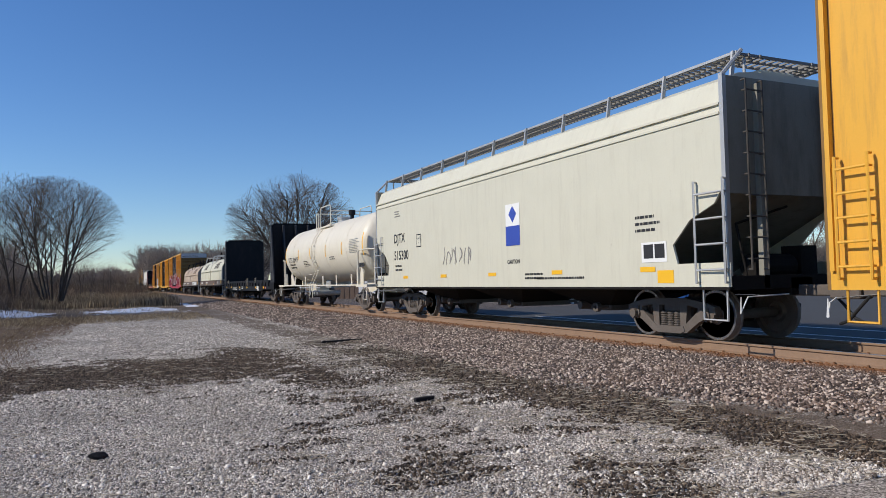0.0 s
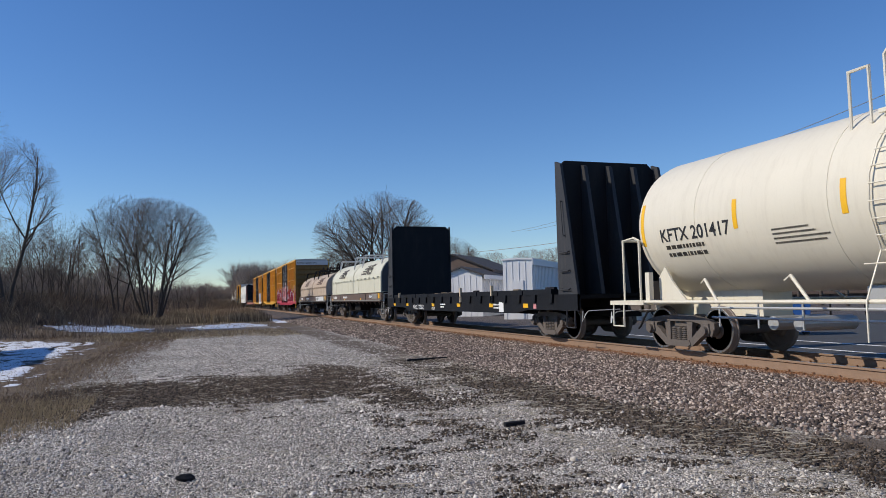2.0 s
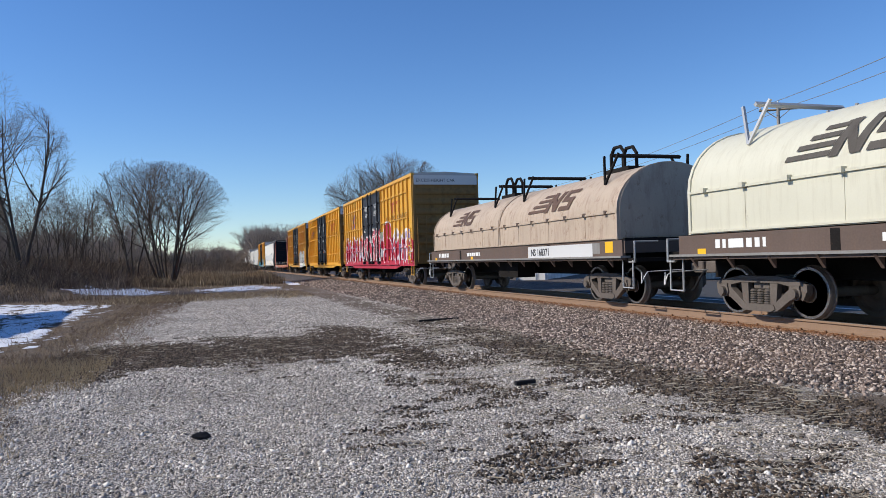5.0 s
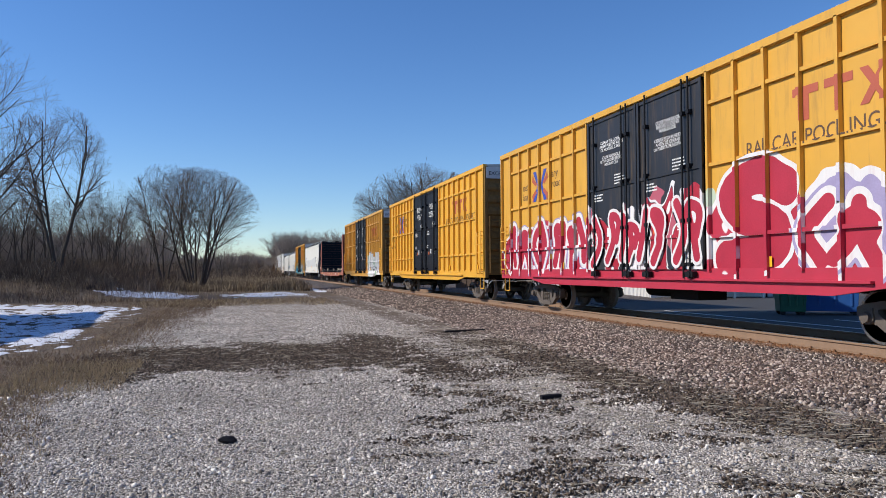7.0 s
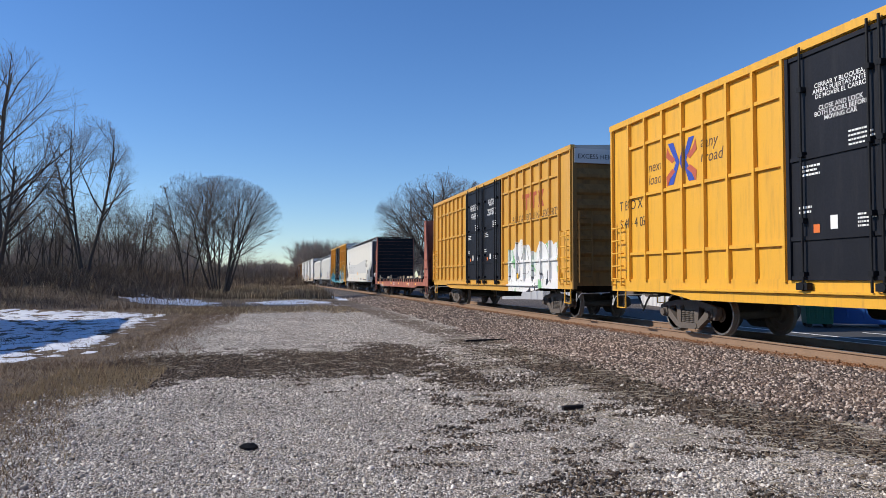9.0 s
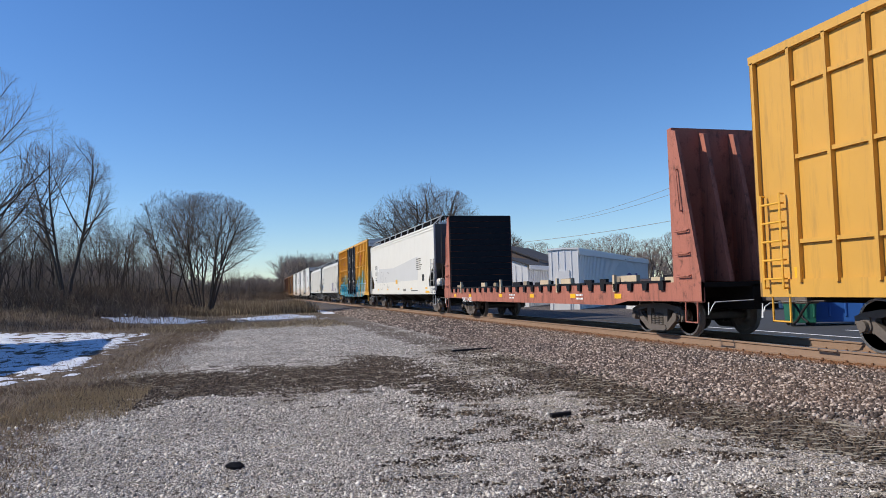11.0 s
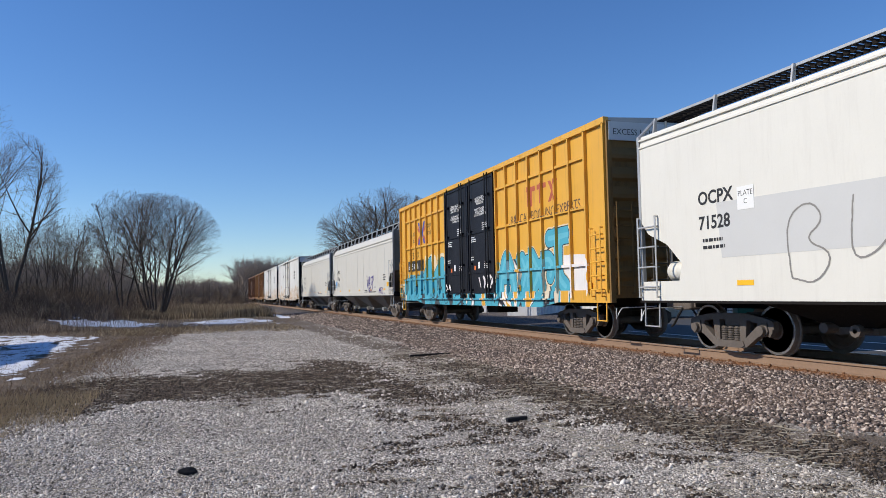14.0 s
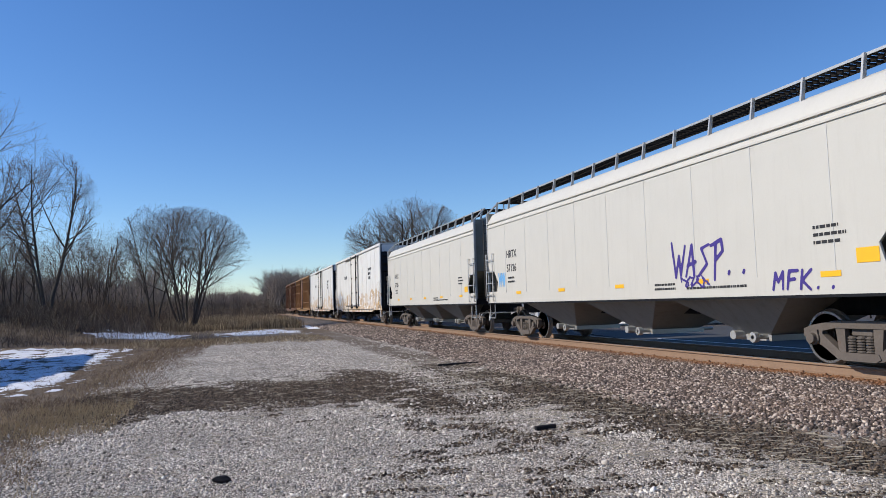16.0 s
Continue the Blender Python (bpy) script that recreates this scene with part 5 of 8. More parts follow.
# ---- tank car ----
def tank_car(front, rear):
    car, h = car_at("tank_car", "cream-white tank car with yellow reflector stripes and platform railing", "tank car", front, rear)
    r, zc, L = 1.43, 2.61, h - 0.45
    bm = bmesh.new()
    prof = [(-L + 0.75 * (1 - math.cos(math.pi / 2 * k / 8)), max(0.02, r * math.sin(math.pi / 2 * k / 8))) for k in range(9)]
    full = prof + [(-a, b) for a, b in prof[::-1]]
    lathe(bm, full, 56, (0, 0, zc), "y")
    part("tank", bm, M_tank, car, smooth=True)
    for y in (-4.6, -1.5, 1.5, 4.6):
        bm = bmesh.new()
        lathe(bm, [(y - 0.012, r), (y - 0.01, r + 0.006), (y + 0.01, r + 0.006), (y + 0.012, r)], 56, (0, 0, zc), "y")
        part("weld_seam", bm, M_tank, car, smooth=True)
    # platform rails along both sides, stub sills
    zs = 1.02
    bm = bmesh.new()
    for sx in (-1, 1):
        rod(bm, (sx * 1.50, -h + 0.1, zs), (sx * 1.50, h - 0.1, zs), 0.035, 8)
    part("side_rail", bm, M_tank, car, smooth=True)
    for y in (-5.2, -3.1, -1.0, 2.2, 4.3):
        for sx in (-1, 1):
            bm = bmesh.new()
            pipe(bm, [(sx * 1.5, y - 0.35, zs), (sx * 1.36, y + 0.15, zs + 0.42), (sx * 1.22, y + 0.42, zs + 0.35)], 0.028, 6)
            part("rail_brace", bm, M_tank, car, smooth=True)
    for s in (-1, 1):
        bm = bmesh.new()
        bx(bm, -1.55, 1.55, min(s * h, s * (h - 1.3)), max(s * h, s * (h - 1.3)), zs - 0.06, zs + 0.03)
        bx(bm, -0.35, 0.35, min(s * h, s * (h - 3.4)), max(s * h, s * (h - 3.4)), 0.72, 1.3)
        part("end_platform", bm, M_tank, car)
        for sx in (-1, 1):
            bm = bmesh.new()
            prism(bm, [(s * (h - 2.3), zs), (s * (h - 1.4), zs), (s * (h - 1.38), zs + 0.5), (s * (h - 1.6), zs + 0.72), (s * (h - 1.85), zs + 0.4)], "x", sx * 1.18 - 0.02, sx * 1.18 + 0.02)
            bx(bm, sx * 1.42 - 0.05, sx * 1.42 + 0.05, min(s * (h - 1.28), s * (h - 1.42)), max(s * (h - 1.28), s * (h - 1.42)), zs, zs + 0.62)
            part("tank_saddle", bm, M_tank, car)
        bm = bmesh.new()
        for sx in (-1, 1):
            pipe(bm, [(sx * 1.5, s * (h - 1.15), zs), (sx * 1.5, s * (h - 1.15), zs + 1.3), (sx * 1.5, s * (h - 0.95), zs + 1.38), (sx * 1.2, s * (h - 0.06), zs + 1.38)], 0.026, 6)
        pipe(bm, [(-1.2, s * (h - 0.06), zs), (-1.2, s * (h - 0.06), zs + 1.38), (1.2, s * (h - 0.06), zs + 1.38), (1.2, s * (h - 0.06), zs)], 0.026, 6)
        part("handrail", bm, M_tank, car, smooth=True)
        bm = bmesh.new()
        rod(bm, (-0.2, s * (h - 0.9), zs + 0.3), (0.6, s * (h - 0.9), zs + 0.3), 0.2, 12)
        bx(bm, -0.9, -0.5, min(s * (h - 0.6), s * (h - 1.0)), max(s * (h - 0.6), s * (h - 1.0)), zs + 0.03, zs + 0.45)
        part("brake_gear", bm, M_underframe, car)
        stirrup(car, -1.52, s * (h - 0.3), zs - 0.03, M_tank, 0.42, 0.5)
    # ladder up the side to the valve platform
    bm = bmesh.new()
    for y in (-0.25, 0.25):
        pts = [(-1.56, y + 0.55, 0.45), (-1.56, y + 0.55, zs)] + [(-(r + 0.07) * math.cos(a), y + 0.55 - 0.35 * k / 7, zc + (r + 0.07) * math.sin(a)) for k, a in enumerate([radians(q) for q in (-35, -12, 8, 25, 40, 55, 68)])]
        pipe(bm, pts, 0.015, 6)
    for k in range(13):
        q = radians(-45 + k * 9.5)
        x, z = -(r + 0.07) * math.cos(q), zc + (r + 0.07) * math.sin(q)
        if z < 1.7:
            x = -1.56
        rod(bm, (x, 0.28 - 0.018 * k, z), (x, 0.80 - 0.018 * k, z), 0.011, 6)
    part("ladder", bm, M_tank, car, "cream ladder over the tank side", True)
    bm = bmesh.new()
    bx(bm, -1.0, 1.0, -0.9, 0.9, zc + r - 0.28, zc + r - 0.22)
    part("top_platform", bm, M_tank, car)
    bm = bmesh.new()
    zt = zc + r
    for x in (-1.0, 1.0):
        pipe(bm, [(x, -1.0, zt - 0.25), (x, -1.0, zt + 0.55), (x, -0.9, zt + 0.7), (x, 0.6, zt + 0.7), (x, 0.75, zt + 0.55), (x, 0.75, zt - 0.25)], 0.024, 6)
    for y in (-1.0, 0.75):
        pipe(bm, [(-1.0, y, zt + 0.42), (1.0, y, zt + 0.42)], 0.022, 6)
    pipe(bm, [(-1.02, 1.0, zt - 0.4), (-1.02, 1.0, zt + 0.45), (-1.02, 1.35, zt + 0.45), (-1.02, 1.35, zt - 0.5)], 0.024, 6)
    part("top_railing", bm, M_tank, car, smooth=True)
    bm = bmesh.new()
    lathe(bm, [(zt - 0.1, 0.33), (zt + 0.12, 0.33), (zt + 0.12, 0.38), (zt + 0.18, 0.38), (zt + 0.22, 0.30)], 20, (0, 0, 0), "z")
    for a in range(6):
        rod(bm, (0.35 * math.cos(a), 0.35 * math.sin(a), zt + 0.1), (0.35 * math.cos(a), 0.35 * math.sin(a), zt + 0.28), 0.03, 6)
    part("manway", bm, M_galv, car, "round manway lid with bolts", True)
    bm = bmesh.new()
    rod(bm, (0, -1.1, zt - 0.1), (0, -1.1, zt + 0.22), 0.09, 12)
    lathe(bm, [(zt + 0.22, 0.13), (zt + 0.25, 0.16), (zt + 0.42, 0.16), (zt + 0.46, 0.12)], 14, (0, -1.1, 0), "z")
    part("vent_valve", bm, M_black, car, "black capped vent valve", True)
    # curved stripes and lettering on the near side
    for y in (-6.7, -3.95, -1.5, 1.2, 3.5, 6.3):
        bm = bmesh.new()
        lo = -12 if abs(y) < 6 else -17
        hi = 9 if abs(y) < 6 else 19
        ring = []
        for k in range(9):
            q = radians(lo + (hi - lo) * k / 8)
            ring.append((-(r + 0.004) * math.cos(q), zc + (r + 0.004) * math.sin(q)))
        for (xa, za), (xb, zb) in zip(ring[:-1], ring[1:]):
            bm.faces.new([bm.verts.new(p) for p in ((xa, y - 0.055, za), (xa, y + 0.055, za), (xb, y + 0.055, zb), (xb, y - 0.055, zb))])
        part("reflector", bm, M_yellow_tape, car, "yellow reflector stripe")
    def wrapped(ob):
        """Bend lettering onto the tank's round side."""
        m = ob.matrix_basis
        for v in ob.data.vertices:
            q = m @ v.co
            q.x = -math.sqrt(max(0.1, r * r - (q.z - zc) ** 2)) - 0.006
            v.co = m.inverted() @ q
    wrapped(letter(car, "KFTX 201417", 0.36, -r - 0.006, 5.72, 2.24, M_dark_let, offset=0.006))
    letter(car, "KFTX 201417", 0.22, -0.55, -L + 0.10, 3.0, M_dark_let, face=FRONT)
    wrapped(bars(car, -r - 0.012, -5.0, 2.85, 1.5, 9, 0.065, 0.03, M_galv, 11))
    wrapped(bars(car, -r - 0.012, -2.0, 2.25, 0.9, 2, 0.09, 0.04, M_grime, 12))
    wrapped(bars(car, -r - 0.012, 5.6, 2.08, 1.7, 2, 0.15, 0.075, M_grime, 13))
    wrapped(bars(car, -r, 2.7, 2.2, 1.2, 4, 0.075, 0.03, M_grime, 14))
    for k in (0, 1):
        decal(car, "data_panel", M_dark_let, -r + 0.19, -6.0 - k * 0.34, -5.7 - k * 0.34, 1.75, 2.02)
    bm = bmesh.new()
    for y in (3.0, 3.6):
        rod(bm, (-0.6, y, 0.62), (0.6, y, 0.62), 0.13, 12)
    for z in (0.72, 0.9):
        rod(bm, (-1.1, 4.6, z), (-1.1, 0.6, z), 0.025, 6)
    for y in (1.2, 2.4, 3.4, 4.4):
        rod(bm, (-1.1, y, 1.0), (-1.1, y, 0.55), 0.02, 6)
    bx(bm, -0.5, 0.5, 0.9, 1.7, 0.9, 1.25)
    part("piping", bm, M_galv, car)
    add_truck(car, -h + 1.75)
    add_truck(car, h - 1.75)
    add_ends(car, h)
    uncoupling_lever(car, h, -1.5)
    return car


# ---- bulkhead flatcars ----
def bulkhead_flat(front, rear, label, m, m_board, rounded, marks, boards, seed, name="bulkhead_flatcar"):
    car, h = car_at(name, label, "flatcar", front, rear)
    w, deck, rnd = 1.50, 1.22, random.Random(seed)
    bm = bmesh.new()
    for sx in (-1, 1):
        prism(bm, [(-h, deck), (h, deck), (h, deck - 0.40), (h - 3.0, deck - 0.42), (h - 3.8, deck - 0.53), (-h + 3.8, deck - 0.53), (-h + 3.0, deck - 0.42), (-h, deck - 0.40)], "x", sx * w - 0.03, sx * w + 0.03)
    part("side_sill", bm, M_black if rounded else m, car)
    bm = bmesh.new()
    n = 42
    for i in range(n):
        y = -h + 1.1 + i * (2 * h - 2.2) / n
        bx(bm, -w + 0.02, w - 0.02, y + 0.006, y + (2 * h - 2.2) / n - 0.006, deck - 0.07, deck - 0.005 + rnd.uniform(-0.004, 0.004))
    part("deck", bm, M_dark_wood, car, "dark timber deck planks")
    # stake pockets and dark lading rails
    pockets, pw, ph, rail_h = (16, 0.16, 0.22, 0.15) if rounded else (25, 0.115, 0.17, 0.05)
    for i in range(pockets + 1):
        y = -h + 1.4 + i * (2 * h - 2.8) / pockets
        bm = bmesh.new()
        prism(bm, [(y - pw, deck + 0.01), (y + pw, deck + 0.01), (y + pw * 0.7, deck - ph), (y - pw * 0.7, deck - ph)], "x", -w - 0.09, -w - 0.03)
        part("stake_pocket", bm, M_black, car)
    for i in range(9):
        y = -h + 1.35 + i * (2 * h - 2.7) / 9
        for x0, x1 in ((-w - 0.05, -w + 0.16), (w - 0.16, w + 0.05)):
            bm = bmesh.new()
            bx(bm, x0, x1, y + 0.03, y + (2 * h - 2.7) / 9 - 0.05, deck, deck + rail_h)
            part("lading_rail", bm, M_black, car)
    for i in range(22):
        y = rnd.uniform(-h + 1.6, h - 1.6)
        bm = bmesh.new()
        L = rnd.uniform(0.3, 0.9)
        x = rnd.uniform(-1.3, 1.2)
        bx(bm, x - 0.05, x + 0.05, y - L / 2, y + L / 2, deck + 0.0, deck + rnd.uniform(0.15, 0.22))
        part("dunnage", bm, rnd.choice((M_wood, M_pale_wood, M_dark_wood)), car)
    for y in ((-h + 5.5, 7.2, -1.2) if boards else (-3.0, 7.1, 2.0, -6.5)):
        bm = bmesh.new()
        bx(bm, -w - 0.09, -w - 0.02, y - 0.05, y + 0.05, deck - 0.2, deck + rnd.uniform(0.16, 0.36))
        part("stake", bm, M_pale_wood, car, "pale timber stake")
    # bulkheads with triangular gussets behind
    for s in (-1, 1):
        yi, top = s * (h - 1.0), 4.74 if rounded else 4.58
        hw = w - 0.02
        bm = bmesh.new()
        c = 0.22 if rounded else 0.02
        ring = [(-hw, deck - 0.1), (hw, deck - 0.1), (hw, top - c), (hw - c, top), (-hw + c, top), (-hw, top - c)]
        prism(bm, ring, "y", min(yi, yi + s * 0.1), max(yi, yi + s * 0.1))
        part("bulkhead", bm, M_black if rounded else m, car)
        if not rounded:
            k = 12
            for i in range(k):
                za = deck + 0.05 + i * (top - deck - 0.05) / k
                bm = bmesh.new()
                bx(bm, -hw + 0.02, hw - 0.02 + rnd.uniform(-0.02, 0.02), min(yi, yi - s * 0.06), max(yi, yi - s * 0.06) + rnd.uniform(-0.008, 0.008), za + 0.008, za + (top - deck - 0.05) / k - 0.008)
                part("plank", bm, m_board, car)
        for sx in (-1, 1):
            bm = bmesh.new()
            ya, yb = yi + s * 0.1, s * h
            prism(bm, [(yi, deck - 0.42), (yb, deck - 0.42), (yb, deck), (yi + s * 0.30, top - 0.12), (yi, top - 0.02)], "x", sx * hw - 0.035, sx * hw + 0.035)
            part("gusset", bm, m, car)
            bm = bmesh.new()
            for z in (deck + 0.15, deck + 0.62, deck + 1.1):
                pipe(bm, [(sx * hw + sx * 0.03, yi + s * 0.22, z), (sx * hw + sx * 0.1, yi + s * 0.22, z - 0.03), (sx * hw + sx * 0.1, yi + s * 0.66, z - 0.03), (sx * hw + sx * 0.03, yi + s * 0.66, z)], 0.015, 6)
            pipe(bm, [(sx * hw + sx * 0.03, yi + s * 0.35, deck + 2.4), (sx * hw + sx * 0.1, yi + s * 0.35, deck + 2.4), (sx * hw + sx * 0.1, yi + s * 0.45, deck + 1.5), (sx * hw + sx * 0.03, yi + s * 0.45, deck + 1.5)], 0.015, 6)
            part("grab_iron", bm, m, car, smooth=True)
        for x in (-0.75, 0.0, 0.75):
            bm = bmesh.new()
            prism(bm, [(yi + s * 0.1, deck), (s * (h - 0.05), deck), (yi + s * 0.28, top - 0.15), (yi + s * 0.1, top - 0.1)], "x", x - 0.05, x + 0.05)
            part("brace", bm, m, car)
        stirrup(car, -w, s * (h - 0.4), deck - 0.42, m)
    bm = bmesh.new()
    bx(bm, -0.3, 0.3, -h, h, 0.62, deck - 0.08)
    for i in range(13):
        y = -h + 1.0 + i * (2 * h - 2.0) / 12
        bx(bm, -w + 0.05, w - 0.05, y - 0.05, y + 0.05, deck - 0.35, deck - 0.07)
    for s in (-1, 1):
        bx(bm, -w, w, min(s * h, s * (h - 1.0)), max(s * h, s * (h - 1.0)), deck - 0.12, deck - 0.02)
    part("underframe", bm, M_underframe, car)
    X = -w - 0.033
    for y in (-h + 0.55, h - 0.55, -6.6, -4.0, -0.9, 2.15, 5.95, 8.2):
        big = abs(y) > h - 1
        decal(car, "reflector", M_yellow_tape, X if not big else -w - 0.02, y - (0.13 if big else 0.17), y + (0.13 if big else 0.17), deck - (0.34 if big else 0.36), deck - (0.08 if big else 0.24))
    for body, y, z, size in marks:
        letter(car, body, size, X - 0.001, y, z, M_end_band if rounded else M_white_let, offset=0.006)
    bars(car, X, 1.2, deck - 0.30, 0.7, 2, 0.1, 0.05, M_white_let, seed)
    bars(car, X, -4.2, deck - 0.30, 0.5, 2, 0.1, 0.05, M_white_let, seed + 1)
    decal(car, "data_panel", M_white_let, X, -5.0, -4.65, deck - 0.50, deck - 0.2) if boards else None
    decal(car, "label_plate", M_pink, X, -7.3, -7.12, deck - 0.38, deck - 0.24) if boards else None
    add_truck(car, -h + 2.5)
    add_truck(car, h - 2.5)
    add_ends(car, h)
    uncoupling_lever(car, h, -w)
    return car


# ---- covered coil cars ----
def coil_car(front, rear, label, m_hood, m_sill, hood_top, emblem, hoods=2):
    car, h = car_at("coil_car", label, "coil car", front, rear)
    w, zs = 1.50, 1.52
    bm = bmesh.new()
    for sx in (-1, 1):
        bx(bm, sx * w - 0.04, sx * w + 0.04, -h + 0.5, h - 0.5, zs - 0.42, zs)
        bx(bm, sx * (w + 0.02) - 0.1, sx * (w + 0.02) + 0.1, -h + 0.4, h - 0.4, zs - 0.46, zs - 0.41)
    bx(bm, -w, w, -h + 0.45, h - 0.45, zs - 0.3, zs - 0.02)
    part("body", bm, m_sill, car)
    for sx in (-1, 1):
        bm = bmesh.new()
        bx(bm, sx * (w + 0.05) - 0.13, sx * (w + 0.05) + 0.13, -h + 0.35, h - 0.35, zs - 0.405, zs - 0.36)
        part("running_board", bm, M_bay, car, "pale dusty running board")
        for i in range(15):
            y = -h + 1.0 + i * (2 * h - 2.0) / 14
            bm = bmesh.new()
            prism(bm, [(sx * w, zs - 0.42), (sx * (w + 0.16), zs - 0.41), (sx * w, zs - 0.62)], "y", y - 0.03, y + 0.03)
            part("step_bracket", bm, m_sill, car)
    for y in (-h + 4.3, h - 4.3):
        decal(car, "sill_gap", M_underframe, -w - 0.041, y - 0.09, y + 0.09, zs - 0.35, zs - 0.02)
    decal(car, "sill_plate", M_bay, -w - 0.042, -h + 1.5, -h + 2.7, zs - 0.30, zs - 0.04, "pale dusty data plate")
    bm = bmesh.new()
    for s in (-1, 1):
        bx(bm, -w, w, min(s * h, s * (h - 0.7)), max(s * h, s * (h - 0.7)), zs - 0.5, zs - 0.42)
        bx(bm, -w + 0.1, w - 0.1, min(s * (h - 0.62), s * (h - 0.7)), max(s * (h - 0.62), s * (h - 0.7)), zs - 0.42, zs + 0.05)
    bx(bm, -0.3, 0.3, -h, h, 0.66, zs - 0.3)
    for i in range(9):
        y = -h + 1.0 + i * (2 * h - 2.0) / 8
        bx(bm, -w + 0.1, w - 0.1, y - 0.06, y + 0.06, zs - 0.5, zs - 0.28)
    bx(bm, -1.2, -0.6, -0.8, 0.8, 0.55, 1.0)
    part("underframe", bm, M_underframe, car)
    H = (2 * h - 1.5) / hoods
    for k in range(hoods):
        y0 = -h + 0.75 + k * H + 0.03
        y1 = y0 + H - 0.06
        sh = 2.36 if hood_top > 3.4 else 2.2
        prof = [(-w + 0.03, zs + 0.02), (-w + 0.03, sh)]
        for q in range(1, 16):
            a = math.pi * q / 16
            prof.append((-(w - 0.03) * math.cos(a), sh + (hood_top - sh) * math.sin(a)))
        prof += [(w - 0.03, sh), (w - 0.03, zs + 0.02)]
        bm = bmesh.new()
        prism(bm, prof, "y", y0, y1)
        hood = part("hood", bm, m_hood, car, smooth=True)
        # outer ends of the cream hoods: their shade is put into the colour
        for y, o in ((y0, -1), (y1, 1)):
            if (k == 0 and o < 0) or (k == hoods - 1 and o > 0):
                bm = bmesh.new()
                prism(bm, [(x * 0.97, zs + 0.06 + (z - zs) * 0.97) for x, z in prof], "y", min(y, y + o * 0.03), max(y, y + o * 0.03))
                part("hood_end", bm, M_slate if m_hood is M_hood else m_hood, hood, "hood end coloured slate for its shade" if m_hood is M_hood else "")
        bm = bmesh.new()
        for y in (y0 + 0.02, y1 - 0.02):
            big = [(x * 1.02, zs + (z - zs) * 1.012) for x, z in prof]
            prism(bm, big, "y", y - 0.035, y + 0.035)
        for z in (sh - 0.02, zs + 0.06):
            for sx in (-1, 1):
                bx(bm, sx * (w - 0.03) - 0.035, sx * (w - 0.03) + 0.035, y0, y1, z - 0.022, z + 0.022)
        for i in range(7):
            y = y0 + 0.5 + i * (y1 - y0 - 1.0) / 6
            for sx in (-1, 1):
                if i % 2:
                    bx(bm, sx * (w - 0.03) - 0.008, sx * (w - 0.03) + 0.008, y - 0.01, y + 0.01, zs + 0.05, sh)
                bx(bm, sx * w - 0.07, sx * w + 0.07, y - 0.05, y + 0.05, sh - 0.05, sh + 0.04)
        part("hood_seam", bm, m_hood, hood)
        # lifting frame: two V braces with a cross bar, and a hoop at the middle
        for yy in (y0 + 1.0, y1 - 1.35):
            bm = bmesh.new()
            for sx in (-1, 1):
                zb = sh + (hood_top - sh) * 0.62
                xb = sx * (w - 0.03) * 0.80
                zt = hood_top + 0.30
                pipe(bm, [(xb, yy, zb), (sx * 0.98, yy - 0.34, zt)], 0.035, 4)
                pipe(bm, [(xb, yy, zb), (sx * 0.98, yy + 0.34, zt)], 0.035, 4)
            rod(bm, (-1.0, yy, zt - 0.02), (1.0, yy, zt - 0.02), 0.05, 4)
            part("lifting_frame", bm, M_galv if m_hood is M_hood else M_underframe, hood)
        bm = bmesh.new()
        ym = (y0 + y1) / 2
        yh, ym = ym, ym - 1.6
        bx(bm, -0.25, 0.25, ym - 0.6, ym + 0.6, hood_top - 0.02, hood_top + 0.1)
        for x in (-0.18, 0.18):
            pipe(bm, [(x, ym - 0.32, hood_top), (x, ym - 0.32, hood_top + 0.48), (x, ym - 0.15, hood_top + 0.66), (x, ym + 0.15, hood_top + 0.66), (x, ym + 0.32, hood_top + 0.48), (x, ym + 0.32, hood_top)], 0.045, 6)
        part("lifting_hoop", bm, M_underframe, hood)
        ym = yh
        if emblem:
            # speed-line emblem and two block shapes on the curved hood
            bm = bmesh.new()
            e = 1.0 if k == 0 else 0.8

            def on_hood(y, v):
                a = radians(10 + v * 30)
                return (-(w - 0.015) * math.cos(a), y, sh + (hood_top - sh) * math.sin(a) + 0.012)

            def tile(ya, yb, va, vb, lean=0.25):
                for j in range(3):
                    v0, v1 = va + (vb - va) * j / 3, va + (vb - va) * (j + 1) / 3
                    bm.faces.new([bm.verts.new(on_hood(*p)) for p in ((ya - lean * v0, v0), (yb - lean * v0, v0), (yb - lean * v1, v1), (ya - lean * v1, v1))])
            yc = ym + 0.3
            for i in range(4):
                tile(yc + (1.1 - 0.18 * i) * e, yc, 0.05 + i * 0.25, 0.05 + i * 0.25 + 0.14)
            for a, b, va, vb in ((0.0, -0.22, 0, 1), (-0.5, -0.72, 0, 1), (-0.85, -1.5, 0, 0.2), (-0.85, -1.5, 0.4, 0.6), (-0.85, -1.5, 0.8, 1), (-0.85, -1.05, 0.5, 0.9), (-1.3, -1.5, 0.1, 0.5)):
                tile(yc + a * e, yc + b * e, va, vb)
            tile(yc - 0.5 * e, yc - 0.72 * e, 0.02, 0.98, -0.25)
            part("emblem", bm, M_brown_let if not m_hood is M_hood else M_grime, hood, "dark speed-line emblem")
    X = -w - 0.042
    decal(car, "reflector", M_yellow_tape, X, -h + 0.9, -h + 1.25, zs - 0.28, zs - 0.02)
    for y in (-2.5, 2.5, h - 1.2):
        decal(car, "reflector", M_yellow_tape, X, y - 0.12, y + 0.12, zs - 0.36, zs - 0.26)
    bars(car, X, 3.0, zs - 0.24, 2.0, 1, 0.1, 0.12, M_white_let, 21)
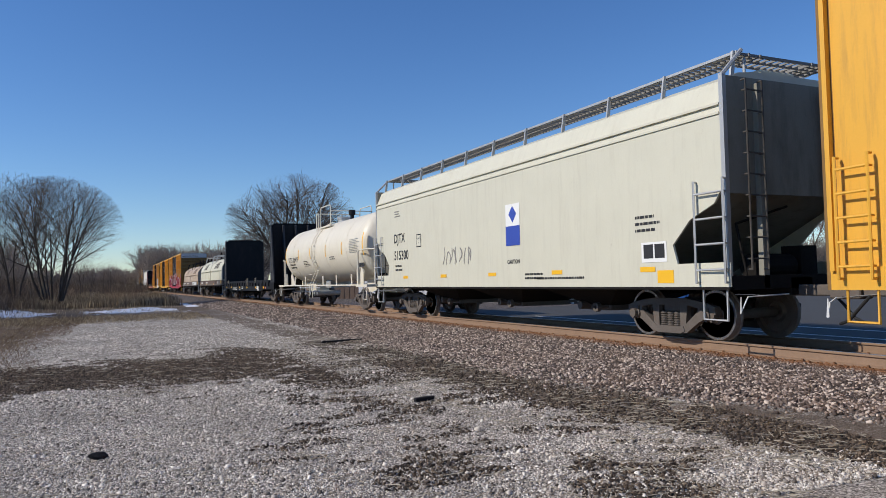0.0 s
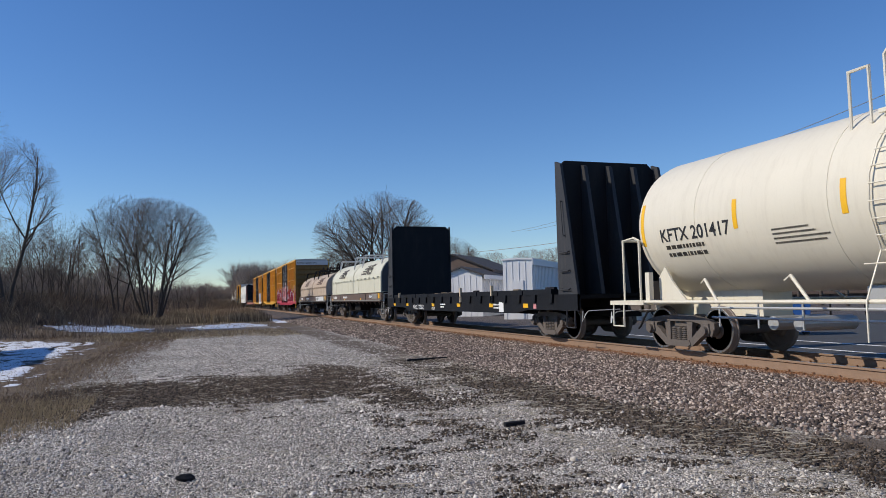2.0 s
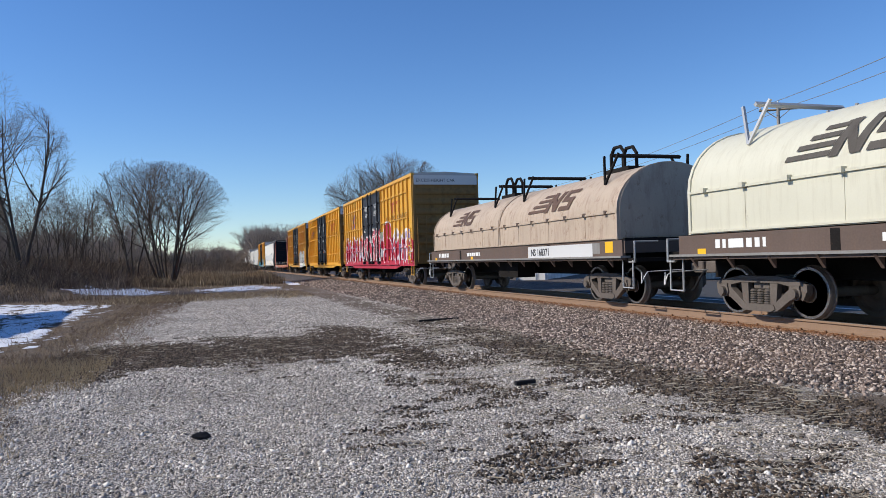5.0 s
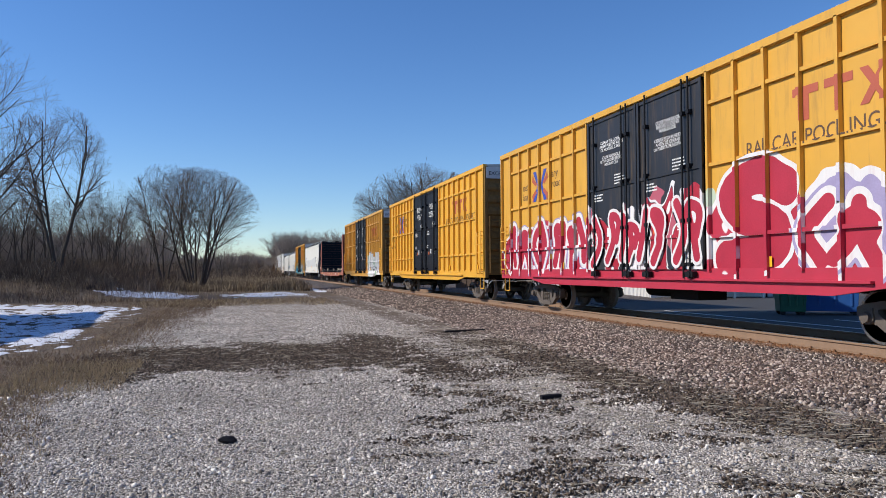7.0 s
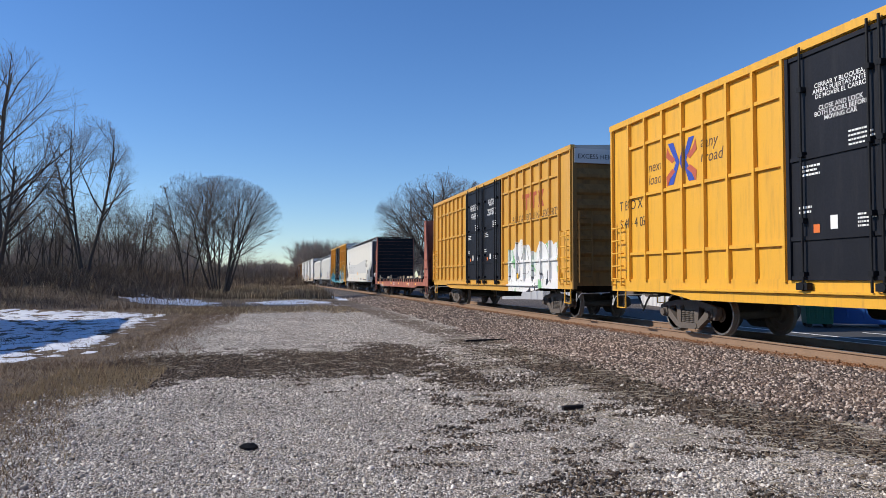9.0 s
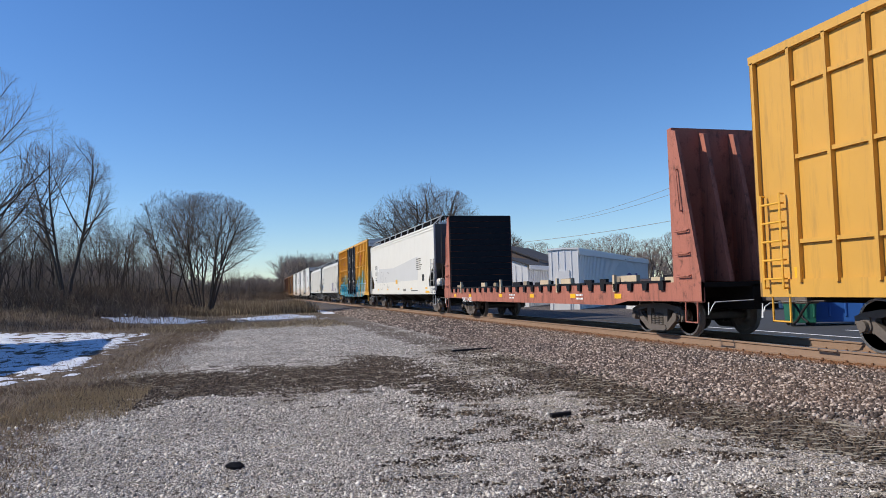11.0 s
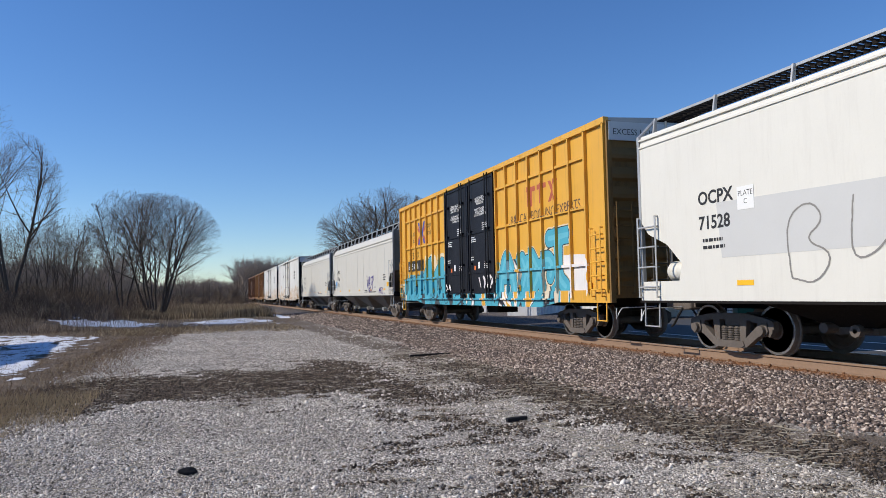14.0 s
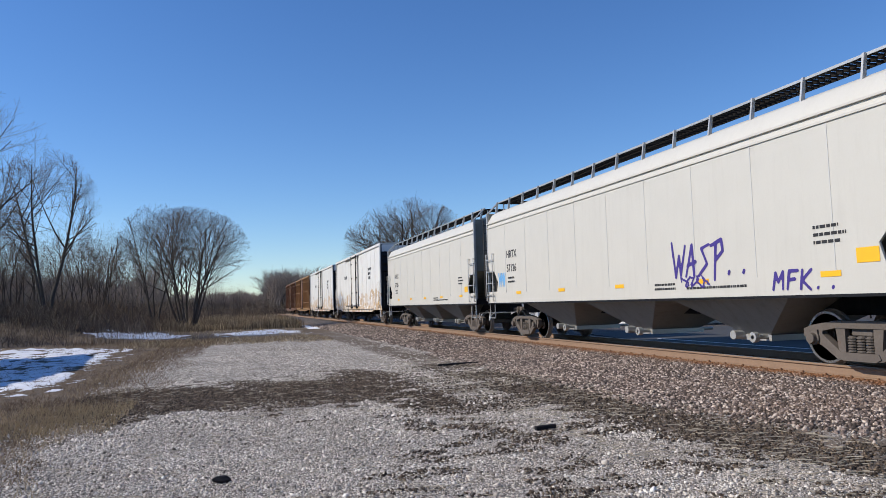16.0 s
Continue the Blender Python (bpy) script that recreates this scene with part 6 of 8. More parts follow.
    bars(car, X, h - 1.6, zs - 0.26, 1.3, 1, 0.1, 0.16, M_white_let, 22)
    bars(car, X, -h + 3.4, zs - 0.12, 1.0, 3, 0.07, 0.035, M_white_let, 23)
    for s in (-1, 1):
        bm = bmesh.new()
        pipe(bm, [(-w, s * (h - 0.3), zs - 0.5), (-w, s * (h - 0.06), zs - 0.5), (-w, s * (h - 0.06), zs - 0.05), (-w + 0.6, s * (h - 0.06), zs - 0.05)], 0.02, 6)
        part("handrail", bm, M_galv, car, smooth=True)
        stirrup(car, -w, s * (h - 0.35), zs - 0.46, M_galv, 0.42, 0.62)
    add_truck(car, -h + 2.1)
    add_truck(car, h - 2.1)
    add_ends(car, h)
    uncoupling_lever(car, h, -w)
    return car


# ---- sprayed lettering ----
GLYPHS = {
    "A": [[(0.0, 0.0), (0.12, 0.55), (0.42, 1.0), (0.72, 0.62), (0.9, 0.0)], [(0.12, 0.36), (0.85, 0.36)]],
    "T": [[(0.0, 0.98), (0.95, 1.0)], [(0.48, 0.98), (0.45, 0.2), (0.8, 0.02)]],
    "S": [[(0.92, 0.78), (0.6, 1.0), (0.1, 0.8), (0.3, 0.52), (0.85, 0.38), (0.78, 0.08), (0.1, 0.04)]],
    "M": [[(0.0, 0.0), (0.1, 0.95), (0.42, 0.4), (0.78, 1.0), (0.9, 0.0)]],
}
TAG_GLYPHS = {
    "W": [[(-0.35, 1.15), (0.15, 0.0), (0.4, 0.7), (0.62, 0.05), (0.95, 1.0)]],
    "A": [[(0.0, 0.0), (0.45, 1.0), (0.75, 0.0)], [(0.1, 0.35), (0.85, 0.45)]],
    "S": [[(0.85, 0.95), (0.2, 0.85), (0.75, 0.35), (0.05, 0.0)]],
    "P": [[(0.3, -0.15), (0.3, 0.95)], [(-0.1, 0.9), (0.75, 1.05), (0.9, 0.7), (0.3, 0.42)]],
    "F": [[(0.1, 0.0), (0.15, 1.0), (0.9, 1.0)], [(0.12, 0.5), (0.7, 0.55)]],
    "K": [[(0.1, 0.0), (0.1, 1.0)], [(0.85, 1.0), (0.15, 0.45), (0.95, -0.05)]],
    "B": [[(0.1, 0.0), (0.0, 0.8), (0.5, 1.05), (0.8, 0.75), (0.35, 0.5), (0.95, 0.3), (0.6, -0.1), (0.1, 0.0)]],
    "L": [[(0.15, 1.0), (0.05, 0.2), (0.5, 0.25), (0.9, 0.7)]],
    "C": [[(0.9, 0.85), (0.4, 1.0), (0.05, 0.5), (0.35, 0.0), (0.95, 0.15)]],
    "M": GLYPHS["M"],
    ".": [[(0.3, 0.0), (0.34, 0.06)]],
}


def strokes_of(word, y, z, size, wide, glyphs, step=1.18, lean=0.0, bob=0.0):
    """Polylines along the car's side, from y towards -y."""
    out = []
    for k, ch in enumerate(word):
        dz = bob * math.sin(k * 2.1)
        for line in glyphs.get(ch, []):
            out.append([(y - (k * step + a + lean * b) * wide, z + dz + b * size) for a, b in line])
    return out


def tangle(n, y0, y1, z0, z1, seed, sharp=False):
    """Interlocking strokes of a sprayed piece that cannot be read."""
    rnd, out = random.Random(seed), []
    for k in range(n):
        y = y0 + (y1 - y0) * (k + 0.5 + rnd.uniform(-0.25, 0.25)) / n
        reach_y = abs(y1 - y0) / n
        hi, lo = z1 - (z1 - z0) * rnd.uniform(0, 0.28), z0 + (z1 - z0) * rnd.uniform(0, 0.2)
        a = [(y + rnd.uniform(-0.3, 0.3) * reach_y, lo), (y + rnd.uniform(-0.7, 0.5) * reach_y, (lo + hi) / 2), (y + rnd.uniform(-0.5, 0.5) * reach_y, hi)]
        if sharp:
            a = [a[0], a[2]]
        elif k % 2:
            a.append((a[2][0] - 0.9 * reach_y, hi - 0.15))
            a.append((a[2][0] - 0.6 * reach_y, (lo + hi) / 2 - 0.1))
        out.append(a)
    return out


def sprayed(car, x, lines, bands, name, label="", ribs=(), rails=(), cell=0.045, fray=0.02, seed=1, smooth=True):
    """Spray paint along polylines, laid over the side and its ribs. bands: radius and material, from the core outwards."""
    def rounded(l):
        for _ in range(2 if smooth else 0):
            l = [l[0]] + [(a[0] * (1 - t) + b[0] * t, a[1] * (1 - t) + b[1] * t) for a, b in zip(l, l[1:]) for t in (0.25, 0.75)] + [l[-1]]
        return l
    lines = [rounded(l) for l in lines]
    reach_to = max(r for r, _ in bands) + 0.05
    ys = [p[0] for l in lines for p in l]
    zs = [p[1] for l in lines for p in l]

    def cuts(lo, hi, marks, half):
        g = list(np.arange(lo, hi, cell))
        for c in marks:
            if lo < c < hi:
                g = [v for v in g if abs(v - c) > half + 0.012] + [c - half, c + half]
        return np.array(sorted(g))
    gy = cuts(min(ys) - reach_to, max(ys) + reach_to, ribs, RIB_HALF)
    gz = cuts(max(0.98, min(zs) - reach_to), max(zs) + reach_to, rails, 0.035)
    Y, Z = np.meshgrid(gy, gz)
    D = np.full(Y.shape, 9.0)
    for l in lines:
        for (a, b), (c, d) in zip(l, l[1:]):
            t = np.clip(((Y - a) * (c - a) + (Z - b) * (d - b)) / ((c - a) ** 2 + (d - b) ** 2 + 1e-9), 0, 1)
            D = np.minimum(D, np.hypot(Y - a - t * (c - a), Z - b - t * (d - b)))
    if fray:
        D = D + fray * np.array([[noise.noise((u * 3.0, v * 3.0, seed)) for u in gy] for v in gz])

    def clip(poly, level, sign):
        res = []
        for (p, dp), (q, dq) in zip(poly, poly[1:] + poly[:1]):
            ip, iq = sign * (dp - level) >= 0, sign * (dq - level) >= 0
            if ip:
                res.append((p, dp))
            if ip != iq:
                t = (level - dp) / (dq - dp)
                res.append(((p[0] + (q[0] - p[0]) * t, p[1] + (q[1] - p[1]) * t), level))
        return res
    inner = -9.0
    for r, material in bands:
        verts, faces = [], []
        lo4 = np.minimum(np.minimum(D[:-1, :-1], D[1:, 1:]), np.minimum(D[1:, :-1], D[:-1, 1:]))
        hi4 = np.maximum(np.maximum(D[:-1, :-1], D[1:, 1:]), np.maximum(D[1:, :-1], D[:-1, 1:]))
        for i, j in zip(*np.nonzero((lo4 < r) & (hi4 > inner))):
            poly = [((Y[k], Z[k]), D[k]) for k in ((i, j), (i, j + 1), (i + 1, j + 1), (i + 1, j))]
            poly = clip(clip(poly, inner, 1), r, -1)
            if len(poly) < 3:
                continue
            yc, zc = (gy[j] + gy[j + 1]) / 2, (gz[i] + gz[i + 1]) / 2
            out = RIB_OUT if any(abs(yc - c) < RIB_HALF for c in ribs) else RAIL_OUT if any(abs(zc - c) < 0.035 for c in rails) else 0.0
            faces.append(tuple(range(len(verts), len(verts) + len(poly))))
            verts += [(x - out, u, v) for (u, v), _ in poly][::-1]
        if faces:
            me = bpy.data.meshes.new(name)
            me.from_pydata(verts, [], faces)
            me.materials.append(material)
            ob = new(name, me)
            ob.parent = car
            tagged(ob, label, kind="stuff")
        inner = r


def rib_lines(h):
    lo, hi = 2.45 + 0.12, h - 0.95
    return [s * (lo + (hi - lo) * i / 7) for i in range(8) for s in (-1, 1)]


# ---- the train, from the front ----
def hopper_marks(car, h, w, mark, number, sill, ink=M_dark_let, tape=5, my=1.15, mz=1.96, size=0.34, panel=True, big=(1.25, 0.10)):
    X = -w - 0.024
    letter(car, mark, size, X, h - my, mz + 1.35 * size, ink, offset=0.008)
    letter(car, number, size, X, h - my, mz, ink, offset=0.008)
    bars(car, X, h - my - 0.1, mz - 0.24, 0.9, 2, 0.13, 0.06, ink, 31)
    if panel:
        bars(car, X, -h + 2.2, 2.2, 0.8, 3, 0.12, 0.05, ink, 32)
    for k in range(tape):
        y = -h + 1.9 + k * (2 * h - 3.2) / (tape - 0.5)
        decal(car, "reflector", M_yellow_tape, X, y - 0.2, y + 0.2, sill + 0.30, sill + 0.39)
    decal(car, "reflector", M_yellow_tape, X, -h + big[0], -h + big[0] + (0.4 if panel else 0.85), sill + big[1], sill + big[1] + (0.22 if panel else 0.10))
    bars(car, X, -2.0, sill + 0.30, 0.9, 2, 0.09, 0.045, ink, 33)
    bars(car, X, -h + 5.6, sill + 0.20, 2.2, 1, 0.09, 0.045, ink, 34)


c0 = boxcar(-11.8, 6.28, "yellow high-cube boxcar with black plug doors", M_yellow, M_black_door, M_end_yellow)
pool_marks(c0[0], c0[1], c0[2])

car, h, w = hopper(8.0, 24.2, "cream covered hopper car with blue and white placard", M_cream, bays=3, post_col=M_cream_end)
hopper_marks(car, h, w, "DJTX", "515300", 0.93, my=1.75, mz=1.86, size=0.42)
X = -w - 0.024
decal(car, "placard", M_white_let, X, -1.82, -1.17, 1.95, 2.95, "blue and white placard")
decal(car, "placard", M_blue_let, X - 0.003, -1.82, -1.17, 1.95, 2.42, "blue placard field")
bm = bmesh.new()
prism(bm, [(-1.5, 2.5), (-1.32, 2.7), (-1.5, 2.9), (-1.68, 2.7)], "x", X - 0.007, X - 0.003)
part("placard", bm, M_blue_let, car, "blue diamond emblem")
for k in (0, 1):
    decal(car, "data_panel", M_dark_let, X - 0.003, -h + 1.45 + k * 0.29, -h + 1.70 + k * 0.29, 1.47, 1.72)
decal(car, "data_panel", M_white_let, X, -h + 1.40, -h + 2.05, 1.40, 1.76)
sprayed(car, X - 0.002, tangle(9, 2.5, 0.6, 1.58, 2.1, 31), [(0.02, M_bay)], "spray_tag", "faint grey sprayed tag", cell=0.022, fray=0.0)
decal(car, "data_plate", M_dark_let, X, 4.05, 4.42, 2.2, 2.6)
decal(car, "data_plate", M_cream, X - 0.003, 4.08, 4.39, 2.23, 2.57)
letter(car, "PLATE\nC", 0.11, X - 0.0065, 4.235, 2.44, M_dark_let, align="CENTER", line=1.1)
bars(car, X, h - 1.85, 3.45, 0.6, 3, 0.08, 0.035, M_bay, 36)
letter(car, "CAUTION", 0.13, X, -1.2, 1.52, M_dark_let, offset=0.006)

tank_car(25.45, 40.45)
bulkhead_flat(42.0, 61.25, "black bulkhead flatcar, empty but for loose timber", M_charcoal, M_black, True, [("NOKL  725262", 5.03, 0.74, 0.25), ("LD LMT", 2.34, 0.74, 0.13)], True, 5)
coil_car(62.0, 78.2, "coil car with long cream hoods and dark emblem", M_hood, M_brown_sill, 3.55, True)
rusty = coil_car(79.3, 95.4, "coil car with rust-stained tan hoods and white sill", M_hood_rust, M_brown_sill, 3.35, True)
decal(rusty, "sill_plate", M_end_band, -1.543, -6.2, -2.4, 1.16, 1.48, "white painted sill band")
letter(rusty, "NS 168371", 0.27, -1.547, -2.6, 1.22, M_dark_let, offset=0.008)
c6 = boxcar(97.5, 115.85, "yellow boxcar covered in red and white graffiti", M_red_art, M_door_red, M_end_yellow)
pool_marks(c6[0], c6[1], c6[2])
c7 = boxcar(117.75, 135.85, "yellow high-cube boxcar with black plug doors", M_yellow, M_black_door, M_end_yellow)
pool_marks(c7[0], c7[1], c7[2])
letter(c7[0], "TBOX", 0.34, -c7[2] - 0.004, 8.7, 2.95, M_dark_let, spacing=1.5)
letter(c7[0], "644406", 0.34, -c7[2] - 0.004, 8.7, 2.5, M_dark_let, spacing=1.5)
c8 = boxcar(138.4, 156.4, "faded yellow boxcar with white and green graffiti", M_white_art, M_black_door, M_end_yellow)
pool_marks(c8[0], c8[1], c8[2], arrows=False)
bulkhead_flat(158.3, 178.4, "faded red bulkhead flatcar with dark planked bulkheads", M_red_flat, M_dark_wood, False, [("SOU 114251", 7.08, 0.66, 0.27)], False, 9)
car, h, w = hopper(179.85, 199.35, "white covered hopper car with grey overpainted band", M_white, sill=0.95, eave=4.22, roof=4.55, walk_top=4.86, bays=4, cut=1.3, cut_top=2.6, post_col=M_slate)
hopper_marks(car, h, w, "OCPX", "71528", 0.95, my=1.95, mz=2.3, panel=False)
X = -w - 0.022
bm = bmesh.new()
prism(bm, [(-5.9, 1.75), (7.2, 1.75), (7.3, 2.75), (1.0, 2.62), (-5.95, 3.02)], "x", X - 0.001, X)
part("overpaint_patch", bm, M_patch, car, "grey overpainted patch")
decal(car, "placard", M_yellow_tape, X - 0.002, -0.3, 0.3, 1.62, 1.86)
for k in (0, 1):
    decal(car, "data_panel", M_dark_let, X - 0.003, -h + 2.35 + k * 0.25, -h + 2.56 + k * 0.25, 1.68, 2.02)
bars(car, X - 0.002, -h + 4.1, 2.85, 1.4, 6, 0.11, 0.045, M_grime, 41)
sprayed(car, X - 0.004, strokes_of("BLC", 5.7, 1.35, 1.15, 1.0, TAG_GLYPHS, 1.15), [(0.016, M_bay)], "spray_tag", "thin grey sprayed tag", cell=0.03, fray=0.0)
decal(car, "data_plate", M_white_let, X - 0.003, 6.35, 6.75, 2.55, 2.95)
letter(car, "PLATE\nC", 0.13, X - 0.0065, 6.55, 2.79, M_dark_let, align="CENTER", line=1.1)
c11 = boxcar(200.6, 219.0, "yellow boxcar with light blue graffiti along its lower half", M_cyan_art, M_black_door, M_end_yellow)
pool_marks(c11[0], c11[1], c11[2])
decal(c11[0], "emblem", M_dark_let, -c11[2] - 0.002, 5.6, 8.05, 2.2, 2.66, "black number patch")
letter(c11[0], "675406", 0.36, -c11[2] - 0.008, 7.95, 2.3, M_white_let, spacing=1.5)
letter(c11[0], "TBOX", 0.42, -c11[2] - 0.004, 7.6, 2.75, M_dark_let, spacing=1.3)
for c in (c0, c6, c7, c8, c11):
    paint_over_ribs(c[0], c[1], c[2])
# red piece: one tall letter beside the door, lower ones before it, a run of letters behind it
H6, X6 = c6[1], -c6[2] - 0.006
spread = dict(ribs=rib_lines(H6), rails=RAIL_ROWS)
sprayed(c6[0], X6, strokes_of("S", -2.85, 1.35, 1.6, 1.9, GLYPHS), [(0.33, M_crimson), (0.42, M_spray_white)], "spray_piece", "tall crimson sprayed letter with white halo", **spread)
sprayed(c6[0], X6 + 0.002, tangle(5, -4.7, -8.4, 1.3, 2.5, 44), [(0.2, M_spray_lilac), (0.36, M_spray_white)], "spray_piece", "pale sprayed haze behind the letters", seed=14, fray=0.1, **spread)
sprayed(c6[0], X6 - 0.002, tangle(6, -4.8, -8.3, 1.2, 2.25, 15), [(0.15, M_crimson), (0.26, M_spray_white), (0.32, M_spray_lilac)], "spray_piece", "crimson sprayed letters with white and lilac halo", seed=4, **spread)
sprayed(c6[0], X6 + 0.002, [[(8.4, 1.7), (6.2, 1.95), (2.8, 1.75)]], [(0.55, M_crimson), (0.66, M_spray_white)], "spray_piece", "crimson sprayed field behind the letters", seed=23, fray=0.16, **spread)
sprayed(c6[0], X6, tangle(9, 8.4, 2.8, 1.25, 2.6, 7), [(0.16, M_crimson), (0.27, M_spray_white), (0.31, M_spray_lilac)], "spray_piece", "crimson sprayed letters with white halo", seed=7, **spread)
sprayed(c6[0], -c6[2] - 0.116, tangle(8, 2.35, -2.3, 1.3, 2.6, 9), [(0.11, M_crimson), (0.18, M_spray_white)], "spray_piece", "crimson and white sprayed letters across the doors", seed=9)
# blue piece: rounded letters before the doors, angular ones behind
H11, X11 = c11[1], -c11[2] - 0.006
spread = dict(ribs=rib_lines(H11), rails=RAIL_ROWS)
sprayed(c11[0], X11 + 0.002, [[(-6.9, 1.35), (-8.0, 1.3)], [(-6.9, 1.85), (-8.0, 1.8)]], [(0.3, M_spray_white)], "spray_piece", "white sprayed block", seed=3, **spread)
sprayed(c11[0], X11, strokes_of("A", -2.75, 1.3, 1.05, 1.15, GLYPHS) + tangle(4, -4.1, -6.0, 1.25, 2.35, 12) + strokes_of("T", -6.15, 1.3, 1.35, 1.1, GLYPHS), [(0.07, M_spray_pale), (0.23, M_spray_blue), (0.255, M_dark_let), (0.29, M_spray_cream)], "spray_piece", "sky-blue sprayed letters with dark contour", seed=5, **spread)
sprayed(c11[0], X11 + 0.003, tangle(4, 5.4, 2.9, 2.1, 2.75, 27), [(0.2, M_spray_cream)], "spray_piece", "cream sprayed crests above the blue field", seed=16, **spread)
sprayed(c11[0], X11 + 0.001, [[(8.3, 1.45), (5.6, 1.62), (2.75, 1.5)], [(5.4, 1.7), (4.6, 2.3)], [(3.9, 1.7), (3.1, 2.2)]], [(0.42, M_spray_blue), (0.45, M_dark_let)], "spray_piece", "sky-blue sprayed field with dark contour", seed=6, fray=0.05, smooth=False, **spread)
sprayed(c11[0], X11 - 0.001, tangle(9, 8.2, 2.9, 1.2, 2.05, 21, True), [(0.035, M_dark_let), (0.06, M_spray_pale)], "spray_piece", "dark angular lines across the blue field", seed=8, fray=0.02, smooth=False, **spread)
sprayed(c11[0], -c11[2] - 0.116, tangle(4, -1.1, -2.35, 1.3, 1.8, 33) + tangle(2, 2.35, 1.9, 1.25, 1.6, 35), [(0.03, M_spray_white)], "spray_piece", "white sprayed strokes low on the doors", seed=18, fray=0.04)
for a, b, lab in ((220.5, 238.0, "light grey covered hopper car with purple spray tags"), (239.4, 255.6, "light grey three-bay covered hopper car")):
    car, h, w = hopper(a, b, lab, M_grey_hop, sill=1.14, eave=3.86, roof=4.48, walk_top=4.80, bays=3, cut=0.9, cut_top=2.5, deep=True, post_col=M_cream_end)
    hopper_marks(car, h, w, "HRTX", "57126", 1.14, my=1.9, mz=2.2, big=(1.0, 0.48))
    bm = bmesh.new()
    for i in range(9):
        y = -h + 1.8 + i * (2 * h - 3.6) / 8
        bx(bm, -w - 0.026, -w - 0.018, y - 0.008, y + 0.008, 1.5, 3.83)
    part("side_seam", bm, M_patch, car)
    if a < 230:
        sprayed(car, -w - 0.026, strokes_of("WASP..", -2.75, 1.6, 0.62, 0.36, TAG_GLYPHS, 1.12, 0.2), [(0.034, M_purple_let)], "spray_tag", "purple sprayed tag", cell=0.03, fray=0.01, smooth=False)
        sprayed(car, -w - 0.026, strokes_of("MFK..", -5.6, 1.27, 0.30, 0.25, TAG_GLYPHS, 1.2, 0.2), [(0.026, M_purple_let)], "spray_tag", "purple sprayed tag", cell=0.024, fray=0.008, smooth=False)
        scribble(car, -w - 0.026, -3.0, 1.36, 0.9, 0.26, M_purple_let, 8, 0.022)
        letter(car, "ww", 0.9, -w - 0.026, h - 1.1, 1.75, M_skyblue_let, name="spray_tag", offset=0.03, wide=0.5)
for a, b, lab, m in ((257.7, 278.2, "white refrigerator boxcar with graffiti along its foot", M_reefer_art), (280.4, 301.2, "grimy white refrigerator boxcar", M_reefer_art)):
    c, h, w, z0, top = boxcar(a, b, lab, m, M_reefer, M_black, kind="single", name="refrigerator_car", top=5.1, ribbed=False)
    reefer_seams(c, h, w)
    bars(c, -w - 0.003, 5.5, 3.4, 1.8, 1, 0.3, 0.25, M_dark_let, 51)
    bars(c, -w - 0.003, -5.5, 3.6, 1.2, 3, 0.3, 0.18, M_dark_let, 52)
boxcar(302.8, 321.8, "brown and ochre boxcar", M_ochre_box, M_brown_box, M_brown_box, kind="single", top=5.1)
boxcar(323.8, 343.4, "dark red-brown boxcar at the train's end", M_brown_box, M_brown_box, M_brown_box, kind="single", top=5.1)


# ---- land: stones, snow, grass, brush ----
rng = np.random.default_rng(11)


def scatter(n, x0, x1, y0, y1, power=1.0):
    """Points on the ground, denser towards y0."""
    y = y0 + (y1 - y0) * rng.random(n) ** power
    x = x0 + (x1 - x0) * rng.random(n)
    return np.stack([x, y, ground_z(x, y)], 1)


def mud_share(p):
    """How much a spot lies in the muddy bands, where few stones show."""
    x, y = p[:, 0], p[:, 1]
    n = np.array([noise.noise((u * 0.9, v * 0.7, 2)) + 0.6 * noise.noise((u * 1.6, v * 3.2, 6)) for u, v in p[:, :2]])
    a = np.clip(1.6 - np.abs(y - 14.1 - 0.22 * x) / 2.1, 0, 1) * np.clip((4.6 - x) / 2.0, 0, 1)
    b = np.clip(1.5 - np.abs(x - 5.15 - 0.2 * np.maximum(0, 9 - y)) / 0.8, 0, 1)
    c = np.clip(1.4 - np.abs(x - 3.4) / 1.2, 0, 1) * np.clip(1.4 - np.abs(y - 11.8) / 2.6, 0, 1) * 0.65
    d = 0.33 * np.clip(1.5 - np.abs(x - 3.3) / 1.7, 0, 1)
    return np.clip(np.maximum(np.maximum(np.maximum(a, b), c), d) + 0.5 * n - 0.05, 0, 1)


p = np.concatenate([scatter(76000, 5.6, 9.6, 2.0, 22.0, 1.5), scatter(14000, 6.0, 9.6, 22.0, 60.0, 1.4)])
p = p[p[:, 0] > 5.95 + 0.24 * np.maximum(0, 9 - p[:, 1]) + rng.normal(0, 0.22, len(p))]
s = rng.uniform(0.022, 0.046, len(p)) * (1 + 0.03 * np.maximum(0, p[:, 1] - 14))
p[:, 2] += s * 0.15
stones("ballast", p, s, M_ballast, 1, 0.9, "loose angular ballast stones beside the rails")
p = scatter(14000, 9.6, 12.6, 1.0, 50.0, 1.4)
p = p[(np.abs(np.abs(p[:, 0] - TRACK_X) - 0.755) > 0.1)]
p[:, 2] = 0.165
stones("ballast", p, rng.uniform(0.03, 0.06, len(p)), M_ballast, 2, 0.8, "ballast stones between the ties")
p = scatter(190000, -3.0, 5.9, 3.3, 17.0, 1.8)
p = p[rng.random(len(p)) > 1.15 * mud_share(p)]
p = p[(p[:, 0] > -2.2 - 0.02 * p[:, 1] + rng.normal(0, 0.5, len(p)))]
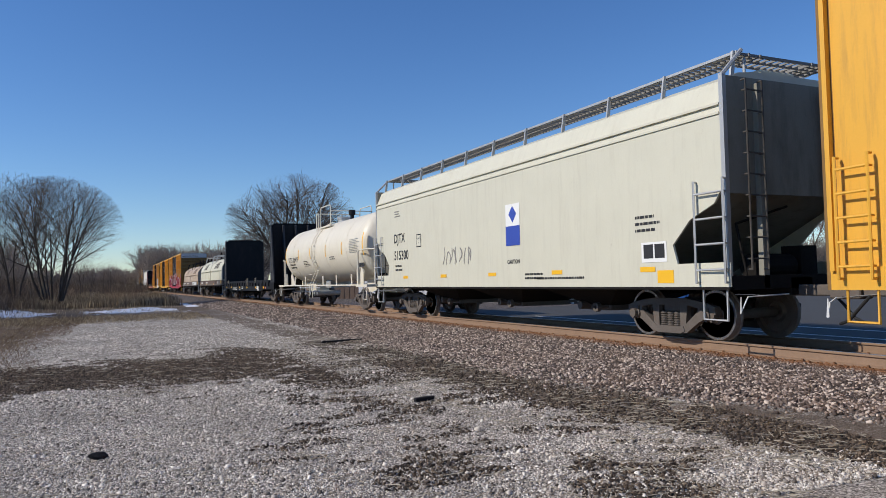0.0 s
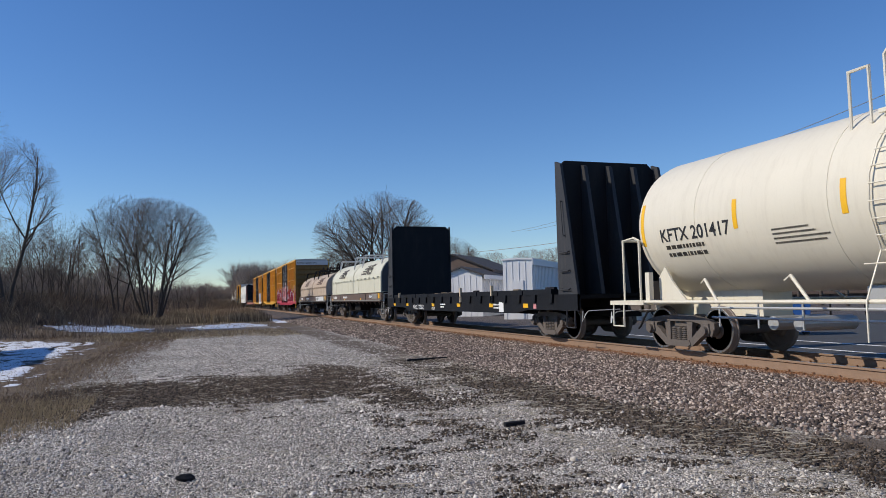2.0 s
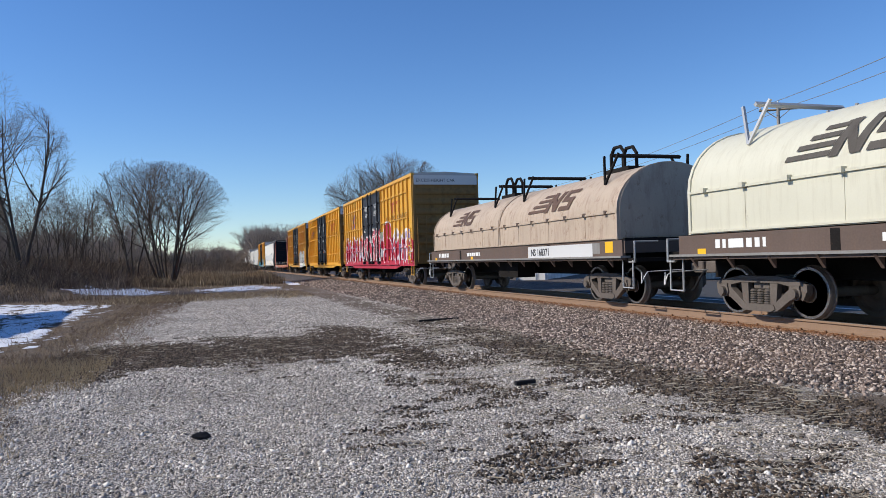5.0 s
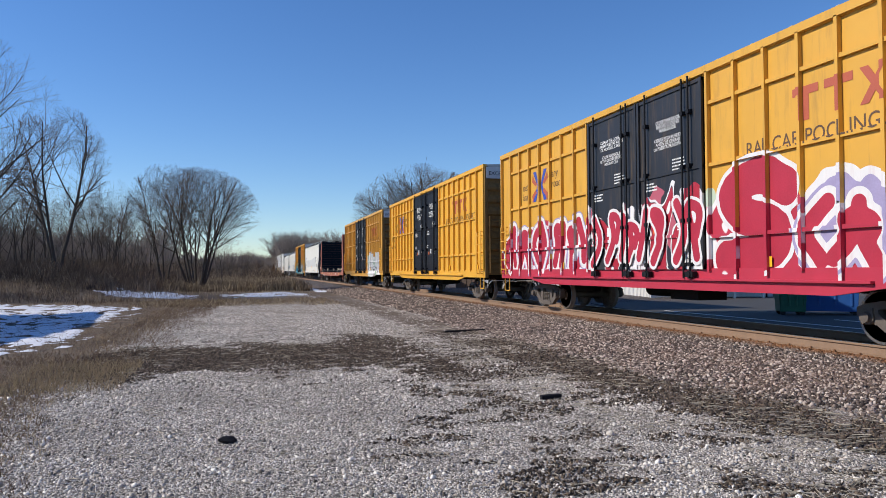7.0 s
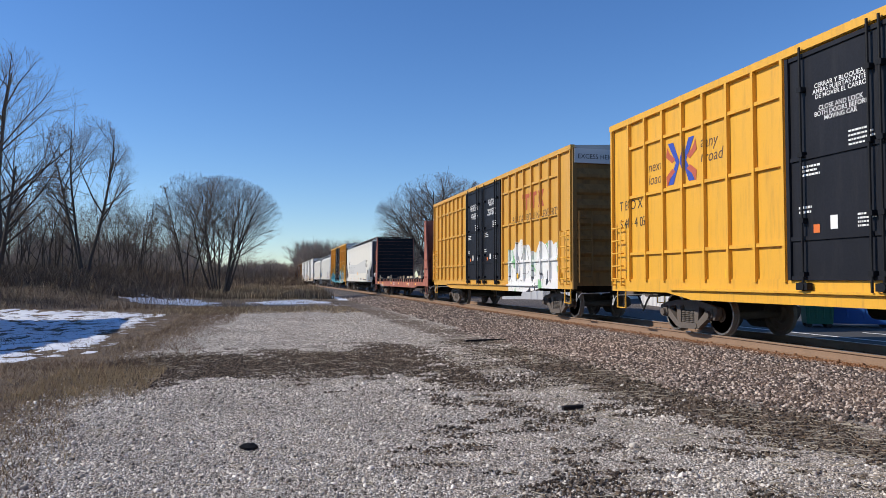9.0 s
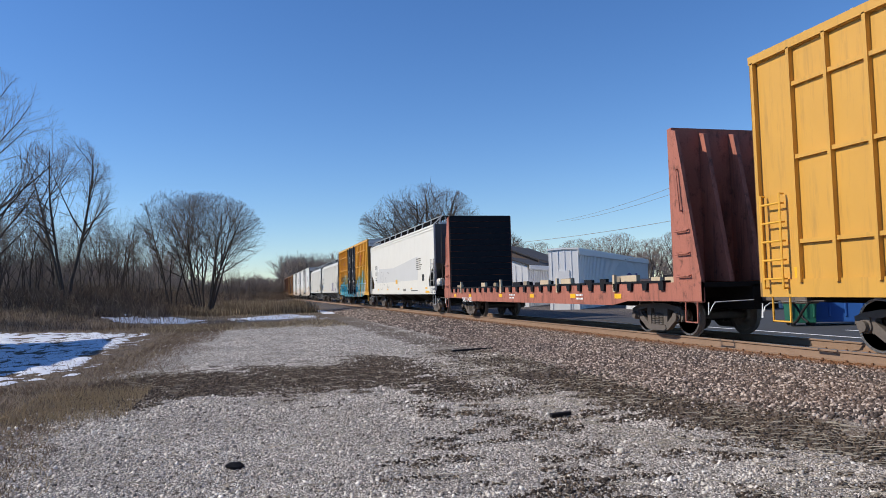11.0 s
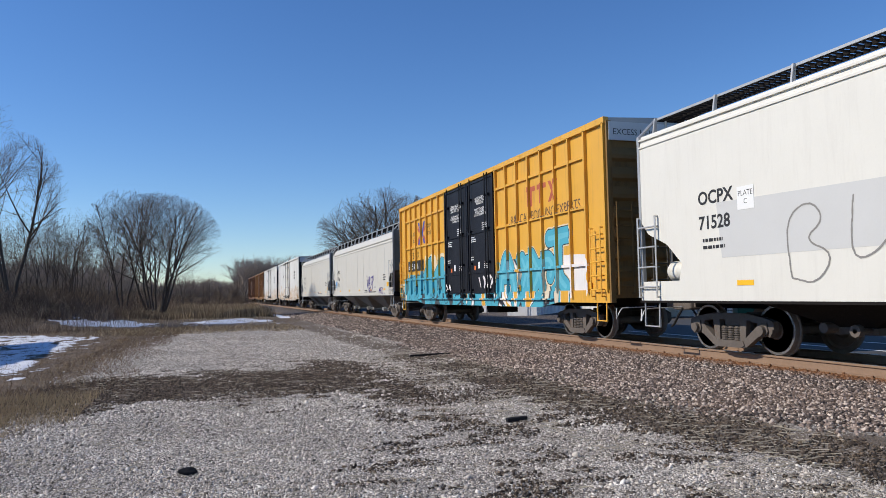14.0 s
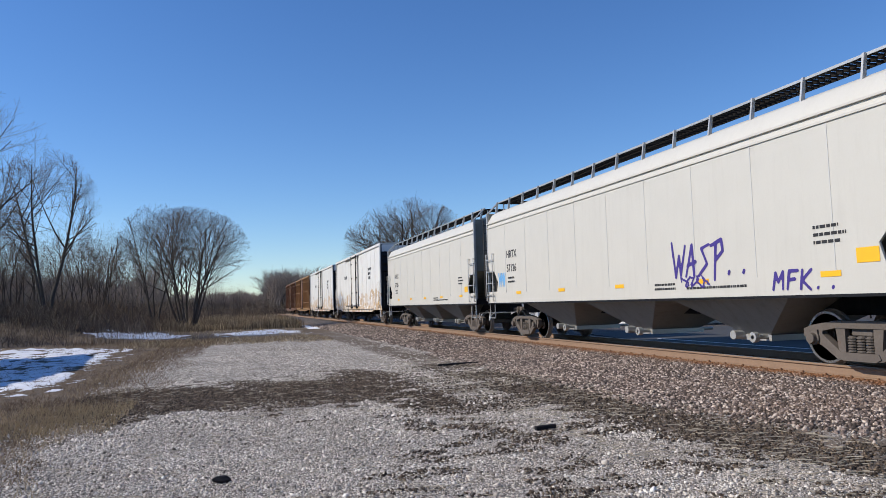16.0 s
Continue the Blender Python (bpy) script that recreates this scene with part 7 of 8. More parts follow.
s = rng.uniform(0.007, 0.0175, len(p)) * (1 + 1.1 * (rng.random(len(p)) > 0.95) + 1.3 * (rng.random(len(p)) > 0.993)) * (1 + 0.05 * np.maximum(0, p[:, 1] - 7))
p[:, 2] += s * 0.12
stones("gravel", p, s, M_gravel, 3, 0.7, "pale crushed gravel strewn over the drive")
p = scatter(52000, -3.0, 6.2, 15.5, 38.0, 1.5)
p = p[p[:, 0] > -1.6 + rng.normal(0, 0.6, len(p)) + np.array([0.9 * noise.noise((u * 0.4, v * 0.3, 7)) for u, v in p[:, :2]])]
p = p[rng.random(len(p)) > np.clip((p[:, 1] - 27) / 11, 0, 1)]
p = p[rng.random(len(p)) > 0.9 * mud_share(p)]
s = rng.uniform(0.016, 0.038, len(p))
stones("gravel", p, s, M_gravel, 4, 0.6, "pale crushed gravel further along the drive")


def blades(name, pts, height, lean, width, material, label, category, seed, segs=2):
    """Thin three-sided stems, each bent over by chance, in one mesh."""
    r = np.random.default_rng(seed)
    n = len(pts)
    a = r.uniform(0, 2 * np.pi, n)
    tip = np.stack([np.cos(a), np.sin(a)], 1) * (height * lean * r.uniform(0.2, 1.0, n))[:, None]
    v, f = [], []
    for k in range(segs + 1):
        u = k / segs
        c = pts + np.concatenate([tip * u ** 1.6, (height * u * (1 - 0.15 * u))[:, None]], 1)
        rad = (width * (1 - 0.85 * u))[:, None]
        for j in range(3):
            q = a + j * 2 * np.pi / 3
            v.append(c + np.stack([np.cos(q), np.sin(q), 0 * q], 1) * rad)
    v = np.stack(v, 1)
    m = 3 * (segs + 1)
    quads = [(3 * k + j, 3 * k + (j + 1) % 3, 3 * k + 3 + (j + 1) % 3, 3 * k + 3 + j) for k in range(segs) for j in range(3)]
    f = (np.array(quads)[None] + (np.arange(n) * m)[:, None, None]).reshape(-1, 4)
    return solid(name, raw_mesh(name, v.reshape(-1, 3), f, material), material, label, category, kind="stuff")


# dead stalks lying on the mud and the ballast toe
p = np.concatenate([scatter(2600, 3.6, 6.3, 3.0, 20.0, 1.5), scatter(700, -2.4, 3.2, 10.6, 16.0), scatter(900, -3.0, 5.5, 3.2, 10.0, 1.4)])
keep = np.array([noise.noise((u * 0.8, v * 0.8, 9)) > -0.15 for u, v in p[:, :2]])
p = p[keep]
n = len(p)
a = rng.uniform(0, 2 * np.pi, n)
L = rng.uniform(0.04, 0.22, n)
e = np.stack([np.cos(a), np.sin(a) * 0.7, rng.uniform(-0.02, 0.12, n)], 1) * L[:, None]
sd2 = np.stack([-np.sin(a), np.cos(a), 0 * a], 1) * 0.0024
z3 = np.array([0, 0, 0.012])
q0, q1 = p + z3, p + e + z3
v = np.stack([q0 - sd2, q0 + sd2, q0 + z3 * 0.5, q1 - sd2, q1 + sd2, q1 + z3 * 0.5], 1)
f = (np.array([(0, 1, 4, 3), (1, 2, 5, 4), (2, 0, 3, 5)])[None] + (np.arange(n) * 6)[:, None, None]).reshape(-1, 4)
solid("dead_stalks", raw_mesh("dead_stalks", v.reshape(-1, 3), f, M_stalk), M_stalk, "dead straw stalks lying on the mud", "straw", kind="stuff")

# dark leaf litter and clods, in drifts on the mud and among the gravel
p = np.concatenate([scatter(46000, 0.8, 6.2, 3.4, 18.0, 1.5), scatter(34000, -2.8, 3.4, 10.8, 17.2)])
drift = np.array([0.55 * noise.noise((u * 0.9, v * 0.7, 12)) + 0.6 * noise.noise((u * 2.1, v * 3.4, 5)) for u, v in p[:, :2]])
p = p[drift + 0.85 * mud_share(p) + 0.12 * (p[:, 0] > 1.8) > 0.42]
p[:, 2] += 0.008
stones("leaf_litter", p, rng.uniform(0.010, 0.034, len(p)), M_litter, 6, 0.3, "dark leaf litter and clods on the mud", "litter")

def off_snow(p):
    """Most of the grass left out where the thin snow lies."""
    on = (p[:, 0] > -9.0) & (p[:, 0] < 5.0) & (p[:, 1] > 41.5) & (p[:, 1] < 57.0)
    return p[~(on & (rng.random(len(p)) < 0.85))]


# short turf at the drive's edge
p = scatter(16000, -9.0, -1.2, 4.0, 40.0, 1.4)
edge = -1.9 - 0.012 * p[:, 1] + np.array([0.9 * noise.noise((u * 0.5, v * 0.5, 4)) for u, v in p[:, :2]])
p = p[p[:, 0] < edge]
inside_snow = (p[:, 0] < -3.4) & (p[:, 1] > 14.5) & (p[:, 1] < 38)
p = p[~(inside_snow & (rng.random(len(p)) < 0.93))]
blades("turf", p, rng.uniform(0.03, 0.13, len(p)), 1.1, np.full(len(p), 0.005), M_straw, "short dry winter turf beside the drive", "grass", 21)
p = scatter(1500, -3.3, -1.6, 10.5, 13.5)
blades("turf", p, rng.uniform(0.08, 0.2, len(p)), 0.8, np.full(len(p), 0.005), M_straw, "tuft of straw-coloured grass", "grass", 22)

p = scatter(22000, -8.0, -0.6, 13.5, 46.0, 1.0)
p = p[p[:, 0] < -1.2 + np.array([0.9 * noise.noise((u * 0.4, v * 0.3, 7)) for u, v in p[:, :2]])]
p = p[~((p[:, 0] < -3.2) & (p[:, 1] > 14.0) & (p[:, 1] < 39) & (rng.random(len(p)) < 0.55))]
p = off_snow(p)
blades("turf", p, rng.uniform(0.03, 0.11, len(p)), 1.3, np.full(len(p), 0.007), M_turf_dark, "matted brown turf round the snow", "grass", 41)
p = off_snow(scatter(9000, -5.0, 4.5, 34.0, 62.0, 1.0))
blades("turf", p, rng.uniform(0.04, 0.22, len(p)), 1.2, np.full(len(p), 0.02), M_tall_straw, "rough dry grass at the end of the drive", "grass", 42)

SNOW_A = [(-16.0, 42.0), (-7.3, 39.0), (-3.8, 35.0), (-3.5, 28.0), (-3.6, 24.0), (-2.8, 19.5), (-3.3, 16.0), (-4.3, 13.0), (-9.0, 12.0), (-16.0, 20.0)]
holed_snow("snow", SNOW_A, "patch of old snow in a shaded hollow", 1.0, 1, 0.12)
holed_snow("snow", [(-1.9, 51.0), (0.6, 54.0), (3.7, 58.0), (4.7, 49.0), (4.6, 40.5), (3.9, 41.5), (3.4, 46.0), (1.5, 44.5), (-1.3, 43.5)], "thin strip of old snow along the grass", 0.72, 2)
holed_snow("snow", [(-9.5, 48.0), (-7.3, 52.0), (-5.2, 55.0), (-2.2, 49.0), (-2.8, 43.5), (-8.0, 44.5)], "broken remains of snow on the turf", 0.6, 3)
holed_snow("snow", [(5.2, 66.0), (6.0, 66.0), (6.2, 54.0), (5.2, 54.0)], "narrow snow strip by the ballast", 0.1, 4)

# straw-coloured tall grass towards the track, brown brush on the bank
p = scatter(12000, -6.0, 7.0, 58.0, 110.0, 1.4)
p = p[p[:, 0] < 4.0 + 0.025 * p[:, 1] - 0.8 * rng.random(len(p))]
blades("tall_grass", p, rng.uniform(0.5, 1.25, len(p)) * np.array([0.75 + 0.6 * noise.noise((u * 0.3, v * 0.15, 5)) for u, v in p[:, :2]]), 0.4, np.full(len(p), 0.03), M_tall_straw, "tall dry straw-coloured grass", "grass", 23)
p = off_snow(scatter(3500, -14.0, -3.0, 44.0, 62.0, 1.0))
blades("tall_grass", p, rng.uniform(0.2, 0.55, len(p)), 0.5, np.full(len(p), 0.008), M_tall_straw, "dry grass at the foot of the bank", "grass", 24)


def brush(name, n, x0, x1, y0, y1, h0, h1, seed, label, slope=True, width=0.026, each=22):
    """Shrubs of leaning bare stems, each shrub of its own height and spread."""
    r = np.random.default_rng(seed)
    k = n // each
    y = y0 + (y1 - y0) * r.random(k)
    x = x0 + (x1 - x0) * r.random(k)
    lim = np.where(y < 62, -6.0 - 0.04 * (62 - y), -6.0 + 0.06 * (y - 62)) if slope else np.full(k, 99.0)
    keep = x < lim + r.normal(0, 0.7, k)
    x, y = x[keep], y[keep]
    tall_by = r.uniform(h0, h1, len(x)) * np.array([0.8 + 0.6 * noise.noise((u * 0.25, v * 0.2, seed)) for u, v in zip(x, y)])
    px = np.repeat(x, each) + r.normal(0, 0.42, len(x) * each)
    py = np.repeat(y, each) + r.normal(0, 0.42, len(x) * each)
    h = np.repeat(tall_by, each) * r.uniform(0.45, 1.0, len(px))
    p = np.stack([px, py, ground_z(px, py) - 0.05], 1)
    blades(name, p, np.maximum(0.3, h), 1.0, np.full(len(p), width), M_brush, label, "brush", seed, 2)


p = off_snow(scatter(17000, -32, -2.0, 40.0, 60.0))
p = p[p[:, 0] < -3.5 - 0.1 * (60 - p[:, 1]) + rng.normal(0, 1.0, len(p))]
hh = rng.uniform(0.25, 1.0, len(p)) * np.array([0.8 + 0.8 * noise.noise((u * 0.4, v * 0.4, 3)) for u, v in p[:, :2]])
blades("low_brush", p, np.maximum(0.15, hh), 0.9, np.full(len(p), 0.012), M_brush_low, "low tangle of dry brush and weeds on the bank", "brush", 30)
p = scatter(13000, -7.0, -1.4, 4.0, 15.0, 1.2)
p = p[p[:, 0] < -1.75 - 0.012 * p[:, 1] + np.array([0.8 * noise.noise((u * 0.6, v * 0.6, 4)) for u, v in p[:, :2]])]
blades("turf", p, rng.uniform(0.02, 0.09, len(p)), 1.4, np.full(len(p), 0.005), M_turf_dark, "brown flattened turf beside the gravel", "grass", 29)
brush("brush", 15000, -34, -2, 48, 66, 0.8, 2.3, 31, "thicket of bare brown brush on the bank")
brush("brush", 13000, -46, 1, 64, 95, 1.2, 3.0, 32, "tall bare brush behind the bank", width=0.02)
brush("brush", 12000, -60, 7, 95, 170, 1.6, 3.6, 33, "far brown brush along the line", width=0.03)
brush("brush", 9000, -20, 14, 165, 215, 2.0, 4.6, 35, "far thicket where the line bends", False, width=0.05)
brush("brush", 5000, 15.5, 40, 60, 230, 1.0, 3.5, 34, "brown brush across the track", False)


# ---- bare trees ----
def reach(p, d, env):
    """How far from p along d the crown's outline lies: an egg with centre height env[0] and half-axes env[1], env[2]."""
    cz, rx, rz = env
    q = Vector((p.x / rx, p.y / rx, (p.z - cz) / rz))
    e = Vector((d.x / rx, d.y / rx, d.z / rz))
    a, b, c = e.dot(e), q.dot(e), q.dot(q) - 1
    disc = b * b - a * c
    return max(0.0, (-b + math.sqrt(disc)) / a) if disc > 0 else 0.0


KIDS = (10, 8, 6, 3)


def grow(rnd, p, d, length, radius, level, out, top, env, twist, lift, kids, bare=0.36):
    n = (6, 4, 3, 1)[level]
    pts = [p.copy()]
    for i in range(n):
        d = (d + Vector((rnd.gauss(0, twist), rnd.gauss(0, twist), rnd.gauss(0, twist * 0.6) + (lift if level == 0 else lift + 0.02)))).normalized()
        q = p + d * (length / n)
        r0, r1 = radius * (1 - 0.75 * i / n), radius * (1 - 0.75 * (i + 1) / n)
        out.append((p.copy(), q.copy(), max(0.006, r0), max(0.005, r1), level))
        p = q
        pts.append(p.copy())
    if level >= top:
        return
    for k in range(kids[level]):
        first = bare if level == 0 else 0.2
        t = first + (0.98 - first) * (k + rnd.random()) / kids[level]
        i = min(n - 1, int(t * n))
        at_p = pts[i].lerp(pts[i + 1], t * n - i)
        along = (pts[i + 1] - pts[i]).normalized()
        ax = along.cross(Vector((rnd.gauss(0, 1), rnd.gauss(0, 1), rnd.gauss(0, 1)))).normalized()
        nd = Matrix.Rotation(radians(rnd.uniform(24, 56)), 3, ax) @ along
        room = reach(at_p, nd, env) * rnd.uniform(0.75, 1.08)
        L = min(room, length * rnd.uniform(0.40, 0.66))
        if L > 0.12:
            grow(rnd, at_p, nd, L, radius * (1 - 0.75 * t) * rnd.uniform(0.5, 0.72), level + 1, out, top, env, twist, lift, kids)


def tubes(segs, sides):
    P0 = np.array([s[0] for s in segs])
    P1 = np.array([s[1] for s in segs])
    r0 = np.array([s[2] for s in segs])
    r1 = np.array([s[3] for s in segs])
    d = P1 - P0
    d /= np.linalg.norm(d, axis=1)[:, None] + 1e-9
    ref = np.where(np.abs(d[:, 2:3]) > 0.9, np.array([[1.0, 0, 0]]), np.array([[0, 0, 1.0]]))
    u = np.cross(d, ref)
    u /= np.linalg.norm(u, axis=1)[:, None]
    w = np.cross(d, u)
    vs = []
    for P, r in ((P0, r0), (P1, r1)):
        for j in range(sides):
            a = 2 * math.pi * j / sides
            vs.append(P + (u * math.cos(a) + w * math.sin(a)) * r[:, None])
    v = np.stack(vs, 1).reshape(-1, 3)
    q = [(j, (j + 1) % sides, sides + (j + 1) % sides, sides + j) for j in range(sides)]
    f = (np.array(q)[None] + (np.arange(len(segs)) * 2 * sides)[:, None, None]).reshape(-1, 4)
    return v, f


def bare_tree(name, label, m, seed, height, stems, wide, spread=0.5, radius=0.16, low=0.18, lift=0.03, m_twig=None, fat=1.0, base=0.0, twist=0.07, kids=KIDS, bole=0.0):
    """A leafless tree whose twigs fill an egg-shaped crown. wide: the crown's half width; low: where the crown begins, as a share of the height."""
    rnd = random.Random(seed)
    out = []
    env = (height * (low + 1) / 2, wide, height * (1 - low) / 2)
    if bole:
        out.append((Vector((0, 0, -0.3)), Vector((0, 0, bole)), radius * 1.5, radius * 1.2, 0))
    for k in range(stems):
        a = 2 * math.pi * (k + rnd.random() * 0.5) / stems
        tilt = spread * (0.25 + 0.75 * ((k * 0.618) % 1.0))
        d = Vector((math.cos(a) * tilt, math.sin(a) * tilt, 1)).normalized()
        p0 = Vector((math.cos(a) * base, math.sin(a) * base, bole - (0.3 if not bole else 0.05)))
        L = max(reach(p0 + d * height * 0.3, d, env) + height * 0.3, height * 0.5) * rnd.uniform(0.70, 1.0)
        grow(rnd, p0, d, L, radius * rnd.uniform(0.75, 1.1), 0, out, 3, env, twist, lift, kids)
    t = thing(name, label, "tree", m)
    thick = [s for s in out if s[4] <= 1]
    thin = [(a, b, r * fat, q * fat, lv) for a, b, r, q, lv in out if lv >= 2]
    part("trunk", raw_mesh("trunk", *tubes(thick, 5), M_bark, True), M_bark, t)
    part("crown", raw_mesh("crown", *tubes(thin, 3), m_twig or M_twig), m_twig or M_twig, t)
    return t


def at(az, dist, z=None, turn=0):
    x, y = dist * math.sin(radians(az)), dist * math.cos(radians(az))
    return pose(x, y, float(ground_z(x, y)) if z is None else z, 0, 0, turn)


clump = bare_tree("tree", "broad clump of many-stemmed bare trees on the bank", at(-3.3, 64), 3, 10.3, 11, 5.3, 0.56, 0.12, 0.22, fat=0.85, base=0.45, kids=(11, 8, 6, 3), twist=0.05, lift=0.012)
bare_tree("tree", "bare many-stemmed tree beside the clump", at(-5.6, 65.5), 8, 10.4, 4, 3.3, 0.42, 0.11, 0.25, fat=0.85, base=0.2, kids=(11, 8, 6, 3), twist=0.05, lift=0.015)
leaner = bare_tree("tree", "tall forked bare tree rising from the brush", at(-12.6, 56), 14, 11.6, 3, 3.4, 0.42, 0.15, 0.28, fat=0.85, base=0.1, kids=(12, 9, 7, 3))
tall = bare_tree("tree", "tall bare tree with a wide open crown", at(-18.2, 52), 21, 15.0, 4, 5.6, 0.6, 0.20, 0.22, fat=0.85, base=0.2, kids=(12, 9, 7, 3))
slim = bare_tree("tree", "slender bare young tree in the thicket", at(-9.3, 70), 27, 8.6, 5, 2.3, 0.40, 0.065, 0.2, fat=0.9, base=0.6, kids=(9, 7, 5, 0))
for az, d, turn, sc in ((-9.4, 84, 15, 1.1), (-14.6, 78, 65, 1.1), (-17.4, 74, 115, 1.15), (-19.2, 66, 265, 1.1), (-21.4, 76, 345, 1.25), (-12.8, 76, 185, 1.05), (-8.6, 74, 40, 1.0), (-10.0, 80, 130, 1.1), (-11.2, 68, 210, 1.0), (-15.2, 72, 300, 1.15), (-16.6, 66, 75, 1.0), (-18.2, 78, 10, 1.25), (-20.5, 70, 160, 1.1), (-13.9, 90, 250, 1.2), (-6.9, 96, 20, 0.9), (-1.4, 92, 100, 0.75), (-22, 60, 190, 1.2), (0.2, 118, 33, 0.7), (-7.6, 60, 222, 0.55), (-12.1, 58, 99, 0.5)):
    c = copy_thing(slim, at(az, d, None, turn))
    c.scale = (sc, sc, sc)
    tagged(c, "slender bare tree standing in the brush")
for az, d, turn, sc in ((-23.5, 58, 120, 0.95), (-16.9, 88, 200, 0.75), (-27, 50, 20, 0.9)):
    c = copy_thing(leaner, at(az, d, None, turn))
    c.scale = (sc, sc, sc)
# the rounded bare tree across the track and its neighbours
oak = bare_tree("tree", "large rounded bare tree across the track", at(13.4, 100), 33, 16.4, 11, 9.2, 1.3, 0.24, 0.1, m_twig=M_twig, fat=1.1, base=0.15, twist=0.10, bole=2.0, kids=(12, 8, 6, 3))
for az, d, turn, sc in ((18.6, 112, 80, 0.68), (10.4, 160, 170, 0.8), (20.3, 125, 260, 0.55)):
    c = copy_thing(oak, at(az, d, 0, turn))
    c.scale = (sc, sc, sc)
    tagged(c, "bare tree standing behind the large rounded one")
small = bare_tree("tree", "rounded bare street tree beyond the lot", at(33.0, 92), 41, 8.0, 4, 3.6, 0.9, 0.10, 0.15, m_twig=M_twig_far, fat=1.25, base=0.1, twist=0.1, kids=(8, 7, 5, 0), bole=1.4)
for az, d, turn, sc in ((27.2, 110, 20, 1.1), (28.6, 120, 90, 1.25), (35.6, 88, 150, 0.85), (30.9, 105, 50, 1.0), (36.8, 110, 280, 0.95), (39.6, 105, 200, 1.0), (41.0, 95, 310, 1.05), (43.4, 88, 60, 1.15), (44.6, 82, 140, 1.2), (46.0, 78, 230, 1.25), (47.6, 74, 15, 1.2), (49.3, 80, 105, 1.1), (38.2, 98, 77, 0.9), (51.5, 76, 180, 1.2), (25.4, 125, 12, 1.2), (22.5, 130, 45, 1.2), (20.0, 135, 145, 1.1), (54.0, 72, 80, 1.2)):
    c = copy_thing(small, at(az, d, 0, turn))
    c.scale = (sc, sc, sc)
    tagged(c, "bare tree beyond the lot and its houses")


def far_wood(name, az0, az1, d0, d1, n, h0, h1, seed, label):
    """A distant wood: many small forked stems in one mesh."""
    rnd = random.Random(seed)
    out = []
    for _ in range(n):
        az, d = rnd.uniform(az0, az1), rnd.uniform(d0, d1)
        x, y = d * math.sin(radians(az)), d * math.cos(radians(az))
        h = rnd.uniform(h0, h1)
        p = Vector((x, y, 0))
        for k in range(rnd.randint(5, 8)):
            q = p + Vector((rnd.gauss(0, 0.09) * h, rnd.gauss(0, 0.09) * h, h * rnd.uniform(0.45, 0.75)))
            out.append((p.copy(), q, 0.16, 0.07, 0))
            for _ in range(5):
                e = q + Vector((rnd.gauss(0, 0.13) * h, rnd.gauss(0, 0.13) * h, h * rnd.uniform(0.06, 0.3)))
                m = p.lerp(q, rnd.uniform(0.5, 1.0))
                out.append((m, e, 0.07, 0.03, 1))
                for _ in range(3):
                    out.append((m.lerp(e, rnd.uniform(0.4, 1)), e + Vector((rnd.gauss(0, 0.06) * h, rnd.gauss(0, 0.06) * h, h * rnd.uniform(-0.05, 0.1))), 0.05, 0.02, 2))
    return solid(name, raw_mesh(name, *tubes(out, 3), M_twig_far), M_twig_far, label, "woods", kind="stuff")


far_wood("far_woods", 2.6, 8.5, 190, 300, 190, 8, 13, 51, "distant bare woods beyond the bend of the line")
far_wood("far_woods", -5.5, 2.8, 200, 330, 200, 4.5, 7.5, 55, "low distant woods behind the clump")
far_wood("far_woods", -24, -5.0, 180, 380, 300, 8, 14.5, 52, "distant grey-brown woods behind the thicket")
far_wood("far_woods", 12, 56, 150, 260, 210, 7, 11, 53, "distant bare woods behind the houses")
far_wood("far_woods", 4, 12, 330, 520, 90, 12, 20, 54, "far woods along the railway")

# conifer
con = thing("conifer", "dark green conifer among the bare trees", "tree", at(38.0, 86, 0))
bm = bmesh.new()
rod(bm, (0, 0, -0.2), (0, 0, 8.6), 0.16, 8, 0.03)
part("trunk", bm, M_bark, con)
rnd = random.Random(8)
segs = []
for i in range(520):
    z = 0.8 + 7.8 * rnd.random() ** 0.8
    a = rnd.uniform(0, 6.28)
    L = (8.9 - z) * 0.26 * rnd.uniform(0.6, 1.1) + 0.1
    p0 = Vector((0, 0, z))
    p1 = Vector((math.cos(a) * L, math.sin(a) * L, z - 0.15 * L))
    for k in range(5):
        q = p0.lerp(p1, 0.25 + 0.18 * k)
        segs.append((q, q + Vector((rnd.gauss(0, 0.22), rnd.gauss(0, 0.22), rnd.gauss(0.02, 0.12))), 0.07, 0.015, 0))
part("crown", raw_mesh("crown", *tubes(segs, 3), M_needle), M_needle, con)
con.scale = (0.7, 0.7, 0.72)
c = copy_thing(con, at(33.5, 150, 0))
c.scale = (1.1, 1.1, 1.0)


# ---- across the track: lot, buildings, poles ----
bm = bmesh.new()
ring = [(14.2, -60), (60, -60), (60, 33), (34, 33), (15.5, 30.5), (14.2, 24)]
prism(bm, ring, "z", -0.2, 0.02)
solid("parking_lot", bm, M_asphalt, "pale worn asphalt lot across the track", "pavement", kind="structure")
for x, y0, y1 in ((15.2, 6, 24), (17.2, 2, 18)):
    bm = bmesh.new()
    bx(bm, x, x + 0.12, y0, y1, 0.024, 0.028)
    solid("lot_line", bm, M_white_let, "white painted line on the lot", "marking", kind="structure")


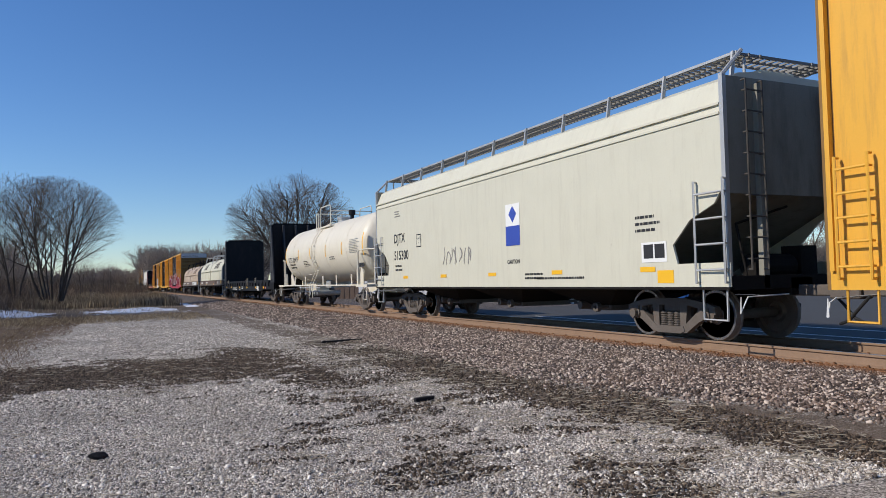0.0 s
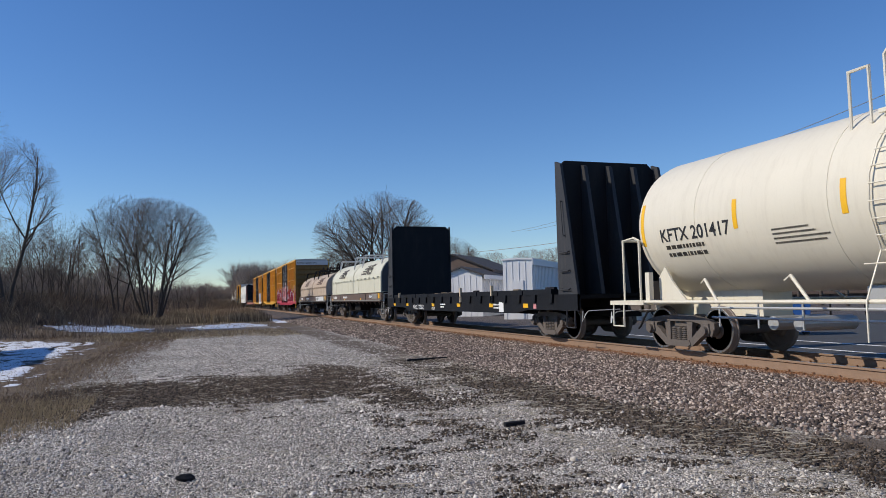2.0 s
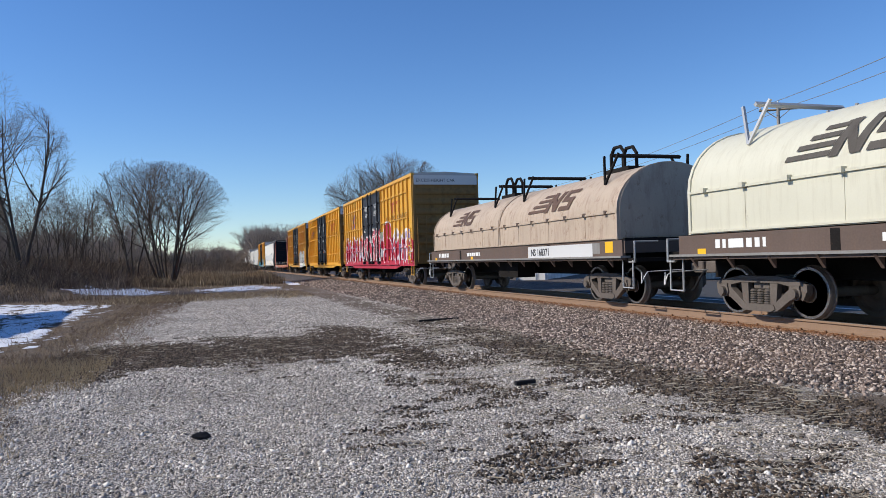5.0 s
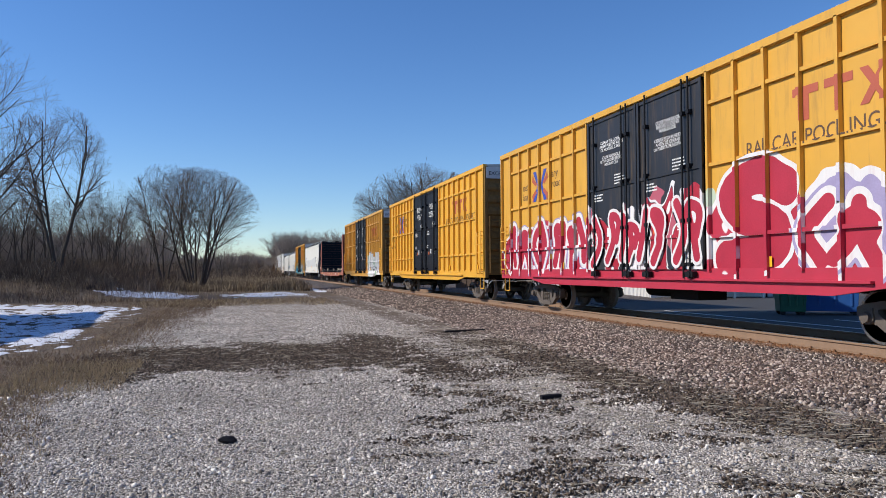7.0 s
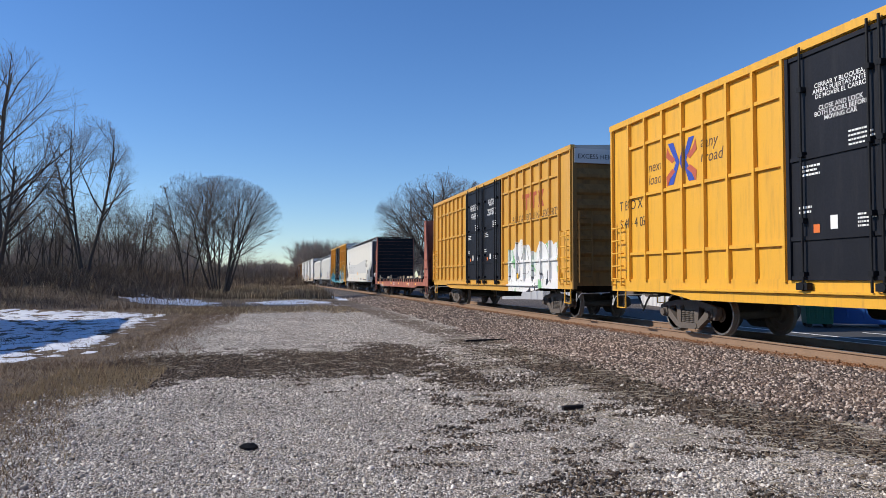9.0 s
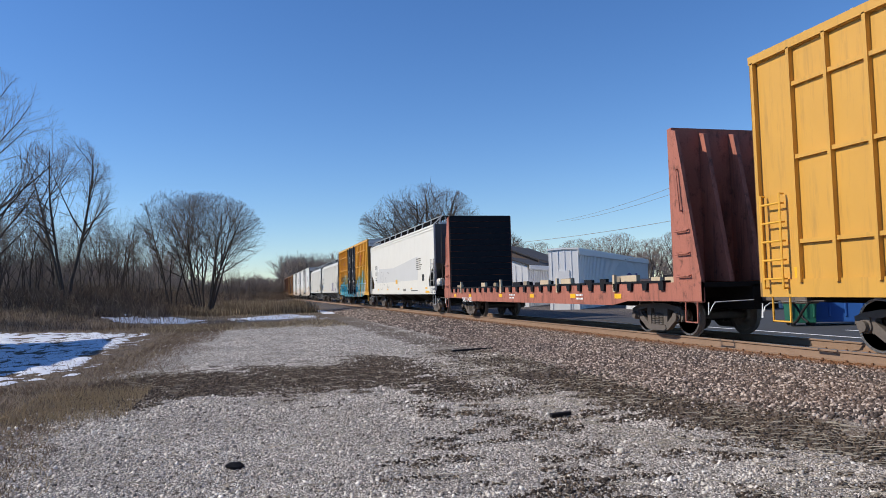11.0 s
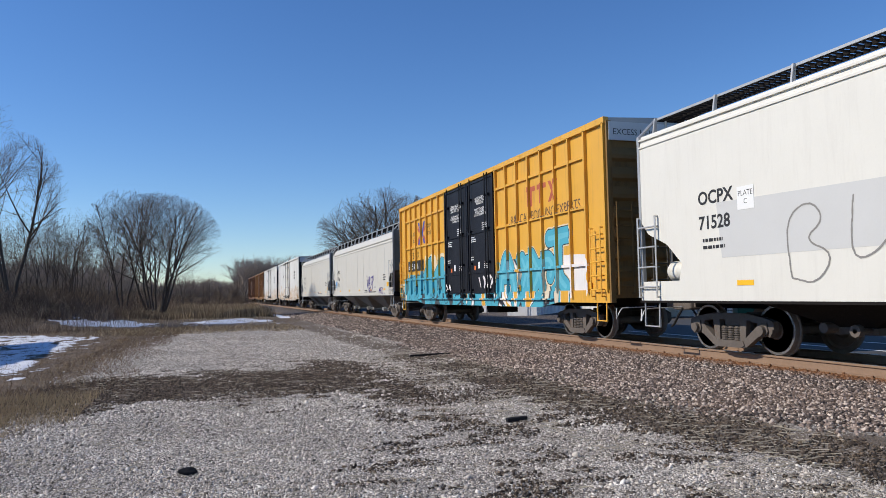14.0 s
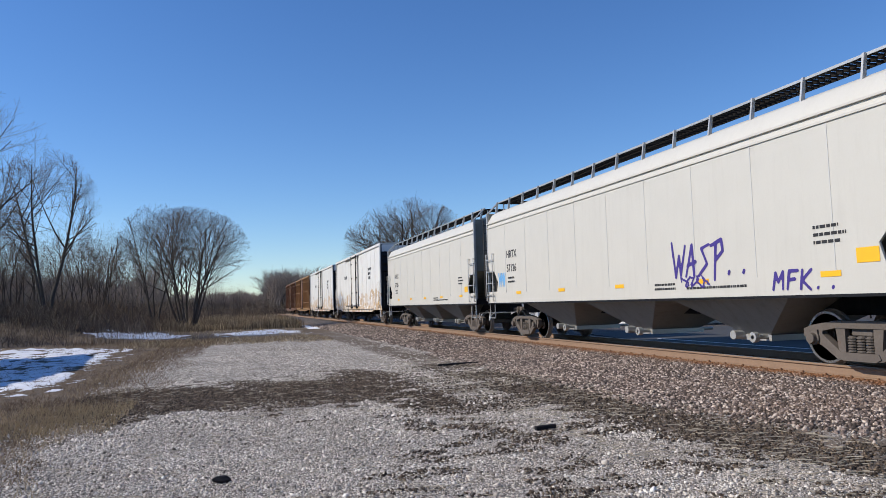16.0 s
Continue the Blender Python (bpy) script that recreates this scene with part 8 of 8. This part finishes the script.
def wheeled_bin(m, material, label, w, d, h, lid=True):
    t = thing("waste_bin" if w < 1 else "dumpster", label, "bin", m)
    bm = bmesh.new()
    prism(bm, [(-w / 2 + 0.06, 0.12), (w / 2 - 0.06, 0.12), (w / 2, h), (-w / 2, h)], "y", -d / 2, d / 2)
    for k in range(4):
        x = -w / 2 + w * (k + 0.5) / 4
        bx(bm, x - 0.03, x + 0.03, -d / 2 - 0.03, d / 2 + 0.03, 0.3, h - 0.1)
    part("body", bm, material, t, bevel=0.01)
    bm = bmesh.new()
    prism(bm, [(-w / 2 - 0.04, h), (w / 2 + 0.04, h), (w / 2 + 0.04, h + 0.05), (-w / 2 - 0.04, h + 0.14)], "y", -d / 2 - 0.03, d / 2 + 0.03)
    part("lid", bm, material, t)
    for sx in (-1, 1):
        for sy in (-1, 1):
            bm = bmesh.new()
            rod(bm, (sx * (w / 2 - 0.15), sy * (d / 2 - 0.1) - 0.04, 0.08), (sx * (w / 2 - 0.15), sy * (d / 2 - 0.1) + 0.04, 0.08), 0.08, 12)
            part("wheel", bm, M_hose, t)
    return t


wheeled_bin(pose(17.9, 20.6, 0.02, 0, 0, -30), M_green_bin, "green wheeled waste container on the lot", 0.9, 0.9, 1.1)
wheeled_bin(pose(19.2, 20.4, 0.02, 0, 0, -40), M_blue_bin, "blue waste dumpster on the lot", 1.9, 1.2, 1.15)


def gabled(name, label, x, y, length, depth, wall, ridge, turn, m_wall, m_roof, seam=0.3, door=False, over=0.25):
    """A plain gabled building: base corner at (x, y), length along its own +x."""
    t = thing(name, label, "building", pose(x, y, 0, 0, 0, turn))
    bm = bmesh.new()
    prism(bm, [(0, -0.2), (depth, -0.2), (depth, wall), (depth / 2, ridge), (0, wall)], "x", 0, length)
    part("wall", bm, m_wall, t)
    bm = bmesh.new()
    n = int(length / seam)
    for i in range(n + 1):
        a = i * length / n
        bx(bm, a - 0.02, a + 0.02, -0.03, 0.0, 0, wall)
    for i in range(int(depth / seam) + 1):
        a = i * seam
        bx(bm, -0.03, 0.0, a - 0.02, a + 0.02, 0, wall)
    tagged(part("siding_rib", bm, m_wall, t), kind="stuff")
    for s in (0, 1):
        bm = bmesh.new()
        e = (-over, wall - over * (ridge - wall) / (depth / 2)) if s == 0 else (depth + over, wall - over * (ridge - wall) / (depth / 2))
        prism(bm, [e, (depth / 2, ridge), (depth / 2, ridge + 0.12), (e[0], e[1] + 0.12)], "x", -over, length + over)
        part("roof", bm, m_roof, t)
    bm = bmesh.new()
    bx(bm, -over - 0.02, length + over + 0.02, -over - 0.05, -over, wall - 0.35, wall)
    part("fascia", bm, m_wall, t, "white fascia board")
    if door:
        bm = bmesh.new()
        bx(bm, -0.06, 0.0, depth * 0.3, depth * 0.7, 0.0, 2.6)
        part("door", bm, m_wall, t, "white sliding door")
    return t


dx, dy = 39.3 - 20.9, 66.2 - 43.8
shed = gabled("metal_shed", "white ribbed metal shed with a flat roof and purple number", 20.9, 43.8, math.hypot(dx, dy), 2.0, 3.95, 4.0, math.degrees(math.atan2(dy, dx)), M_siding, M_siding, 0.45, True, 0.08)
sign = letter(shed, "01", 2.0, 16.5, -0.05, 1.15, M_purple_let, face=FRONT, name="sign_number", offset=0.05, wide=3.6)
gabled("store_building", "low building with white gable and dark wall", 21.2, 53.6, 11.0, 3.4, 3.3, 3.9, math.degrees(math.atan2(dy, dx)), M_siding, M_shingle, 0.5)
gabled("store_building", "dark-roofed building behind the white shed", 24.0, 58.5, 9.0, 7.0, 3.9, 5.3, math.degrees(math.atan2(dy, dx)), M_brown_sill, M_shingle, 0.5)
house = gabled("house", "low house with a brown roof and white gable", 62.5, 91.0, 13.0, 8.0, 1.2, 2.75, -38.0, M_siding, M_brown_roof, 0.3)
house2 = gabled("house", "low brown-roofed house further off", 78.0, 86.0, 16.0, 8.0, 1.2, 2.7, -40.0, M_brown_sill, M_brown_roof, 0.4)
cottage = gabled("house", "low pale outbuilding with an open porch beyond the lot", 22.0, 36.0, 7.0, 6.0, 1.3, 1.75, -12.0, M_siding, M_brown_roof, 0.25)
bm = bmesh.new()
bx(bm, 0.5, 5.5, -2.2, -2.0, 1.05, 1.2)
bx(bm, 0.3, 5.7, -2.3, 0, 1.2, 1.26)
for x in (0.6, 2.2, 3.8, 5.4):
    bx(bm, x - 0.06, x + 0.06, -2.15, -2.03, 0, 1.05)
part("porch", bm, M_siding, cottage, "white porch with square posts")


def fence():
    t = thing("fence", "dark wire fence with steel posts beyond the lot", "fence", pose(0, 0, 0))
    for i in range(13):
        x, y = 28 + i * 2.2, 34 - i * 0.4
        bm = bmesh.new()
        rod(bm, (x, y, -0.1), (x, y, 1.25), 0.05, 8)
        part("post", bm, M_underframe, t)
    for z in (0.3, 0.75, 1.2):
        bm = bmesh.new()
        rod(bm, (28, 34, z), (28 + 26.4, 34 - 4.8, z), 0.02, 6)
        part("rail", bm, M_underframe, t)


fence()


def utility_pole(x, y, h, arm, label, lamp=False, r=0.16):
    t = thing("utility_pole", label, "utility pole", pose(x, y, 0))
    bm = bmesh.new()
    rod(bm, (0, 0, -0.3), (0, 0, h), r, 12, r * 0.6)
    part("pole", bm, M_pole, t, smooth=True)
    if arm:
        c, s = math.cos(radians(-35)), math.sin(radians(-35))
        bm = bmesh.new()
        rod(bm, (-1.1 * c, -1.1 * s, h - 0.35), (1.1 * c, 1.1 * s, h - 0.35), 0.07, 4)
        for k in (-1, 1):
            rod(bm, (0, 0, h - 0.95), (k * 0.7 * c, k * 0.7 * s, h - 0.38), 0.025, 6)
        part("crossarm", bm, M_wood, t)
        for k in (-1.0, 0.0, 1.0):
            bm = bmesh.new()
            lathe(bm, [(0, 0.05), (0.06, 0.07), (0.12, 0.04), (0.2, 0.05)], 10, (k * c, k * s, h - 0.28 if k else h), "z")
            part("insulator", bm, M_galv, t, smooth=True)
    if lamp:
        bm = bmesh.new()
        pipe(bm, [(0, 0, h - 4.0), (-0.7, 0.45, h - 3.55), (-1.3, 0.85, h - 3.35)], 0.04, 6)
        part("lamp_arm", bm, M_galv, t)
        bm = bmesh.new()
        lathe(bm, [(0, 0.05), (0.12, 0.16), (0.3, 0.17), (0.5, 0.06)], 10, (-1.35, 0.9, h - 3.42), "y")
        part("lamp_head", bm, M_galv, t, smooth=True)
    for z in (h - 2.2, h - 3.1, h - 5.0):
        bm = bmesh.new()
        bx(bm, -0.2, 0.2, -0.22, -0.1, z - 0.12, z + 0.12)
        part("bracket", bm, M_galv, t)
    return Vector((x, y, h))


PA = utility_pole(33.6, 36.4, 10.6, True, "tall weathered utility pole with crossarm and street lamp", True)
PB = utility_pole(46.5, 61.5, 7.6, False, "shorter bare utility pole further back", False, 0.14)


def wire(a, b, sag, r=0.016):
    cu = bmesh.new()
    a, b = Vector(a), Vector(b)
    pts = []
    for k in range(21):
        t = k / 20
        p = a.lerp(b, t)
        p.z -= sag * 4 * t * (1 - t)
        pts.append(p)
    pipe(cu, pts, r, 4)
    solid("overhead_wire", cu, M_wire, "thin overhead wire strung between poles", "wire")


c, s_ = math.cos(radians(-35)), math.sin(radians(-35))
for k in (-1.0, 1.0):
    wire((33.6 + k * c, 36.4 + k * s_, 10.5), (26.0 + k * c, 5.0 + k * s_, 11.5), 0.5, 0.02)
    wire((33.6 + k * c, 36.4 + k * s_, 10.5), (42.0 + k * c, 92.0 + k * s_, 10.5), 0.7, 0.02)
wire((33.6, 36.4, 7.0), (14.0, 62.0, 5.2), 0.8, 0.022)
wire((33.6, 36.4, 5.4), (30.0, 66.0, 3.8), 0.7, 0.03)
wire((33.6, 36.4, 7.2), (46.5, 61.5, 7.5), 0.5)
wire((33.6, 36.4, 7.0), (60.0, 12.0, 7.4), 0.8, 0.022)
wire((33.6, 36.4, 5.4), (60.0, 14.0, 6.2), 0.6, 0.03)

# ---- loose bits on the drive ----
bm = bmesh.new()
bmesh.ops.create_icosphere(bm, subdivisions=2, radius=0.09)
for v in bm.verts:
    v.co = Vector((v.co.x * 1.0, v.co.y * 0.6, v.co.z * 0.38)) * (1 + 0.35 * noise.noise(v.co * 14))
solid("clod", bm, M_dark_wood, "dark clod of earth lying on the gravel", "clod", pose(-0.13, 7.01, 0.03))
for x, y, L, turn, lab in ((3.6, 8.18, 0.30, 10, "dark broken stick lying on the gravel"), (5.42, 17.62, 1.15, 8, "long dark timber lying at the ballast toe")):
    bm = bmesh.new()
    prism(bm, [(-L / 2, -0.035), (L / 2, -0.02), (L * 0.48, 0.03), (0, 0.045), (-L * 0.47, 0.03)], "z", 0.0, 0.05)
    solid("stick", bm, M_dark_wood, lab, "stick", pose(x, y, 0.015, 0, 0, turn), bevel=0.006)

# ---- a plain building beside the drive, unseen, added to cast the snow's shade ----
unseen_building = gabled("unseen_building", "unseen plain building added beside the drive to shade the snow", -22.0, 17.8, 9.0, 15.5, 5.15, 5.8, 0.0, M_siding, M_shingle, 0.6)


# ---- what moves ----
def motions():
    times = [k * 0.5 for k in range(33)]
    for car, centre in CARS:
        walk(car, [(t, pose(TRACK_X, centre - run(t), RAIL_Z)) for t in times])
    steps = [k / FPS for k in range(16 * FPS + 1)]
    for wheel, y in TURNING:
        walk(wheel, [(t, pose(0, y, WHEEL_R, math.degrees(run(t) / WHEEL_R) % 360, 0, 0)) for t in steps])


motions()
